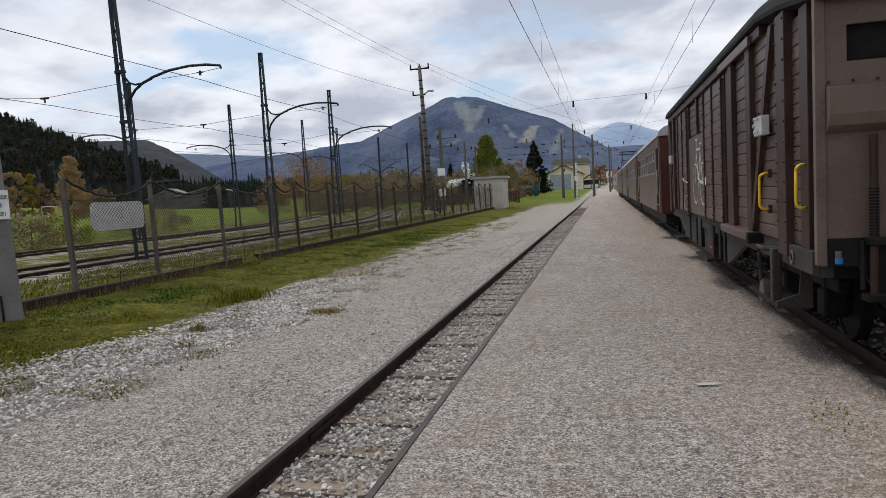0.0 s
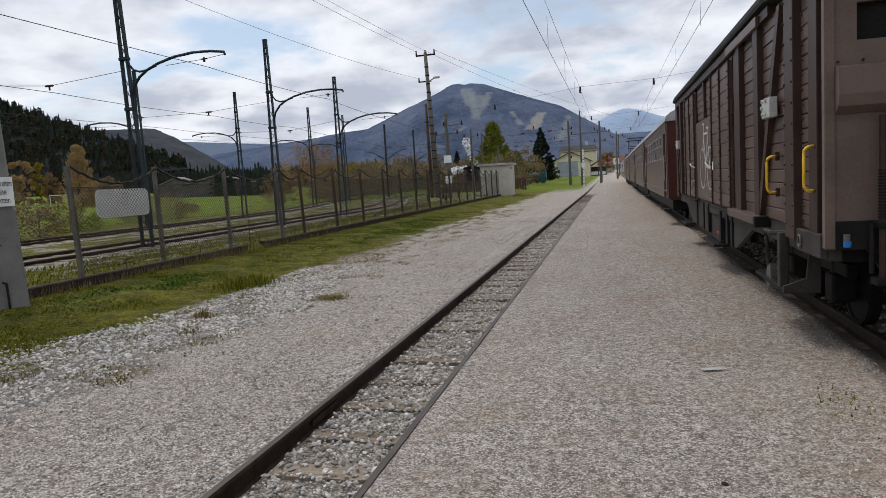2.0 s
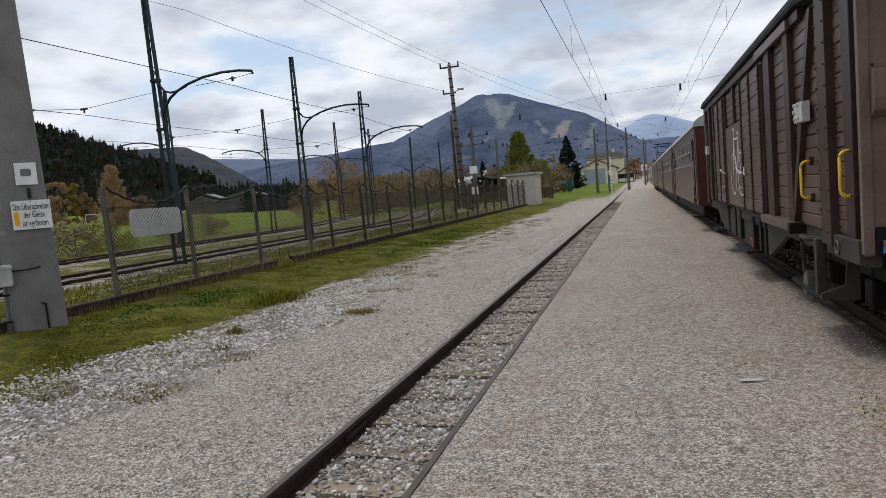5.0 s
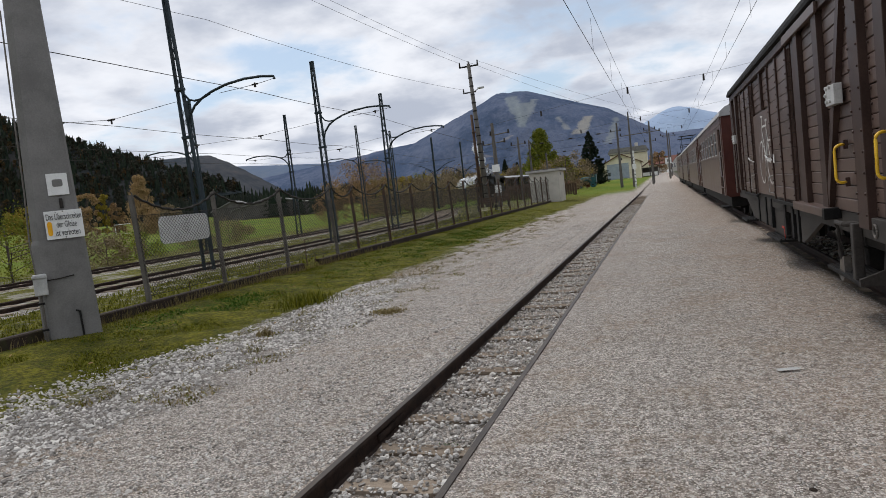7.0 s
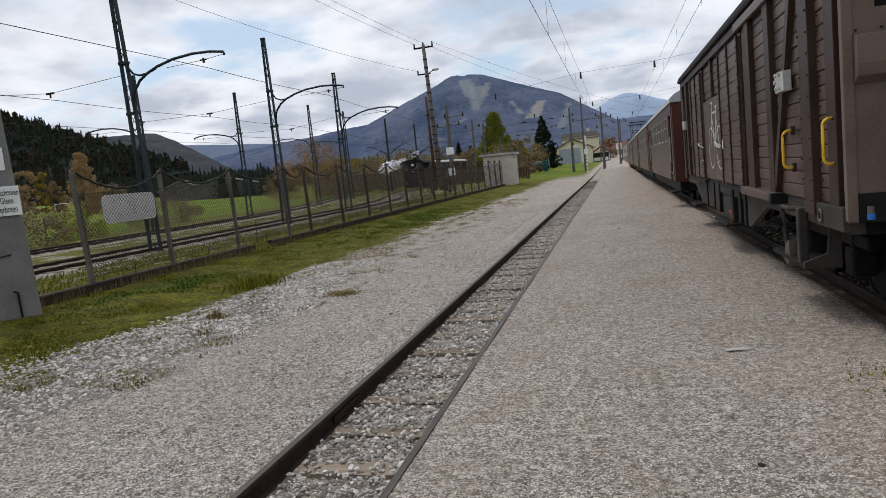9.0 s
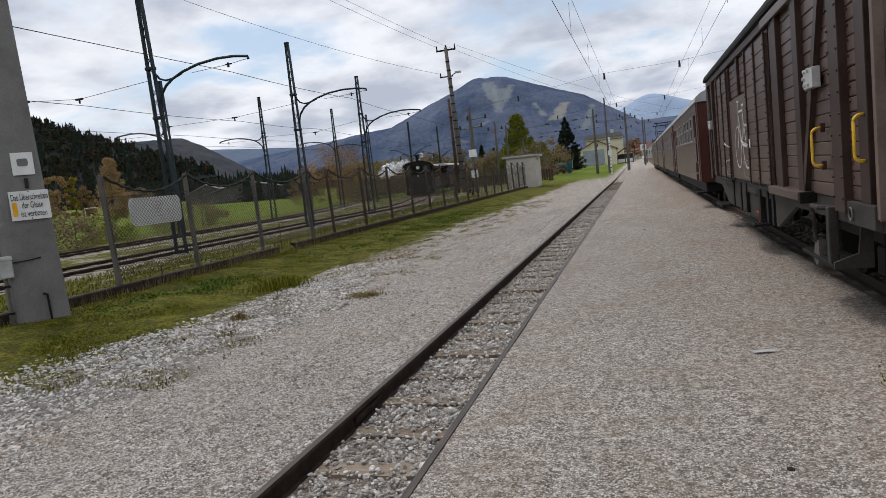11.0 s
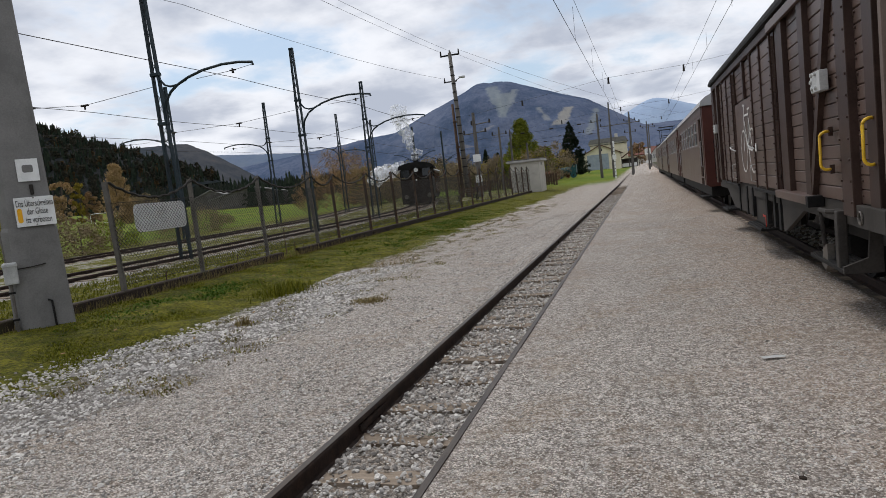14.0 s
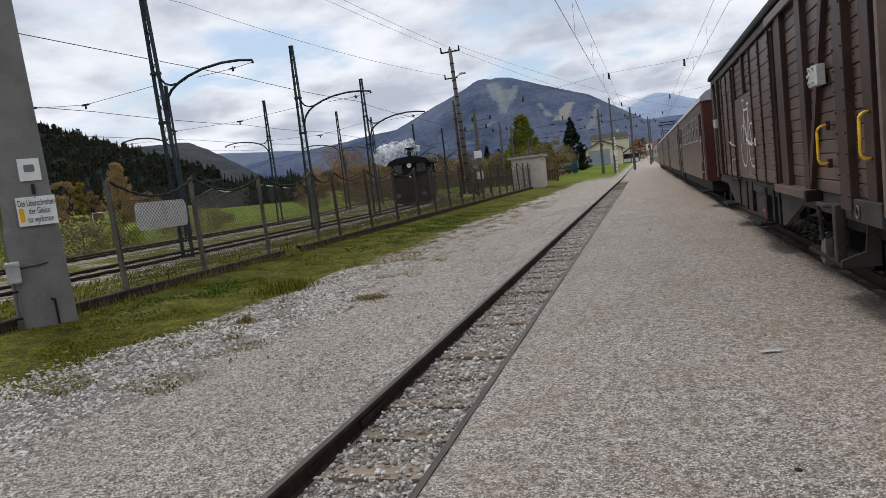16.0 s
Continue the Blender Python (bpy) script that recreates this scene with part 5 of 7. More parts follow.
    part("skirt", B(1.66, 3.89, 5.435, 5.45, 0.97, 1.18, 0.003), M_DARKSTEEL, b, "dark grey painted skirt")
    bm = prism(bmesh.new(), [(1.86, 0.97), (3.7, 0.97), (3.45, 0.55), (2.10, 0.55)], "y", 5.42, 5.46)
    part("buffer_plate", bm, M_DARKSTEEL, v)
    sp = part("brake_spindle", rod(bmesh.new(), (1.94, 5.36, 0.72), (1.94, 5.36, 1.92), 0.028, n=12), M_BROWNSTEEL, b)
    bm = bmesh.new()
    for i in range(16):
        rod(bm, (1.94, 5.36, 1.20 + 0.022 * i), (1.94, 5.36, 1.212 + 0.022 * i), 0.034, n=10)
    part("screw_thread", bm, M_DARKSTEEL, sp)
    part("collar", B(1.89, 2.06, 5.30, 5.44, 1.13, 1.18, 0.01), M_DARKSTEEL, sp)
    part("collar", B(1.88, 2.06, 5.30, 5.44, 0.72, 0.78, 0.01), M_DARKSTEEL, sp)
    part("side_rod", rod(bmesh.new(), (1.88, 5.40, 0.8), (1.88, 5.40, 1.16), 0.02, n=8), M_DARKSTEEL, b)
    part("hose", tube(bmesh.new(), [(2.12, 5.38, 1.78), (2.20, 5.30, 1.72), (2.28, 5.28, 1.55), (2.36, 5.30, 1.42)], 0.035, 8), M_BLACK, b, "black ribbed hose")
    vb = part("cock_body", rod(bmesh.new(), (1.71, 5.37, 1.04), (1.71, 5.37, 1.09), 0.022, n=10), M_GALV, b)
    part("cap", rod(bmesh.new(), (1.71, 5.36, 1.0), (1.71, 5.36, 1.04), 0.027, n=10), M_BLUE, vb, "bright blue cap")
    part("coupling_hook", tube(bmesh.new(), [(2.6, 5.4, 0.62), (2.6, 5.2, 0.62), (2.66, 5.1, 0.70), (2.75, 5.12, 0.74)], 0.04, 8), M_DARKSTEEL, v)
    part("buffer", rod(bmesh.new(), (2.77, 5.42, 0.66), (2.77, 5.1, 0.66), 0.09, 0.20, 16), M_DARKSTEEL, v)


def bulkhead():
    """The end wall as bands round its window opening."""
    bm = bmesh.new()
    for x0, x1, z0, z1 in ((1.60, 3.95, 0.97, 2.46), (1.60, 3.95, 2.72, 2.95), (1.60, 1.80, 2.46, 2.72), (3.75, 3.95, 2.46, 2.72)):
        box(bm, x0, x1, 5.45, 5.50, z0, z1)
    return bm


van()


# ---------------------------------------------------------------- passenger coaches
def coach(y0, length, label):
    c = thing("passenger_coach", 2.775, y0, 0, label=label, category="railway coach", group="coaches of the train")
    w = 1.175
    body = [(-w, 0.80), (-w, 2.90), (-w + 0.05, 3.02), (w - 0.05, 3.02), (w, 2.90), (w, 0.80), (w - 0.08, 0.74), (-w + 0.08, 0.74)]
    part("end_wall", prism(bmesh.new(), [(u * 0.985, v) for u, v in body], "y", 0.0, 0.25), M_COACHEND, c, "dark red end wall")
    part("end_wall", prism(bmesh.new(), [(u * 0.985, v) for u, v in body], "y", length - 0.25, length), M_COACHEND, c, "dark red end wall")
    # side walls in bands round doors and windows
    wins = [2.2 + 1.45 * i for i in range(int((length - 4.2) / 1.45) + 1)]
    doors = [0.55, length - 1.45]
    part("inner_core", B(-w + 0.12, w - 0.12, 0.25, length - 0.25, 0.80, 2.95), M_BLACK, c)
    side = bmesh.new()
    for s in (-1, 1):
        xa, xb = (-w, -w + 0.05) if s < 0 else (w - 0.05, w)
        box(side, xa, xb, 1.45, length - 1.45, 0.78, 1.92)
        box(side, xa, xb, 0.25, length - 0.25, 2.66, 2.95)
        box(side, xa, xb, 0.25, 0.55, 0.78, 2.66), box(side, xa, xb, length - 0.55, length - 0.25, 0.78, 2.66)
        edge = 1.45
        for q in wins + [length - 1.45 + 0.0]:
            box(side, xa, xb, edge, q if q in wins else length - 1.45, 1.92, 2.66)
            edge = q + 1.05
    part("side_wall", side, M_COACH, c)
    bm = bmesh.new()
    for z in (0.98, 1.86, 2.74):
        box(bm, -w - 0.012, -w, 0.25, length - 0.25, z, z + 0.035)
    part("waist_moulding", bm, M_COACH, c)
    for y in wins:
        f = part("window", B(-w + 0.055, -w + 0.07, y, y + 1.05, 1.92, 2.66), M_GLASS, c)
        fr = bmesh.new()
        for a in ((y, y + 0.04, 1.92, 2.66), (y + 1.01, y + 1.05, 1.92, 2.66), (y + 0.04, y + 1.01, 1.92, 1.96), (y + 0.04, y + 1.01, 2.62, 2.66), (y + 0.04, y + 1.01, 2.32, 2.355)):
            box(fr, -w + 0.01, -w + 0.05, a[0], a[1], a[2], a[3])
        part("window_frame", fr, M_COACHROOF, f, "pale metal frame")
    for y in doors:
        d = part("door", B(-w + 0.07, -w + 0.10, y, y + 0.9, 0.80, 2.64, 0.01), M_COACHEND, c, "recessed dark door")
        part("door_window", B(-w + 0.062, -w + 0.07, y + 0.2, y + 0.7, 1.75, 2.45), M_GLASS, d)
        part("door_handle", tube(bmesh.new(), [(-w - 0.01, y - 0.05, 1.3), (-w - 0.05, y - 0.05, 1.32), (-w - 0.05, y - 0.05, 2.0), (-w - 0.01, y - 0.05, 2.02)], 0.014), M_COACHROOF, d)
        part("door_step", B(-w - 0.08, -w + 0.15, y + 0.05, y + 0.85, 0.42, 0.46, 0.006), M_DARKSTEEL, d)
    prof = [(w + 0.04 if i == 12 else (-w - 0.04 if i == 0 else -(w + 0.04) * math.cos(math.pi * i / 12)), 2.95 + 0.42 * math.sin(math.pi * i / 12) ** 0.8) for i in range(13)]
    part("roof", prism(bmesh.new(), prof, "y", -0.05, length + 0.05), M_COACHROOF, c, "pale grey arched roof")
    bm = bmesh.new()
    for i in range(9):
        box(bm, -w + 0.25, -w + 0.95, -0.02, 0.0, 0.95 + 0.12 * i, 1.03 + 0.12 * i)
    part("end_grille", bm, M_BLACK, c, "dark slatted grille")
    part("underframe", B(-w + 0.15, w - 0.15, 0.3, length - 0.3, 0.45, 0.78, 0.03), M_DARKSTEEL, c)
    for yc in (2.2, length - 2.2):
        for dy in (-0.8, 0.8):
            part("wheel", rod(bmesh.new(), (-0.46, yc + dy, 0.38), (-0.36, yc + dy, 0.38), 0.35, n=20), M_DARKSTEEL, c)
        part("bogie_frame", B(-0.75, -0.6, yc - 1.2, yc + 1.2, 0.35, 0.55, 0.03), M_DARKSTEEL, c)
    return c


y = 20.1
for n, lab in ((13.2, "brown passenger coach with pale roof behind the van"), (14.2, "brown passenger coach in the middle of the train"), (14.2, "brown passenger coach further along the train"), (14.2, "brown passenger coach near the train's head")):
    coach(y, n, lab)
    y += n + 0.75
tagged(link_bm("gangway_bellows", B(2.3, 3.25, 16.63, 20.08, 0.9, 2.6, 0.05), M_BLACK), "black coupling bellows between van and coach", "bellows")


def end_loco():
    """The electric locomotive at the train's head, with its pantograph raised above the roofs."""
    e = thing("electric_locomotive", 2.775, 79.0, 0.15, label="brown electric locomotive with raised pantograph", category="locomotive")
    part("body", B(-1.15, 1.15, 0, 11, 0.7, 3.1, 0.12), M_COACH, e)
    part("roof", B(-1.0, 1.0, 0.2, 10.8, 3.1, 3.35, 0.1), M_DARKSTEEL, e)
    part("underframe", B(-1.0, 1.0, 0.4, 10.6, 0.05, 0.7, 0.03), M_DARKSTEEL, e)
    for yy in (1.5, 8.5):
        pan = tube(bmesh.new(), [(-0.5, yy, 3.35), (-0.6, yy + 0.9, 4.2), (-0.6, yy + 0.1, 5.1)], 0.04)
        tube(pan, [(0.5, yy, 3.35), (0.6, yy + 0.9, 4.2), (0.6, yy + 0.1, 5.1)], 0.04)
        rod(pan, (-0.9, yy + 0.1, 5.12), (0.9, yy + 0.1, 5.12), 0.05, n=6)
        rod(pan, (-0.6, yy + 0.9, 4.2), (0.6, yy + 0.9, 4.2), 0.04, n=6)
        part("pantograph", pan, M_DARKSTEEL, e)


end_loco()


# ---------------------------------------------------------------- hut, sheds and houses
def hut():
    h = thing("concrete_hut", -9.15, 57.0, 0.30, 0, label="pale rendered hut with a flat grey roof", category="hut")
    part("wall", B(-1.6, 0.85, 0, 3.2, -0.3, 2.45, 0.02), M_HUT, h)
    part("roof", B(-1.85, 1.05, -0.22, 3.4, 2.45, 2.62, 0.02), M_CONCLIGHT, h, "flat concrete roof slab")
    part("roof_edge", B(-1.8, 1.0, -0.17, 3.35, 2.622, 2.70, 0.02), M_TIMBER, h)
    bm = bmesh.new()
    for i in range(4):
        box(bm, 0.852, 0.86, 0.9 + 0.22 * i, 1.02 + 0.22 * i, 2.1, 2.3)
    part("vent_slot", bm, M_CONC, h)


hut()


def gable_house(x, y, w, d, h, ridge_h, wall_mat, roof_mat, rz, label, door=True, windows=0):
    z = land(x, y)
    g = thing("house", x, y, z, rz, label=label, category="house")
    bm = prism(bmesh.new(), [(-w / 2, -1), (w / 2, -1), (w / 2, h), (0, ridge_h), (-w / 2, h)], "y", 0, d)
    part("wall", bm, wall_mat, g)
    for s in (-1, 1):
        ov = w / 2 + 0.5
        slope = (ridge_h - h) / (w / 2)
        prof = [(0, ridge_h + 0.02), (s * ov, ridge_h - slope * ov + 0.02), (s * ov, ridge_h - slope * ov + 0.25), (0, ridge_h + 0.27)]
        part("roof", prism(bmesh.new(), prof, "y", -0.6, d + 0.5), roof_mat, g)
    if door:
        dd = part("shed_door", B(-w * 0.38, w * 0.20, -0.08, -0.01, 0, h * 1.0, 0.02), M_DOORBLUE, g, "blue-grey double door")
        for k in range(1, 4):
            xx = -w * 0.38 + w * 0.58 * k / 4
            part("door_batten", B(xx - 0.05, xx + 0.05, -0.12, -0.085, 0.05, h * 0.98), M_DOORBLUE, dd)
        part("gable_window", B(-0.4, 0.4, -0.05, -0.012, ridge_h - 1.5, ridge_h - 0.85), M_GLASS, g)
    for k in range(windows):
        xx = -w / 2 + w * (k + 0.5) / windows
        wi = part("window", B(xx - 0.5, xx + 0.5, -0.06, -0.012, h * 0.45, h * 0.45 + 1.5), M_GLASS, g)
        part("window_frame", B(xx - 0.62, xx + 0.62, -0.10, -0.062, h * 0.45 + 1.5, h * 0.45 + 1.65), M_WHITE, wi)
    return g


def station_block():
    """The tall flat-topped block behind the engine shed."""
    x, y = -10.0, 215.0
    s = thing("station_building", x, y, land(x, y), label="yellow two-storey station building with a grey roof", category="building")
    part("wall", B(-5.2, 5.6, 0, 9, -1, 7.6, 0.05), M_YELLOWWALL, s)
    part("roof", prism(bmesh.new(), [(-5.8, 7.6), (6.2, 7.6), (5.4, 9.0), (-5.0, 9.0)], "y", -0.6, 9.6), M_CONC, s, "grey hipped roof")
    part("chimney", B(2.2, 3.1, 3, 4, 8.8, 10.2, 0.03), M_HUT, s)
    part("cornice", B(-5.5, 5.9, -0.3, -0.01, 7.2, 7.6, 0.03), M_HUT, s)
    # Dark strip standing in for the shadow line beneath the cornice.
    part("eaves_shadow_board", B(-5.4, 5.8, -0.35, -0.05, 7.05, 7.2, 0.02), M_TIMBER, s)


station_block()
gable_house(-10.5, 185, 9.6, 16, 4.0, 6.3, M_YELLOWWALL, M_ROOFRED, 0, "yellow engine shed with blue-grey double door")


def open_shelter(x, y):
    """The open roofed shelter with low white boarding beside the engine shed."""
    o = thing("open_shelter", x, y, land(x, y), label="open timber shelter with dark roof and white boarding", category="shelter")
    for xx in (-2.1, 0.0, 2.1):
        for yy in (0.1, 5.9):
            part("post", B(xx - 0.11, xx + 0.11, yy - 0.11, yy + 0.11, 0, 2.5), M_TIMBER, o)
    for s in (-1, 1):
        part("roof", prism(bmesh.new(), [(0, 4.0), (s * 2.7, 2.3), (s * 2.7, 2.5), (0, 4.2)], "y", -0.5, 6.5), M_ROOFRED, o)
        part("boarding", B(s * 1.05 - 0.9, s * 1.05 + 0.9, -0.02, 0.06, 0.2, 1.15), M_WHITE, o, "low white boarding")
    part("back_wall", B(-2.2, 2.2, 5.95, 6.05, 0, 2.5), M_TIMBER, o)


open_shelter(-3.6, 195)
gable_house(5.2, 290, 12, 10, 3.6, 6.2, M_HUT, M_REDBROWN, 68, "distant white house with a red roof", door=False, windows=5)
gable_house(-104, 165, 22, 9, 3.0, 5.6, M_TIMBER, M_CONC, 20, "long grey barn beyond the tram tracks", door=False)
gable_house(-120, 170, 12, 8, 3.0, 5.4, M_TIMBER, M_CONC, 20, "grey timber barn in the meadow", door=False)


def stop_board():
    s = thing("station_letter_board", 0.95, 135, land(0.95, 135), label="white board on a post beside the coaches", category="sign")
    part("post", rod(bmesh.new(), (0, 0, 0), (0, 0, 2.6), 0.05, n=8), M_GALV, s)
    part("board", B(-0.55, 0.55, -0.05, 0.0, 2.6, 3.7, 0.02), M_WHITE, s, "white letter board")
    part("lower_plate", B(-0.4, 0.4, -0.05, 0.0, 0.9, 1.5, 0.02), M_WHITE, s, "small white plate")
    lettering("E", 0.9, (0, -0.06, 3.15), s)


stop_board()


def gauge_post():
    g = thing("marker_post", -3.15, 82, land(-3.15, 82), label="slim white post with dark marks beside the track", category="post")
    part("post", B(-0.09, 0.09, -0.05, 0.05, -0.2, 4.3, 0.01), M_WHITE, g)
    for i in range(9):
        part("mark", B(-0.07, 0.07, -0.056, -0.051, 0.3 + 0.4 * i, 0.38 + 0.4 * i), M_INK, g)
    part("plate", B(-0.22, 0.22, -0.08, -0.06, 2.2, 2.75, 0.01), M_WHITE, g, "white plate")


gauge_post()


def goal():
    g = thing("football_goal", -116, 124, land(-116, 124) + 0.0, 40, label="white football goal on the meadow", category="goal")
    bm = tube(bmesh.new(), [(-2.6, 0, 0), (-2.6, 0, 2.2), (2.6, 0, 2.2), (2.6, 0, 0)], 0.09)
    part("frame", bm, M_WHITE, g)
    part("back_frame", tube(bmesh.new(), [(-2.6, 0, 2.2), (-2.6, 1.6, 0.05), (2.6, 1.6, 0.05), (2.6, 0, 2.2)], 0.05), M_WHITE, g)


goal()


def machine(x, y, mat, label, s=1.0):
    """An old road machine: boiler, cab, wheels and jib."""
    m = thing("old_machine", x, y, land(x, y), label=label, category="machine")
    part("frame", B(-2.0 * s, 2.0 * s, -0.5, 0.5, 0.7 * s, 1.0 * s, 0.03), M_DARKSTEEL, m)
    part("body", rod(bmesh.new(), (-1.8 * s, 0, 1.6 * s), (0.6 * s, 0, 1.6 * s), 0.6 * s, n=16), mat, m)
    part("cab", B(0.7 * s, 2.0 * s, -0.75, 0.75, 1.0 * s, 2.6 * s, 0.05), mat, m)
    part("cab_roof", B(0.5 * s, 2.2 * s, -0.9, 0.9, 2.6 * s, 2.72 * s, 0.03), M_DARKSTEEL, m)
    part("stack", rod(bmesh.new(), (-1.5 * s, 0, 2.1 * s), (-1.5 * s, 0, 2.9 * s), 0.12, n=10), M_DARKSTEEL, m)
    for xx in (-1.4, 1.3):
        for yy in (-0.65, 0.65):
            w = part("wheel", rod(bmesh.new(), (xx * s, yy - 0.08, 0.55 * s), (xx * s, yy + 0.08, 0.55 * s), 0.55 * s, n=16), mat, m)
            part("hub", rod(bmesh.new(), (xx * s, yy - 0.12, 0.55 * s), (xx * s, yy + 0.12, 0.55 * s), 0.15 * s, n=10), M_DARKSTEEL, w)


machine(-12.5, 98, M_REDBROWN, "rusty red-brown old machine parked on the grass", 0.56)
machine(-11.5, 103, M_REDBROWN, "rusty old roller parked on the grass", 0.5)
machine(-10.75, 101, M_TEAL, "teal old machine parked on the grass", 0.72)
machine(-14.2, 101, M_REDBROWN, "rusty red-brown old machine behind the hut", 0.55)


def bench(x, y):
    b = thing("bench", x, y, land(x, y), label="brown slatted bench behind the fence", category="bench")
    for k in range(3):
        part("slat", B(-0.8, 0.8, -0.22 + 0.15 * k, -0.10 + 0.15 * k, 0.42, 0.46, 0.006), M_RUST, b)
        part("slat", B(-0.8, 0.8, 0.26, 0.30, 0.52 + 0.14 * k, 0.63 + 0.14 * k, 0.006), M_RUST, b)
    for xx in (-0.65, 0.65):
        part("leg", B(xx - 0.04, xx + 0.04, -0.22, -0.16, 0, 0.42), M_DARKSTEEL, b)
        part("leg", B(xx - 0.04, xx + 0.04, 0.22, 0.28, 0, 0.92), M_DARKSTEEL, b)


bench(-12.2, 47.5)
bench(-12.6, 53.5)


def plank_fence():
    """The brown board fence beyond the benches."""
    f = thing("board_fence", label="brown upright-board fence behind the benches", category="fence")
    me = mesh_of("board", B(-0.11, 0.11, -0.012, 0.012, 0, 1.25, 0.004), M_RUST)
    for i in range(34):
        piece("board", me, f, (-17.5 + 0.26 * i, 72 + 0.02 * i, 0.3), (0, 0, radians(random.uniform(-3, 3))))
    part("rail", B(-17.6, -0.9 - 8, 72.03, 72.08, 0.7, 0.78), M_RUST, f)


plank_fence()


# ---------------------------------------------------------------- trees and shrubs
def leaf_cloud(rng, centres, per, size, squash=1.0):
    """Small bent leaf quads scattered round the given centres (x, y, z, radius)."""
    cs = np.repeat(np.array(centres), per, axis=0)
    n = len(cs)
    d = rng.normal(size=(n, 3))
    d /= np.linalg.norm(d, axis=1)[:, None]
    d *= (rng.random((n, 1)) ** 0.45) * cs[:, 3:4]
    d[:, 2] *= squash
    a = rng.normal(size=(n, 3))
    a /= np.linalg.norm(a, axis=1)[:, None]
    b = np.cross(a, rng.normal(size=(n, 3)))
    b /= np.linalg.norm(b, axis=1)[:, None]
    s = size * rng.uniform(0.6, 1.4, (n, 1))
    c = d + cs[:, :3]
    quad = np.stack((c - a * s - b * s * 0.5, c + a * s - b * s * 0.5, c + a * s * 0.8 + b * s * 0.6, c - a * s * 0.8 + b * s * 0.5), axis=1)
    return quad.reshape(-1, 3).tolist(), np.arange(4 * n).reshape(-1, 4).tolist()


def broadleaf(x, y, h, spread, leaf_mat, label, seed, per=70, clumps=34, size=0.14, low=0.3, z=None, name="tree", cone=False):
    rng = np.random.default_rng(seed)
    t = thing(name, x, y, land(x, y) - 0.05 if z is None else z, rng.uniform(0, 360), label=label, category="tree" if name == "tree" else "shrub")
    bm = bmesh.new()
    tube(bm, [(0, 0, -0.2), (0.05 * h * 0.1, 0, h * 0.3), (0, 0.02 * h, h * 0.6), (0.02 * h, 0, h * 0.85)], h * 0.016, 7)
    tips = []
    for i in range(9):
        a, z0 = rng.uniform(0, 6.28), h * rng.uniform(low * 0.7, 0.7)
        tip = (spread * 0.8 * math.cos(a), spread * 0.8 * math.sin(a), min(h * 0.95, z0 + h * rng.uniform(0.12, 0.3)))
        tube(bm, [(0, 0, z0), (tip[0] * 0.5, tip[1] * 0.5, (z0 + tip[2]) / 2 - 0.1), tip], h * 0.006, 5)
        tips.append(tip)
    part("trunk", bm, M_BARK, t)
    cs = []
    for i in range(clumps):
        u = rng.uniform(low, 1.0)
        wide = spread * (0.45 + 0.75 * math.sin(min(1, (u - low) / (1 - low)) * math.pi * 0.85 + 0.25))
        if cone:
            wide = spread * (1.08 - (u - low) / (1 - low)) ** 0.8
        a, r = rng.uniform(0, 6.28), wide * rng.random() ** 0.5
        cs.append((r * math.cos(a), r * math.sin(a), h * u * 0.97, spread * rng.uniform(0.18, 0.38) * (1.1 - 0.6 * u if cone else 1.0)))
    v, f = leaf_cloud(rng, cs, per, size)
    tagged(from_arrays("crown", v, f, leaf_mat, t), kind="stuff")
    return t


def spruce_arrays(rng, x, y, z, h, r, tiers, sides):
    """Drooping ragged tiers of a spruce."""
    verts, faces = [], []
    for k in range(tiers):
        u = k / tiers
        z0 = z + h * (0.08 + 0.92 * u)
        top = z + min(h, h * (0.08 + 0.92 * (u + 1.7 / tiers)))
        rr = r * (1 - u) ** 0.85 * rng.uniform(0.85, 1.12) + 0.02 * h * 0.2
        i = len(verts)
        verts.append((x, y, top))
        n = sides * 2
        off = rng.uniform(0, 6.28)
        for j in range(n):
            a = off + 2 * math.pi * j / n
            q = rr * (rng.uniform(0.85, 1.15) if j % 2 == 0 else rng.uniform(0.6, 0.78))
            verts.append((x + q * math.cos(a), y + q * math.sin(a), z0 - (0.035 * h * rng.uniform(0.5, 1.3) if j % 2 == 0 else -0.01 * h)))
        faces += [(i, i + 1 + j, i + 1 + (j + 1) % n) for j in range(n)]
    return verts, faces


def spruce(x, y, h, r, label, seed, mat=None):
    rng = np.random.default_rng(seed)
    t = thing("spruce_tree", x, y, land(x, y) - 0.05, label=label, category="tree")
    part("trunk", rod(bmesh.new(), (0, 0, -0.2), (0, 0, h * 0.9), h * 0.018, h * 0.004, 8), M_BARK, t)
    # drooping boughs of short sprays round the trunk, longest below
    cs = []
    for i in range(480):
        u = rng.random() ** 1.25
        reach = r * (1 - u) ** 0.85 * rng.uniform(0.35, 1.05) + 0.05
        a = rng.uniform(0, 6.28)
        cs.append((reach * math.cos(a), reach * math.sin(a), h * (0.07 + 0.92 * u) - 0.16 * reach, 0.10 + 0.16 * r * (1 - u)))
    v, f = leaf_cloud(rng, cs, 60, 0.10, 0.6)
    tagged(from_arrays("needles", v, f, mat or M_NEEDLE, t), kind="stuff")


def place(az, d):
    return d * math.sin(radians(az)), d * math.cos(radians(az))


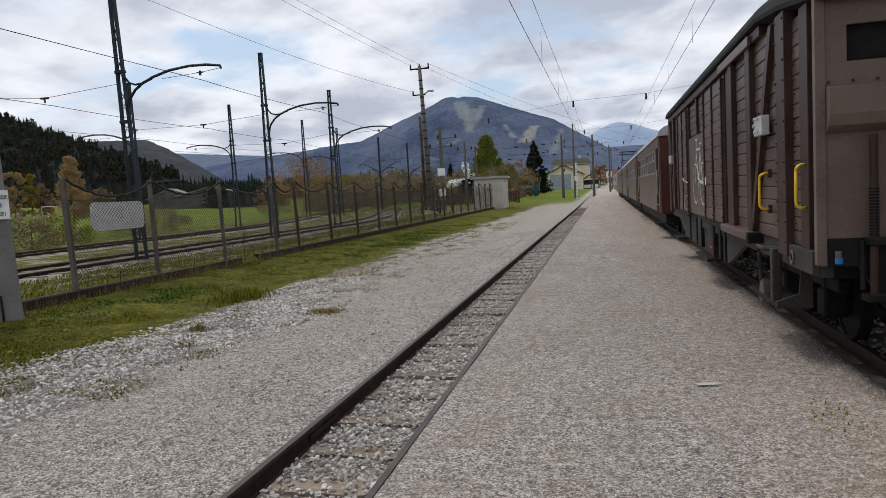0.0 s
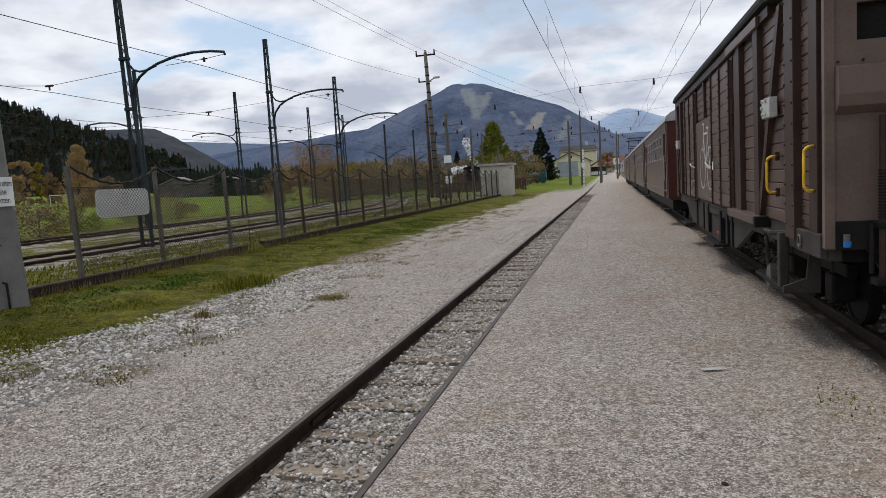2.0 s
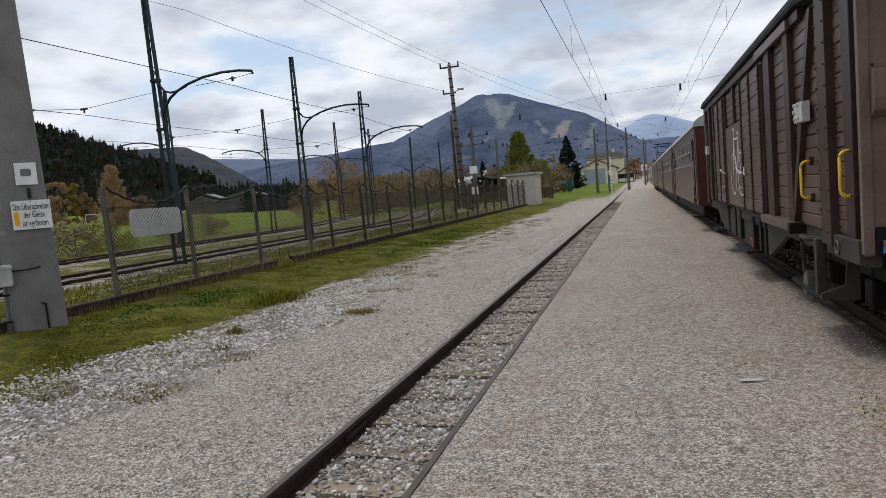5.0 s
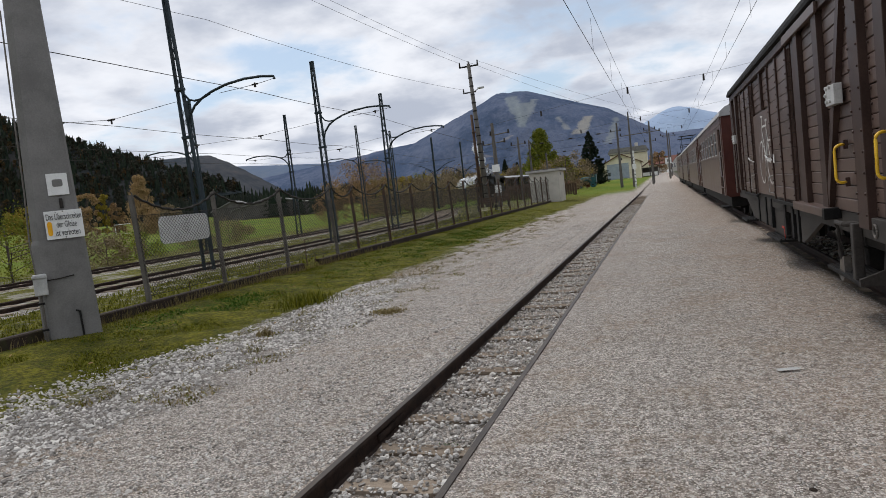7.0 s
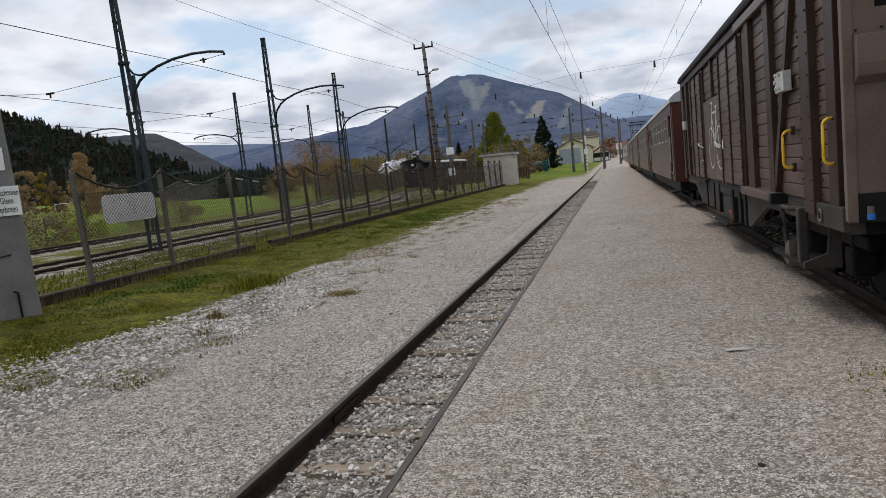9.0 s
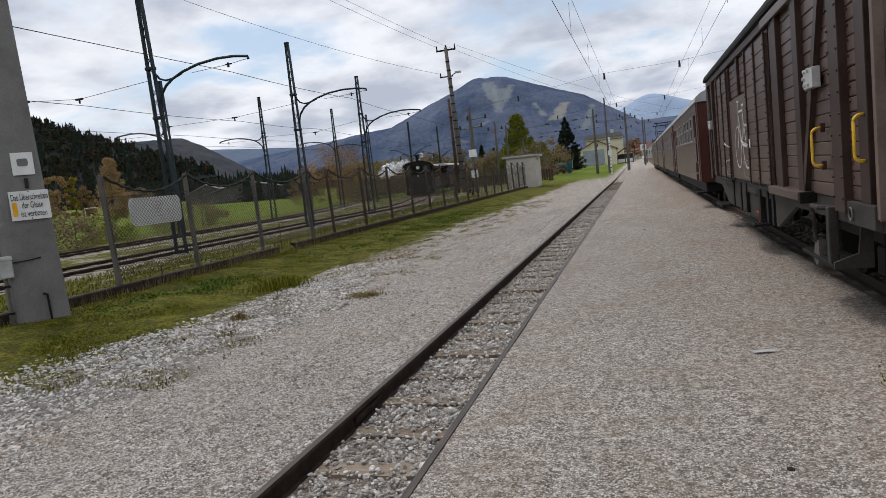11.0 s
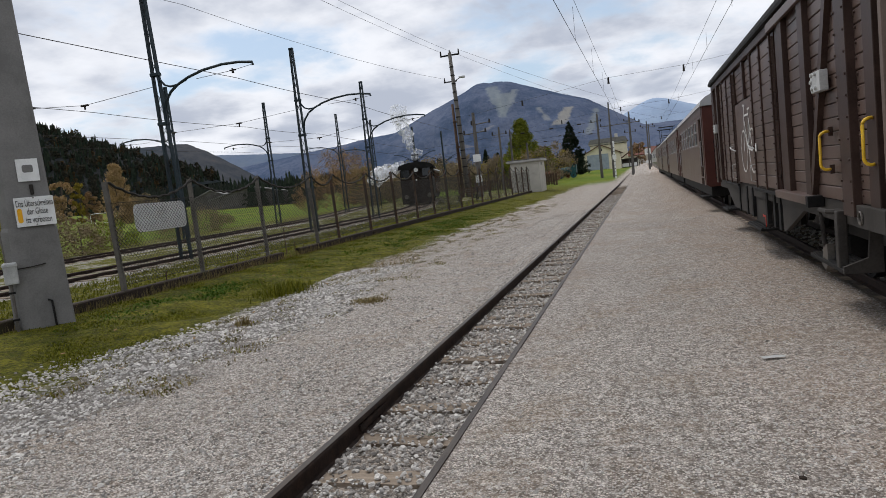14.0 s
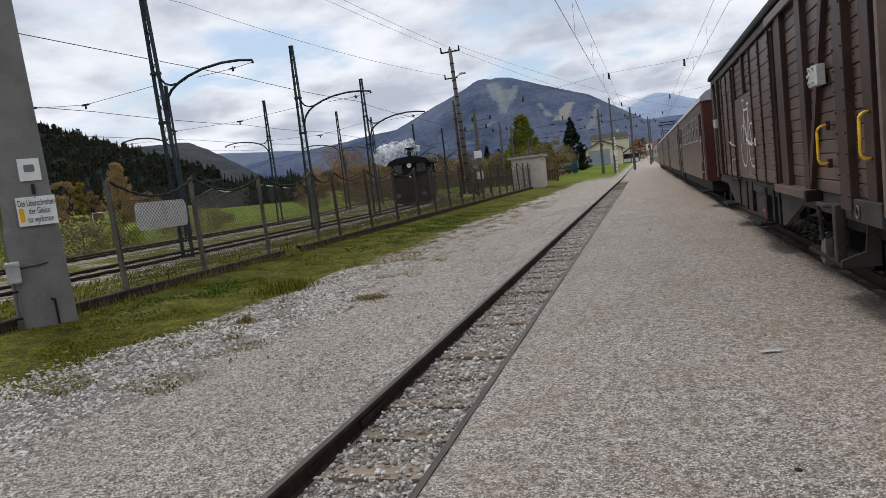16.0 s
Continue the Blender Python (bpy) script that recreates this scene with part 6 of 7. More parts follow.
x, y = place(-9.5, 112)
broadleaf(x, y, 10.2, 3.7, M_LEAFGREEN, "yellow-green broadleaf tree behind the hut", 3, 150, 190, 0.09, 0.08, cone=True)
x, y = place(-8.2, 118)
broadleaf(x, y, 5.6, 2.2, M_LEAFGREEN, "smaller green tree behind the hut", 4, 80, 70, 0.13, 0.10)
x, y = place(-5.6, 128)
spruce(x, y, 9.9, 3.3, "tall dark spruce beside the engine shed", 11)
x, y = place(-7.7, 135)
spruce(x, y, 6.2, 1.9, "dark young spruce between the trees", 12)
x, y = place(-12.6, 150)
spruce(x, y, 7.6, 1.7, "dark spruce behind the poles", 13)
x, y = place(-11.6, 150)
spruce(x, y, 6.6, 1.5, "slim dark spruce behind the poles", 14)
x, y = place(-6.9, 122)
broadleaf(x, y, 4.4, 2.4, M_LEAFYELLOW, "yellow autumn bush behind the machines", 15, 60, 30, 0.13, 0.1)
x, y = place(-0.3, 210)
broadleaf(x, y, 6.5, 2.4, M_LEAFORANGE, "orange autumn tree behind the station", 16, 60, 30, 0.16, 0.1)
x, y = place(-24.5, 78)
broadleaf(x, y, 6.6, 3.0, M_LEAFORANGE, "thin orange autumn tree beyond the tram tracks", 17, 90, 120, 0.055, 0.10)
x, y = place(-27.2, 82)
broadleaf(x, y, 4.6, 2.0, M_LEAFORANGE, "orange autumn shrub beyond the tram tracks", 18, 130, 40, 0.055, 0.05)
x, y = place(-41.9, 150)
broadleaf(x, y, 12.2, 3.6, M_LEAFLARCH, "golden brown larch at the meadow's edge", 19, 170, 150, 0.10, 0.04, cone=True)
for i, (az, d, h, w, mat, lab) in enumerate((
        (-45.6, 190, 10.5, 2.6, M_LEAFLARCH, "withered brown tree at the meadow's edge"), (-44.5, 190, 10.0, 1.6, M_LEAFYELLOW, "yellowing tree at the meadow's edge"),
        (-43.7, 195, 7.5, 2.0, M_LEAFORANGE, "rusty autumn tree at the meadow's edge"), (-47.4, 185, 8, 4.5, M_LEAFBROWN, "withered brown tree at the meadow's edge"),
        (-49.5, 180, 8, 4.5, M_LEAFYELLOW, "yellowing tree at the meadow's edge"), (-40.2, 200, 6, 3.2, M_LEAFBROWN, "withered brown tree at the meadow's edge"))):
    x, y = place(az, d)
    broadleaf(x, y, h, w, mat, lab, 30 + i, 130, 44, 0.15, 0.04)
# thicket along the far side of the tramway
for i in range(26):
    az = -23.5 + 0.62 * i + random.uniform(-0.4, 0.4)
    x, y = place(az, random.uniform(92, 122))
    mat = (M_LEAFBROWN, M_LEAFGREEN, M_LEAFBROWN, M_LEAFYELLOW, M_LEAFBROWN)[i % 5]
    lab = {M_LEAFBROWN: "brown leafless-looking shrub in the thicket", M_LEAFGREEN: "dull green shrub in the thicket", M_LEAFYELLOW: "yellow autumn shrub in the thicket"}[mat]
    broadleaf(x, y, random.uniform(3.2, 6.0), random.uniform(1.9, 3.0), mat, lab, 60 + i, 90, 40, 0.08, 0.03, name="shrub")
for i, (az, d, h, w, mat, lab) in enumerate((
        (-44.8, 34, 1.5, 1.3, M_LEAFBROWN, "bare brown shrub beside the tracks"), (-42.8, 38, 1.3, 1.3, M_LEAFGREEN, "low green shrub beside the tracks"), (-47.5, 33, 2.2, 1.6, M_LEAFBROWN, "bare brown shrub beside the tracks"),
        (-38.0, 44, 1.5, 1.6, M_LEAFBROWN, "bare brown shrub beside the tracks"), (-35.8, 48, 1.6, 1.5, M_LEAFBROWN, "bare brown shrub beside the tracks"), (-51, 30, 2.6, 1.8, M_LEAFGREEN, "green shrub beside the mast"),
        (-20.6, 74, 2.6, 2.0, M_LEAFBROWN, "grey-brown shrub beside the loco track"), (-22.4, 72, 2.4, 2.0, M_LEAFBROWN, "grey-brown shrub beside the loco track"), (-18.2, 80, 3.0, 2.2, M_LEAFBROWN, "grey-brown shrub beside the loco track"))):
    x, y = place(az, d)
    broadleaf(x, y, h, w, mat, lab, 100 + i, 110, 40, 0.03 if d < 50 else 0.05, 0.03, name="shrub")


def wood(name, label, n, pick, h0, h1, mat, seed, tiers=5, sides=4):
    """Many spruces of a far wood in one mesh."""
    rng = np.random.default_rng(seed)
    verts, faces = [], []
    for _ in range(n):
        x, y, z = pick(rng)
        h = rng.uniform(h0, h1)
        v, f = spruce_arrays(rng, x, y, z, h, h * rng.uniform(0.16, 0.24), tiers, sides)
        o = len(verts)
        verts += v
        faces += [tuple(a + o for a in q) for q in f]
    return tagged(from_arrays(name, verts, faces, mat), label, "wood", kind="stuff")


def on_slope(rng):
    x = rng.uniform(-620, -290)
    v = rng.uniform(0.05, 0.80)
    rise = math.sin(min(1.0, v / 0.72) * math.pi / 2) ** 1.25
    return x, 420 + 130 * (v - 0.72), 3 + (left_hill(x) - 3) * rise - 2.5


wood("spruce_wood", "dark spruce wood on the slope beside the meadow", 2600, on_slope, 5, 10.5, M_NEEDLE, 5, 4, 3)


def crowns(name, label, n, pick, r0, r1, mat, seed):
    """Rounded crowns of a far broadleaf wood."""
    rng = np.random.default_rng(seed)
    cs = []
    for _ in range(n):
        x, y, z = pick(rng)
        r = rng.uniform(r0, r1)
        cs += [(x + rng.uniform(-0.5, 0.5) * r, y, z + q * r, r * (1.1 - 0.25 * q)) for q in (0.7, 1.5, 2.3)]
    v, f = leaf_cloud(rng, cs, 46, 0.5)
    return tagged(from_arrays(name, v, f, mat), label, "wood", kind="stuff")


crowns("broadleaf_wood", "dark leafless brown wood on the slope beside the meadow", 800, on_slope, 2.0, 3.6, M_LEAFDARK, 51)
crowns("broadleaf_wood", "dull green and rusty crowns scattered on the slope", 170, on_slope, 1.8, 3.2, M_LEAFRUSTY, 52)


def row_wood(rng):
    az = rng.choice([rng.uniform(-31.8, -26.5), rng.uniform(-33.6, -30.5), rng.uniform(-20.8, -16.5)])
    d = rng.uniform(190, 230)
    x, y = place(az, d)
    return x, y, land(x, y)


wood("distant_spruces", "row of dark spruces beyond the meadow", 130, row_wood, 4.5, 9.5, M_NEEDLE, 6, 7, 4)


def foot_wood(rng):
    az = rng.uniform(-40, -20)
    x, y = place(az, rng.uniform(330, 420))
    return x, y, land(x, y)


wood("valley_wood", "haze-tinted mixed wood across the valley floor", 900, foot_wood, 6, 12, M_NEEDLEFAR, 7, 4, 3)


def right_wood(rng):
    az = rng.uniform(-16, 6)
    x, y = place(az, rng.uniform(330, 520))
    return x, y, land(x, y)


wood("village_wood", "haze-tinted wood behind the station buildings", 900, right_wood, 5, 9.5, M_NEEDLEFAR, 8, 4, 3)


# ---------------------------------------------------------------- loose stones, grass and litter
def stones(name, label, n, pick, s0, s1, seed, simple=False):
    rng = np.random.default_rng(seed)
    base = np.array([(1, 0, 0), (-1, 0, 0), (0, 1, 0), (0, -1, 0), (0, 0, 1), (0, 0, -1)], float)
    tri = [(0, 2, 4), (2, 1, 4), (1, 3, 4), (3, 0, 4), (2, 0, 5), (1, 2, 5), (3, 1, 5), (0, 3, 5)]
    # a chipped octahedron: corners cut to make angular lumps
    cut, quads = [], []
    for i in range(6):
        for j in range(6):
            if i // 2 != j // 2:
                cut.append(base[i] * 0.68 + base[j] * 0.42)
    cut = np.array(cut)
    idx = {}
    c = 0
    for i in range(6):
        for j in range(6):
            if i // 2 != j // 2:
                idx[i, j] = c
                c += 1
    for a, b, d in tri:
        quads.append((idx[a, b], idx[b, a], idx[b, d], idx[d, b], idx[d, a], idx[a, d]))
    for i in range(6):
        o = [j for j in range(6) if j // 2 != i // 2]
        o = [o[0], o[2], o[1], o[3]]
        quads.append(tuple(idx[i, j] for j in o))
    if simple:
        cut, quads = base, tri
    at = np.array([pick(rng) for _ in range(n)])
    s = rng.uniform(s0, s1, n) * np.where(rng.random(n) < 0.85, 1.0, 1.5)
    m = np.linalg.qr(rng.normal(size=(n, 3, 3)))[0]
    p = cut[None] * (1 + rng.normal(size=(n, len(cut), 3)) * 0.19)
    p = p * (s[:, None] * np.stack((rng.uniform(0.7, 1.2, n), rng.uniform(0.6, 1.0, n), rng.uniform(0.45, 0.8, n)), axis=1))[:, None, :]
    p = np.einsum("nij,njk->nik", p, m)
    p[:, :, 2] = p[:, :, 2] * 0.75 + s[:, None] * 0.12
    p += at[:, None, :]
    k = len(cut)
    faces = [tuple(a + o for a in f) for o in range(0, n * k, k) for f in quads]
    return tagged(from_arrays(name, p.reshape(-1, 3).tolist(), faces, M_STONE), label, "stones", kind="stuff")


def in_bed(rng):
    y = 1.6 + 40 * rng.random() ** 1.9
    x = rng.uniform(-2.06, -1.32)
    return x, y, -0.118 + 0.035 * rng.random()


def in_heap(rng):
    """The band of coarse stone that spilled along the grass edge."""
    while True:
        y = rng.uniform(2.2, 13.5)
        mid = -5.45 + 0.02 * (y - 5) + 0.25 * math.sin(y * 0.9)
        half = (1.40 - 0.10 * max(0.0, y - 6.0)) * (1 + 0.3 * noise.noise(Vector((0, y * 0.8, 3))))
        x = mid + half * rng.uniform(-1, 1)
        fade = 1 - (abs(x - mid) / max(0.1, half)) ** 2.4
        if rng.random() < fade * (0.25 + 0.75 * smooth01(noise.noise(Vector((x * 1.2, y * 1.2, 2))), -0.40, -0.05)):
            return x, y, lie(x, y) - 0.003


def strewn(rng):
    y = 2.0 + 24 * rng.random() ** 1.6
    x = rng.uniform(-6.2, -2.25)
    return x, y, lie(x, y)


def on_platform(rng):
    y = 1.6 + 18 * rng.random() ** 1.7
    x = rng.uniform(-1.2, 2.15)
    return x, y, lie(x, y)


def beside_rail(rng):
    y = 1.8 + 26 * rng.random() ** 1.6
    x = -2.2 - 1.5 * rng.random() ** 1.8
    return x, y, lie(x, y)


def train_bed(rng):
    y = rng.uniform(2.5, 16)
    return rng.uniform(2.42, 3.6), y, -0.09


stones("ballast_stones", "pale limestone ballast between the rails", 11000, in_bed, 0.009, 0.027, 21)
stones("ballast_stones", "spilled coarse pale stones along the grass edge", 15000, in_heap, 0.013, 0.034, 22)
stones("gravel_chips", "loose chips on the gravel beside the track", 26000, strewn, 0.007, 0.016, 23, True)
stones("gravel_chips", "loose chips on the trodden platform", 24000, on_platform, 0.005, 0.011, 24, True)
stones("gravel_chips", "coarser pale chips on the platform", 6000, on_platform, 0.006, 0.013, 26, True)
stones("gravel_chips", "coarser pale stones beside the rail", 7000, beside_rail, 0.009, 0.020, 27)
stones("ballast_stones", "grey ballast under the train", 1500, train_bed, 0.02, 0.045, 25)


def blades(name, label, n, pick, h0, h1, mat, seed, lean=0.5, wide=0.006):
    rng = np.random.default_rng(seed)
    verts, faces = [], []
    for _ in range(n):
        x, y, z, s = pick(rng)
        h = rng.uniform(h0, h1) * s
        a = rng.uniform(0, 6.28)
        dx, dy = math.cos(a), math.sin(a)
        l = rng.uniform(0.1, lean) * h
        w = wide * rng.uniform(0.7, 1.5)
        ux, uy = -dy * w, dx * w
        i = len(verts)
        verts += [(x - ux, y - uy, z), (x + ux, y + uy, z), (x + dx * l * 0.4 + ux * 0.7, y + dy * l * 0.4 + uy * 0.7, z + h * 0.6), (x + dx * l * 0.4 - ux * 0.7, y + dy * l * 0.4 - uy * 0.7, z + h * 0.6), (x + dx * l, y + dy * l, z + h)]
        faces += [(i, i + 1, i + 2, i + 3), (i + 3, i + 2, i + 4)]
    return tagged(from_arrays(name, verts, faces, mat), label, "grass", kind="stuff")


def verge(rng):
    while True:
        y = 2.5 + 42 * rng.random() ** 1.5
        x = rng.uniform(-9.08, -5.9)
        p = noise.noise(Vector((x * 1.3, y * 1.3, 4)))
        edge = smooth01(-x, 5.9, 6.7)
        if rng.random() < edge * (0.35 + 0.65 * smooth01(p, -0.3, 0.3)):
            return x, y, land(x, y) - 0.01, 0.6 + 0.9 * smooth01(p, 0.0, 0.5) + 0.5 * smooth01(-x, 8.7, 9.1)


def far_verge(rng):
    y = 6 + 40 * rng.random() ** 1.3
    x = rng.uniform(-12.2, -9.3)
    return x, y, land(x, y) - 0.01, 1.0


blades("verge_grass", "short mossy yellow-green grass along the fence", 80000, verge, 0.012, 0.034, M_GRASSBLADE, 31, 1.5, 0.006)
blades("verge_grass", "short grass between the fence and the tram track", 16000, far_verge, 0.03, 0.09, M_GRASSBLADE, 32, 0.9, 0.008)


def clump(cx, cy, rx, ry, s):
    def pick(rng):
        x, y = rng.normal(cx, rx), rng.normal(cy, ry)
        return x, y, land(x, y) - 0.01, s * max(0.3, 1.2 - ((x - cx) / rx / 2.2) ** 2 * 0.5 - ((y - cy) / ry / 2.2) ** 2 * 0.5)
    return pick


blades("weed_clump", "tall green weed clump at the gravel's edge", 700, clump(-6.35, 10.8, 0.24, 0.38, 1.0), 0.08, 0.24, M_GRASSBLADE, 33, 0.8, 0.006)
blades("weed_clump", "bright green clover patch on the verge", 2600, clump(-7.9, 10.2, 0.30, 1.1, 1.0), 0.015, 0.045, M_GRASSDEEP, 34, 1.4, 0.012)
blades("weed_clump", "bright green grass far along the verge", 7000, clump(-7.4, 24.0, 0.6, 6.0, 1.0), 0.02, 0.05, M_GRASSDEEP, 35, 0.9, 0.012)
blades("dry_tuft", "low dry grass tuft in the gravel", 500, clump(-4.1, 9.35, 0.16, 0.13, 1.0), 0.02, 0.07, M_GRASSDRY, 36, 1.6, 0.006)
blades("dry_tuft", "small yellowing plant among the stones", 90, clump(-5.45, 8.1, 0.06, 0.06, 1.0), 0.05, 0.13, M_GRASSDRY, 37, 0.9, 0.008)
blades("dry_tuft", "withered weeds at the grass edge", 1500, clump(-5.7, 14.0, 0.35, 1.8, 1.0), 0.015, 0.05, M_GRASSDRY, 38, 2.0, 0.006)
blades("weed_clump", "small mossy plant between the rails", 120, clump(-1.56, 4.38, 0.05, 0.04, 1.0), 0.01, 0.03, M_GRASSDEEP, 39, 1.5, 0.006)
blades("weed_clump", "small weeds at the platform's edge beside the train", 160, clump(1.55, 4.9, 0.12, 0.25, 1.0), 0.01, 0.035, M_GRASSBLADE, 40, 1.5, 0.007)
blades("dry_tuft", "withered stalks along the fence kerb", 1300, clump(-9.0, 14.0, 0.06, 4.0, 1.0), 0.06, 0.22, M_GRASSDRY, 41, 0.6, 0.004)


def scattered(rng):
    """Sparse weeds where gravel and grass mingle."""
    while True:
        y = 5 + 30 * rng.random() ** 1.2
        x = -5.9 + 1.9 * rng.random() ** 1.6 + 0.5 * noise.noise(Vector((0, y * 0.7, 8)))
        if noise.noise(Vector((x * 2.6, y * 1.6, 6))) > 0.12:
            return x, y, land(x, y) - 0.005, 1.0


blades("dry_tuft", "scattered withered weeds where gravel meets grass", 7000, scattered, 0.012, 0.045, M_GRASSDRY, 42, 1.8, 0.006)
blades("weed_clump", "scattered small green weeds in the gravel", 3500, scattered, 0.012, 0.04, M_GRASSBLADE, 43, 1.6, 0.006)


def litter():
    p = thing("paper_scrap", 0.82, 5.68, 0.004, 12, label="flattened white paper scrap on the platform", category="litter")
    bm = bmesh.new()
    bmesh.ops.create_grid(bm, x_segments=6, y_segments=3, size=0.5, matrix=Matrix.Diagonal((0.17, 0.065, 1, 1)))
    for v in bm.verts:
        v.co.z = 0.003 + random.uniform(0, 0.003)
        v.co.x += random.uniform(-0.006, 0.006)
    bmesh.ops.solidify(bm, geom=bm.faces[:], thickness=0.0008)
    part("paper", bm, M_GREYPLATE, p)
    for x, y, s in ((0.60, 3.55, 0.022), (0.003, 15.8, 0.03), (0.85, 8.4, 0.012)):
        bm = bmesh.new()
        bmesh.ops.create_icosphere(bm, subdivisions=1, radius=s)
        for v in bm.verts:
            v.co = v.co * random.uniform(0.75, 1.15)
            v.co.z *= 0.5
        ob = link_bm("dark_clod", bm, M_KERB)
        ob.location = (x, y, 0.008)
        tagged(ob, "small dark clod on the trodden gravel", "clod")
    rng = np.random.default_rng(50)
    me = None
    for i in range(26):
        if me is None:
            bm = bmesh.new()
            vs = [bm.verts.new(q) for q in ((-0.03, 0, 0), (-0.01, 0.018, 0.006), (0.02, 0.014, 0.002), (0.035, 0, 0.008), (0.018, -0.016, 0.003), (-0.012, -0.017, 0.006))]
            bm.faces.new(vs)
            me = mesh_of("fallen_leaf", bm, M_LEAFORANGE)
        x, y = (rng.uniform(-8.8, -5.2), rng.uniform(4, 14))
        ob = new("fallen_leaf", me)
        ob.matrix_world = pose(x, y, land(x, y) + 0.03, rng.uniform(-20, 20), rng.uniform(-20, 20), rng.uniform(0, 360))
        tagged(ob, "fallen orange-brown leaf on the verge", "leaf", "fallen leaves")


litter()


# ---------------------------------------------------------------- steam tram and its cars
def steam_loco():
    l = thing("steam_tram_locomotive", -13.4, 36, 0.43, label="black-brown boxed steam tram locomotive with a roof and chimney", category="locomotive")
    w = 1.15
    part("body", B(-w, w, 0.0, 4.6, 0.45, 1.95, 0.05), M_LOCO, l)
    part("apron", B(-w - 0.02, w + 0.02, -0.03, -0.005, 0.12, 0.62, 0.01), M_LOCO, l)
    part("frame", B(-0.95, 0.95, 0.15, 4.45, 0.1, 0.45), M_DARKSTEEL, l)
    for x in (-w + 0.06, -0.35, 0.35, w - 0.06):
        part("pillar", B(x - 0.05, x + 0.05, 0.0, 0.1, 1.95, 2.62, 0.01), M_LOCO, l)
        part("pillar", B(x - 0.05, x + 0.05, 4.5, 4.6, 1.95, 2.62, 0.01), M_LOCO, l)
    part("inner_boiler", B(-0.8, 0.8, 0.7, 4.4, 1.5, 2.6, 0.15), M_BLACK, l)
    part("front_panel", B(-0.40, 0.40, -0.01, 0.09, 1.95, 2.60, 0.02), M_LOCO, l)
    for s in (-1, 1):
        wi = part("window", B(s * 0.76 - 0.30, s * 0.76 + 0.30, 0.04, 0.05, 2.0, 2.55), M_GLASS, l)
        fr = bmesh.new()
        box(fr, s * 0.76 - 0.34, s * 0.76 + 0.34, 0.0, 0.035, 2.55, 2.62)
        box(fr, s * 0.76 - 0.34, s * 0.76 - 0.30, 0.0, 0.035, 1.97, 2.55)
        box(fr, s * 0.76 + 0.30, s * 0.76 + 0.34, 0.0, 0.035, 1.97, 2.55)
        part("window_frame", fr, M_LOCO, wi)
    prof = [(-w - 0.17, 2.55), (-w - 0.17, 2.66)] + [(-(w + 0.12) * math.cos(math.pi * i / 12), 2.66 + 0.36 * math.sin(math.pi * i / 12)) for i in range(1, 12)] + [(w + 0.17, 2.66), (w + 0.17, 2.55)]
    part("roof", prism(bmesh.new(), prof, "y", -0.3, 4.9), M_BLACK, l, "sooty arched roof")
    ch = part("chimney", rod(bmesh.new(), (0.05, 1.0, 2.9), (0.05, 1.0, 3.52), 0.19, 0.20, 16), M_BLACK, l)
    part("chimney_cap", rod(bmesh.new(), (0.05, 1.0, 3.52), (0.05, 1.0, 3.62), 0.28, 0.30, 16), M_BLACK, ch)
    part("dome", rod(bmesh.new(), (-0.05, 2.6, 2.9), (-0.05, 2.6, 3.25), 0.24, 0.16, 16), M_BLACK, l)
    hl = part("headlamp", rod(bmesh.new(), (0.05, -0.28, 2.46), (0.05, 0.0, 2.46), 0.17, n=16), M_BLACK, l)
    part("lens", rod(bmesh.new(), (0.05, -0.30, 2.46), (0.05, -0.281, 2.46), 0.15, n=16), M_LAMP, hl, "milky lamp glass")
    part("number_disc", rod(bmesh.new(), (0.0, -0.03, 1.75), (0.0, -0.012, 1.75), 0.07, n=10), M_LAMP, l)
    for s in (-1, 1):
        part("buffer", rod(bmesh.new(), (s * 0.82, -0.28, 0.62), (s * 0.82, 0.0, 0.62), 0.15, 0.08, 14), M_GALV, l)
    part("coupling_bar", rod(bmesh.new(), (0.0, -0.25, 0.55), (0.0, 0.1, 0.55), 0.05, n=8), M_DARKSTEEL, l)
    part("hose", tube(bmesh.new(), [(-0.25, -0.03, 1.3), (-0.26, -0.08, 0.9), (-0.2, -0.08, 0.6)], 0.03), M_DARKSTEEL, l)
    for y in (0.9, 2.3, 3.7):
        for x in (-0.75, 0.75):
            part("wheel", rod(bmesh.new(), (x - 0.05, y, 0.36), (x + 0.05, y, 0.36), 0.36, n=18), M_DARKSTEEL, l)
    part("whistle", rod(bmesh.new(), (0.35, 0.7, 3.0), (0.35, 0.7, 3.3), 0.03, n=8), M_GALV, l)
    return l


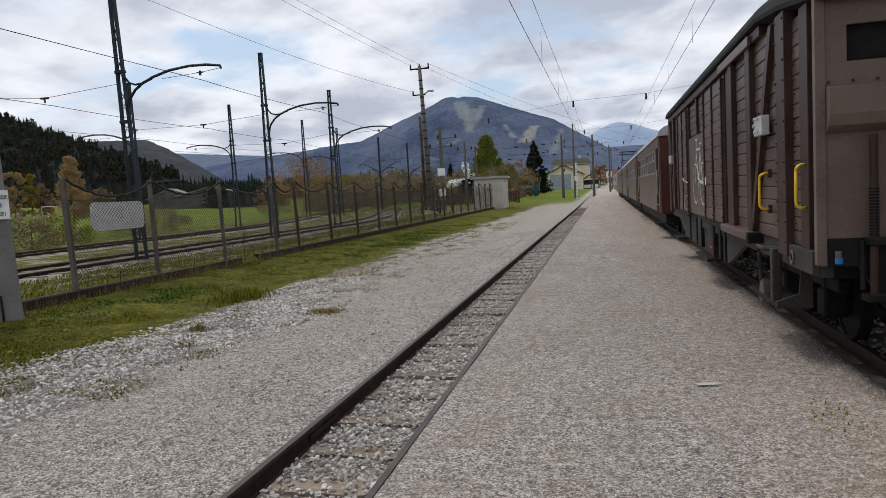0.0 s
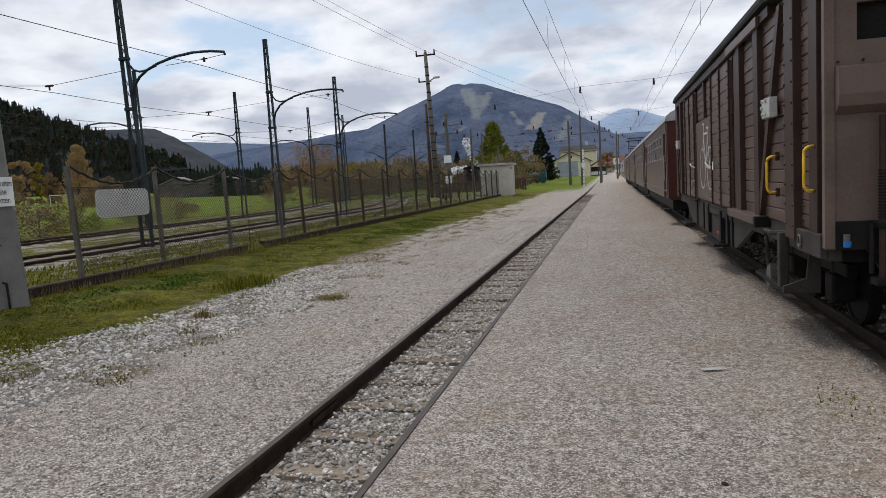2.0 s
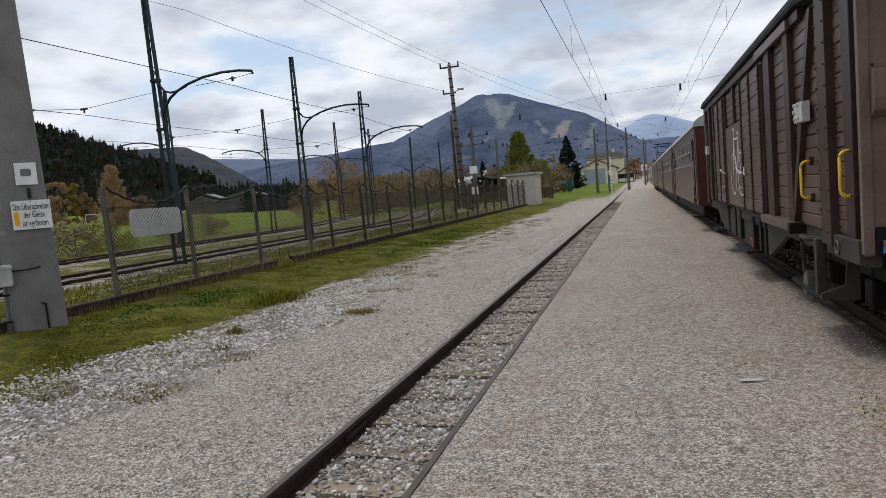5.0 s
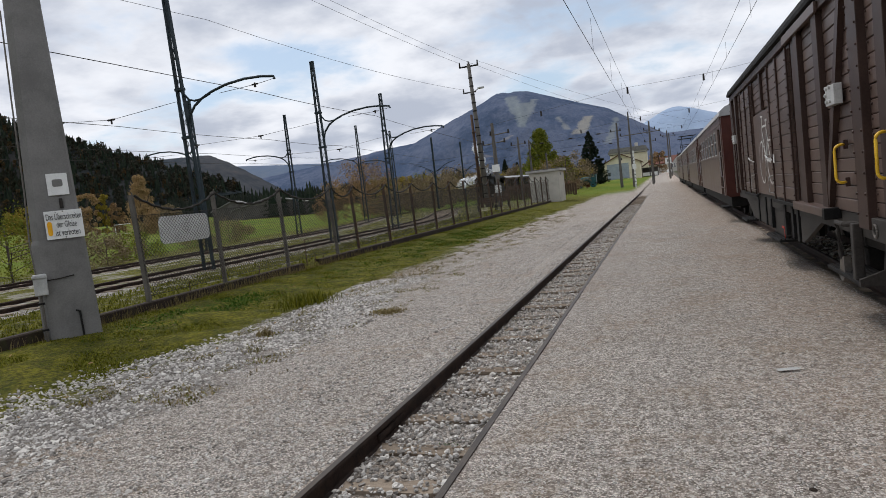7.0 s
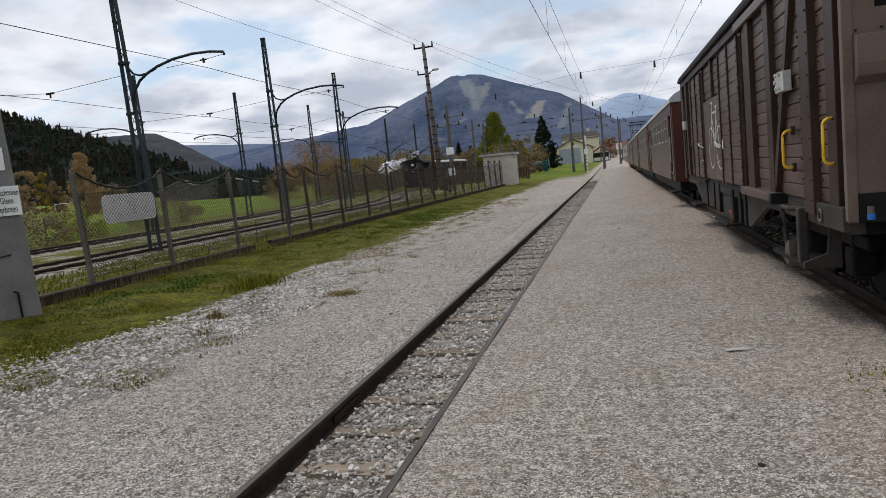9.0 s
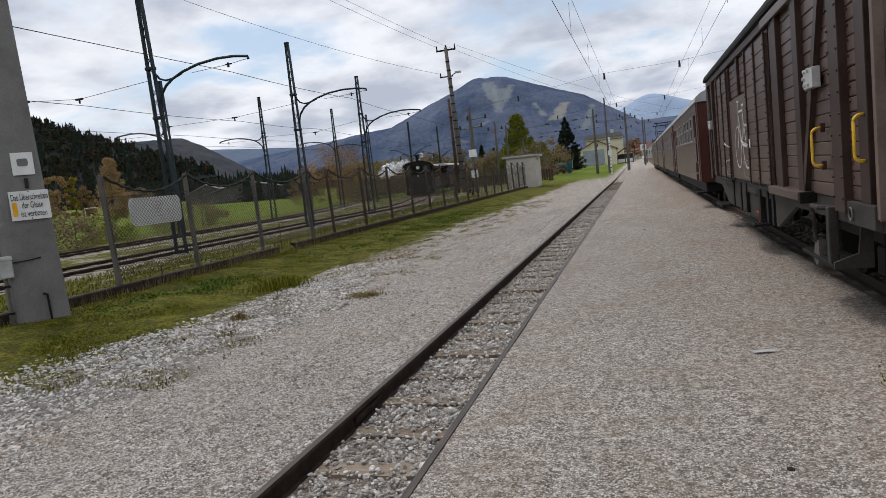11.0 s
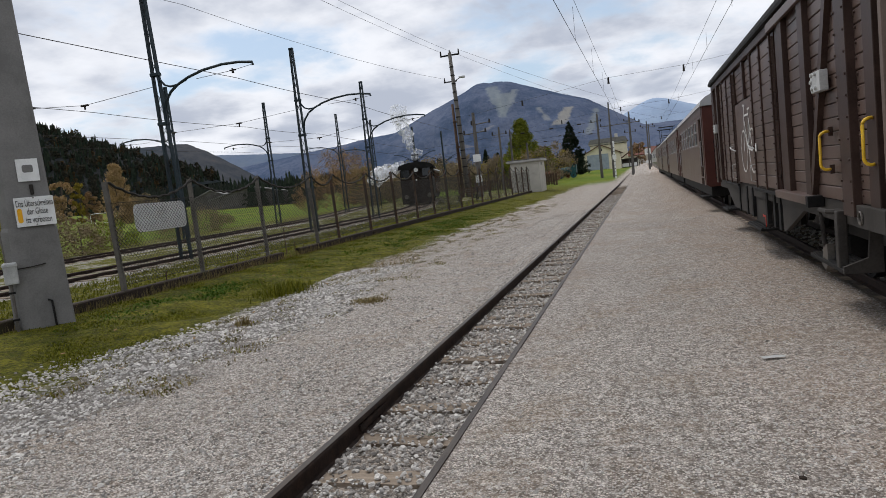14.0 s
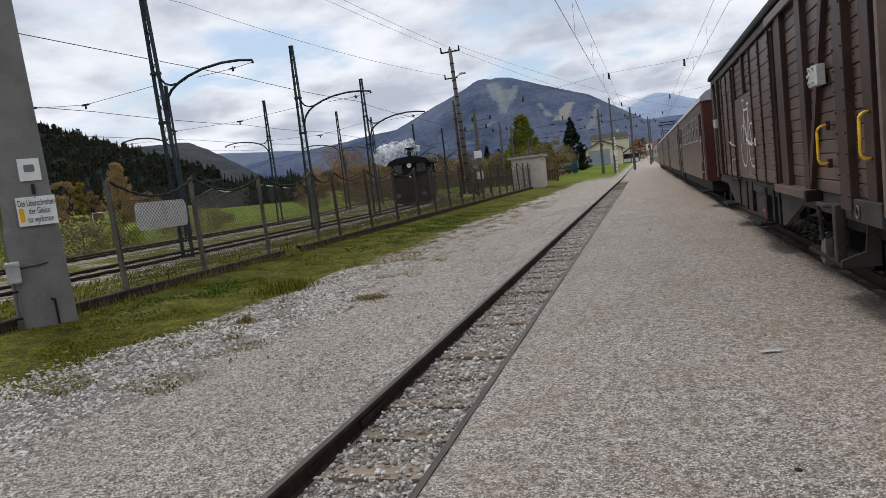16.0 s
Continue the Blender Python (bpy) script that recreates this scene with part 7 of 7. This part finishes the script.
def tram_car(label):
    c = thing("tram_car", -13.4, 50, 0.43, label=label, category="tram car", group="cars of the steam tram")
    w = 1.05
    part("body", B(-w, w, 0.0, 6.6, 0.55, 1.5, 0.03), M_TRAM, c)
    part("frame", B(-0.9, 0.9, 0.2, 6.4, 0.2, 0.55), M_DARKSTEEL, c)
    for y in [0.06 + 1.08 * i for i in range(7)]:
        for x in (-w + 0.05, w - 0.05):
            part("pillar", B(x - 0.05, x + 0.05, y - 0.06, y + 0.06, 1.5, 2.5, 0.01), M_TRAM, c)
    for s in (-1, 1):
        for i in range(6):
            part("window", B(s * (w - 0.05) - 0.01, s * (w - 0.05) + 0.01, 0.14 + 1.08 * i, 1.06 + 1.08 * i, 1.5, 2.42), M_GLASS, c)
    part("end_window", B(-0.8, 0.8, 0.03, 0.05, 1.6, 2.4), M_GLASS, c)
    part("letter_board", B(-w, w, 0.0, 6.6, 2.42, 2.58, 0.01), M_TRAM, c)
    prof = [(-w - 0.12, 2.58)] + [(-(w + 0.1) * math.cos(math.pi * i / 10), 2.60 + 0.28 * math.sin(math.pi * i / 10)) for i in range(11)] + [(w + 0.12, 2.58)]
    part("roof", prism(bmesh.new(), prof, "y", -0.5, 7.1), M_COACHROOF, c, "pale grey arched roof")
    for y in (1.6, 5.0):
        for x in (-0.75, 0.75):
            part("wheel", rod(bmesh.new(), (x - 0.05, y, 0.36), (x + 0.05, y, 0.36), 0.36, n=18), M_DARKSTEEL, c)
    return c


def puff(name, label, blobs, seed):
    """A billow of steam in rigid lumps."""
    rng = np.random.default_rng(seed)
    bm = bmesh.new()
    for x, y, z, r in blobs:
        q = bmesh.ops.create_icosphere(bm, subdivisions=3, radius=r, matrix=Matrix.Translation((x, y, z)))
        for v in q["verts"]:
            d = v.co - Vector((x, y, z))
            f = noise.fractal(v.co * 2.2 / max(0.4, r) + Vector((seed, 0, 0)), 0.9, 2.0, 4)
            v.co += d * (0.38 * f)
    ob = link_bm(name, bm, M_STEAM, smooth=True)
    return tagged(ob, label, "steam")


LOCO = steam_loco()
CARS = [tram_car("brown tram car with pale roof behind the steam locomotive"), tram_car("last brown tram car with pale roof")]
rngp = np.random.default_rng(77)
TRAIL = puff("steam_cloud", "white steam drifting forward from the locomotive's side", [(-0.45 - 0.30 * i + rngp.uniform(-0.1, 0.1), -0.2 - 0.25 * i, 0.75 - 0.10 * i + rngp.uniform(-0.12, 0.12), 0.34 + 0.05 * i * rngp.uniform(0.6, 1.2)) for i in range(7)], 1)
PLUME = puff("steam_plume", "tall white steam plume rising from the chimney", [(-0.11 * i + rngp.uniform(-0.12, 0.12), 0, 0.40 * i, 0.24 + 0.045 * i) for i in range(9)], 2)
PUFF = puff("steam_puff", "small white puff at the locomotive's chimney", [(rngp.uniform(-0.25, 0.25), 0, 0.15 * i, 0.25) for i in range(3)], 3)


# distance along the tram line at each time
RUN = [(0.0, 100.5), (1.0, 99.8), (2.0, 98.0), (3.0, 96.0), (4.0, 92.6), (5.0, 88.8), (6.0, 84.6), (7.0, 80.5), (8.0, 75.5), (9.0, 69.5), (10.0, 63.2), (11.0, 57.2), (12.0, 51.8), (13.0, 48.6), (14.0, 46.2), (15.0, 43.7), (16.0, 41.1)]


def on_line(y):
    t = math.degrees(math.atan2(tram_x(y + 1.5) - tram_x(y - 1.5), 3.0))
    return pose(tram_x(y), y, 0.43 + 0.006 * max(0.0, y - 55), 0, 0, -t)


def motions():
    walk(LOCO, [(t, on_line(y)) for t, y in RUN])
    walk(CARS[0], [(t, on_line(y + 5.6)) for t, y in RUN])
    walk(CARS[1], [(t, on_line(y + 13.6)) for t, y in RUN])
    # at the last the trail lifts over the roof
    walk(TRAIL, [(t, on_line(y) @ pose(-0.6 + 1.0 * smooth01(t, 14.4, 15.8), 0.6 + 1.4 * smooth01(t, 14.4, 15.8), 2.15 + 1.05 * smooth01(t, 14.4, 15.8) + 0.06 * math.sin(3 * t), 0, 0, 4 * math.sin(2 * t))) for t, y in RUN])
    walk(PUFF, [(t, on_line(y) @ pose(0.25 + 0.1 * math.sin(4 * t), 1.0, 3.3 + 0.1 * math.sin(5 * t), 0, 0, 20 * math.sin(t))) for t, y in RUN])
    # the plume stands over the chimney when it blows, and lies within the boiler between
    rise = [(0.0, 0.3), (0.7, 0.0), (1.3, 0.2), (1.8, 1.0), (2.3, 1.0), (2.9, 0.0), (6.0, 0.0), (6.4, 1.0), (7.1, 1.0), (7.7, 0.0), (13.6, 0.0), (14.0, 1.0), (14.7, 1.0), (15.2, 0.0), (16.0, 0.0)]

    def along(t):
        for (ta, ya), (tb, yb) in zip(RUN, RUN[1:]):
            if ta <= t <= tb:
                return ya + (yb - ya) * (t - ta) / (tb - ta)
        return RUN[-1][1]
    rows = [(t, on_line(along(t)) @ pose(0.05, 1.0 if u > 0 else 2.4, 1.2 + 2.3 * u, 0 if u > 0 else -78, 0, 0)) for t, u in rise]
    walk(PLUME, rows)


motions()
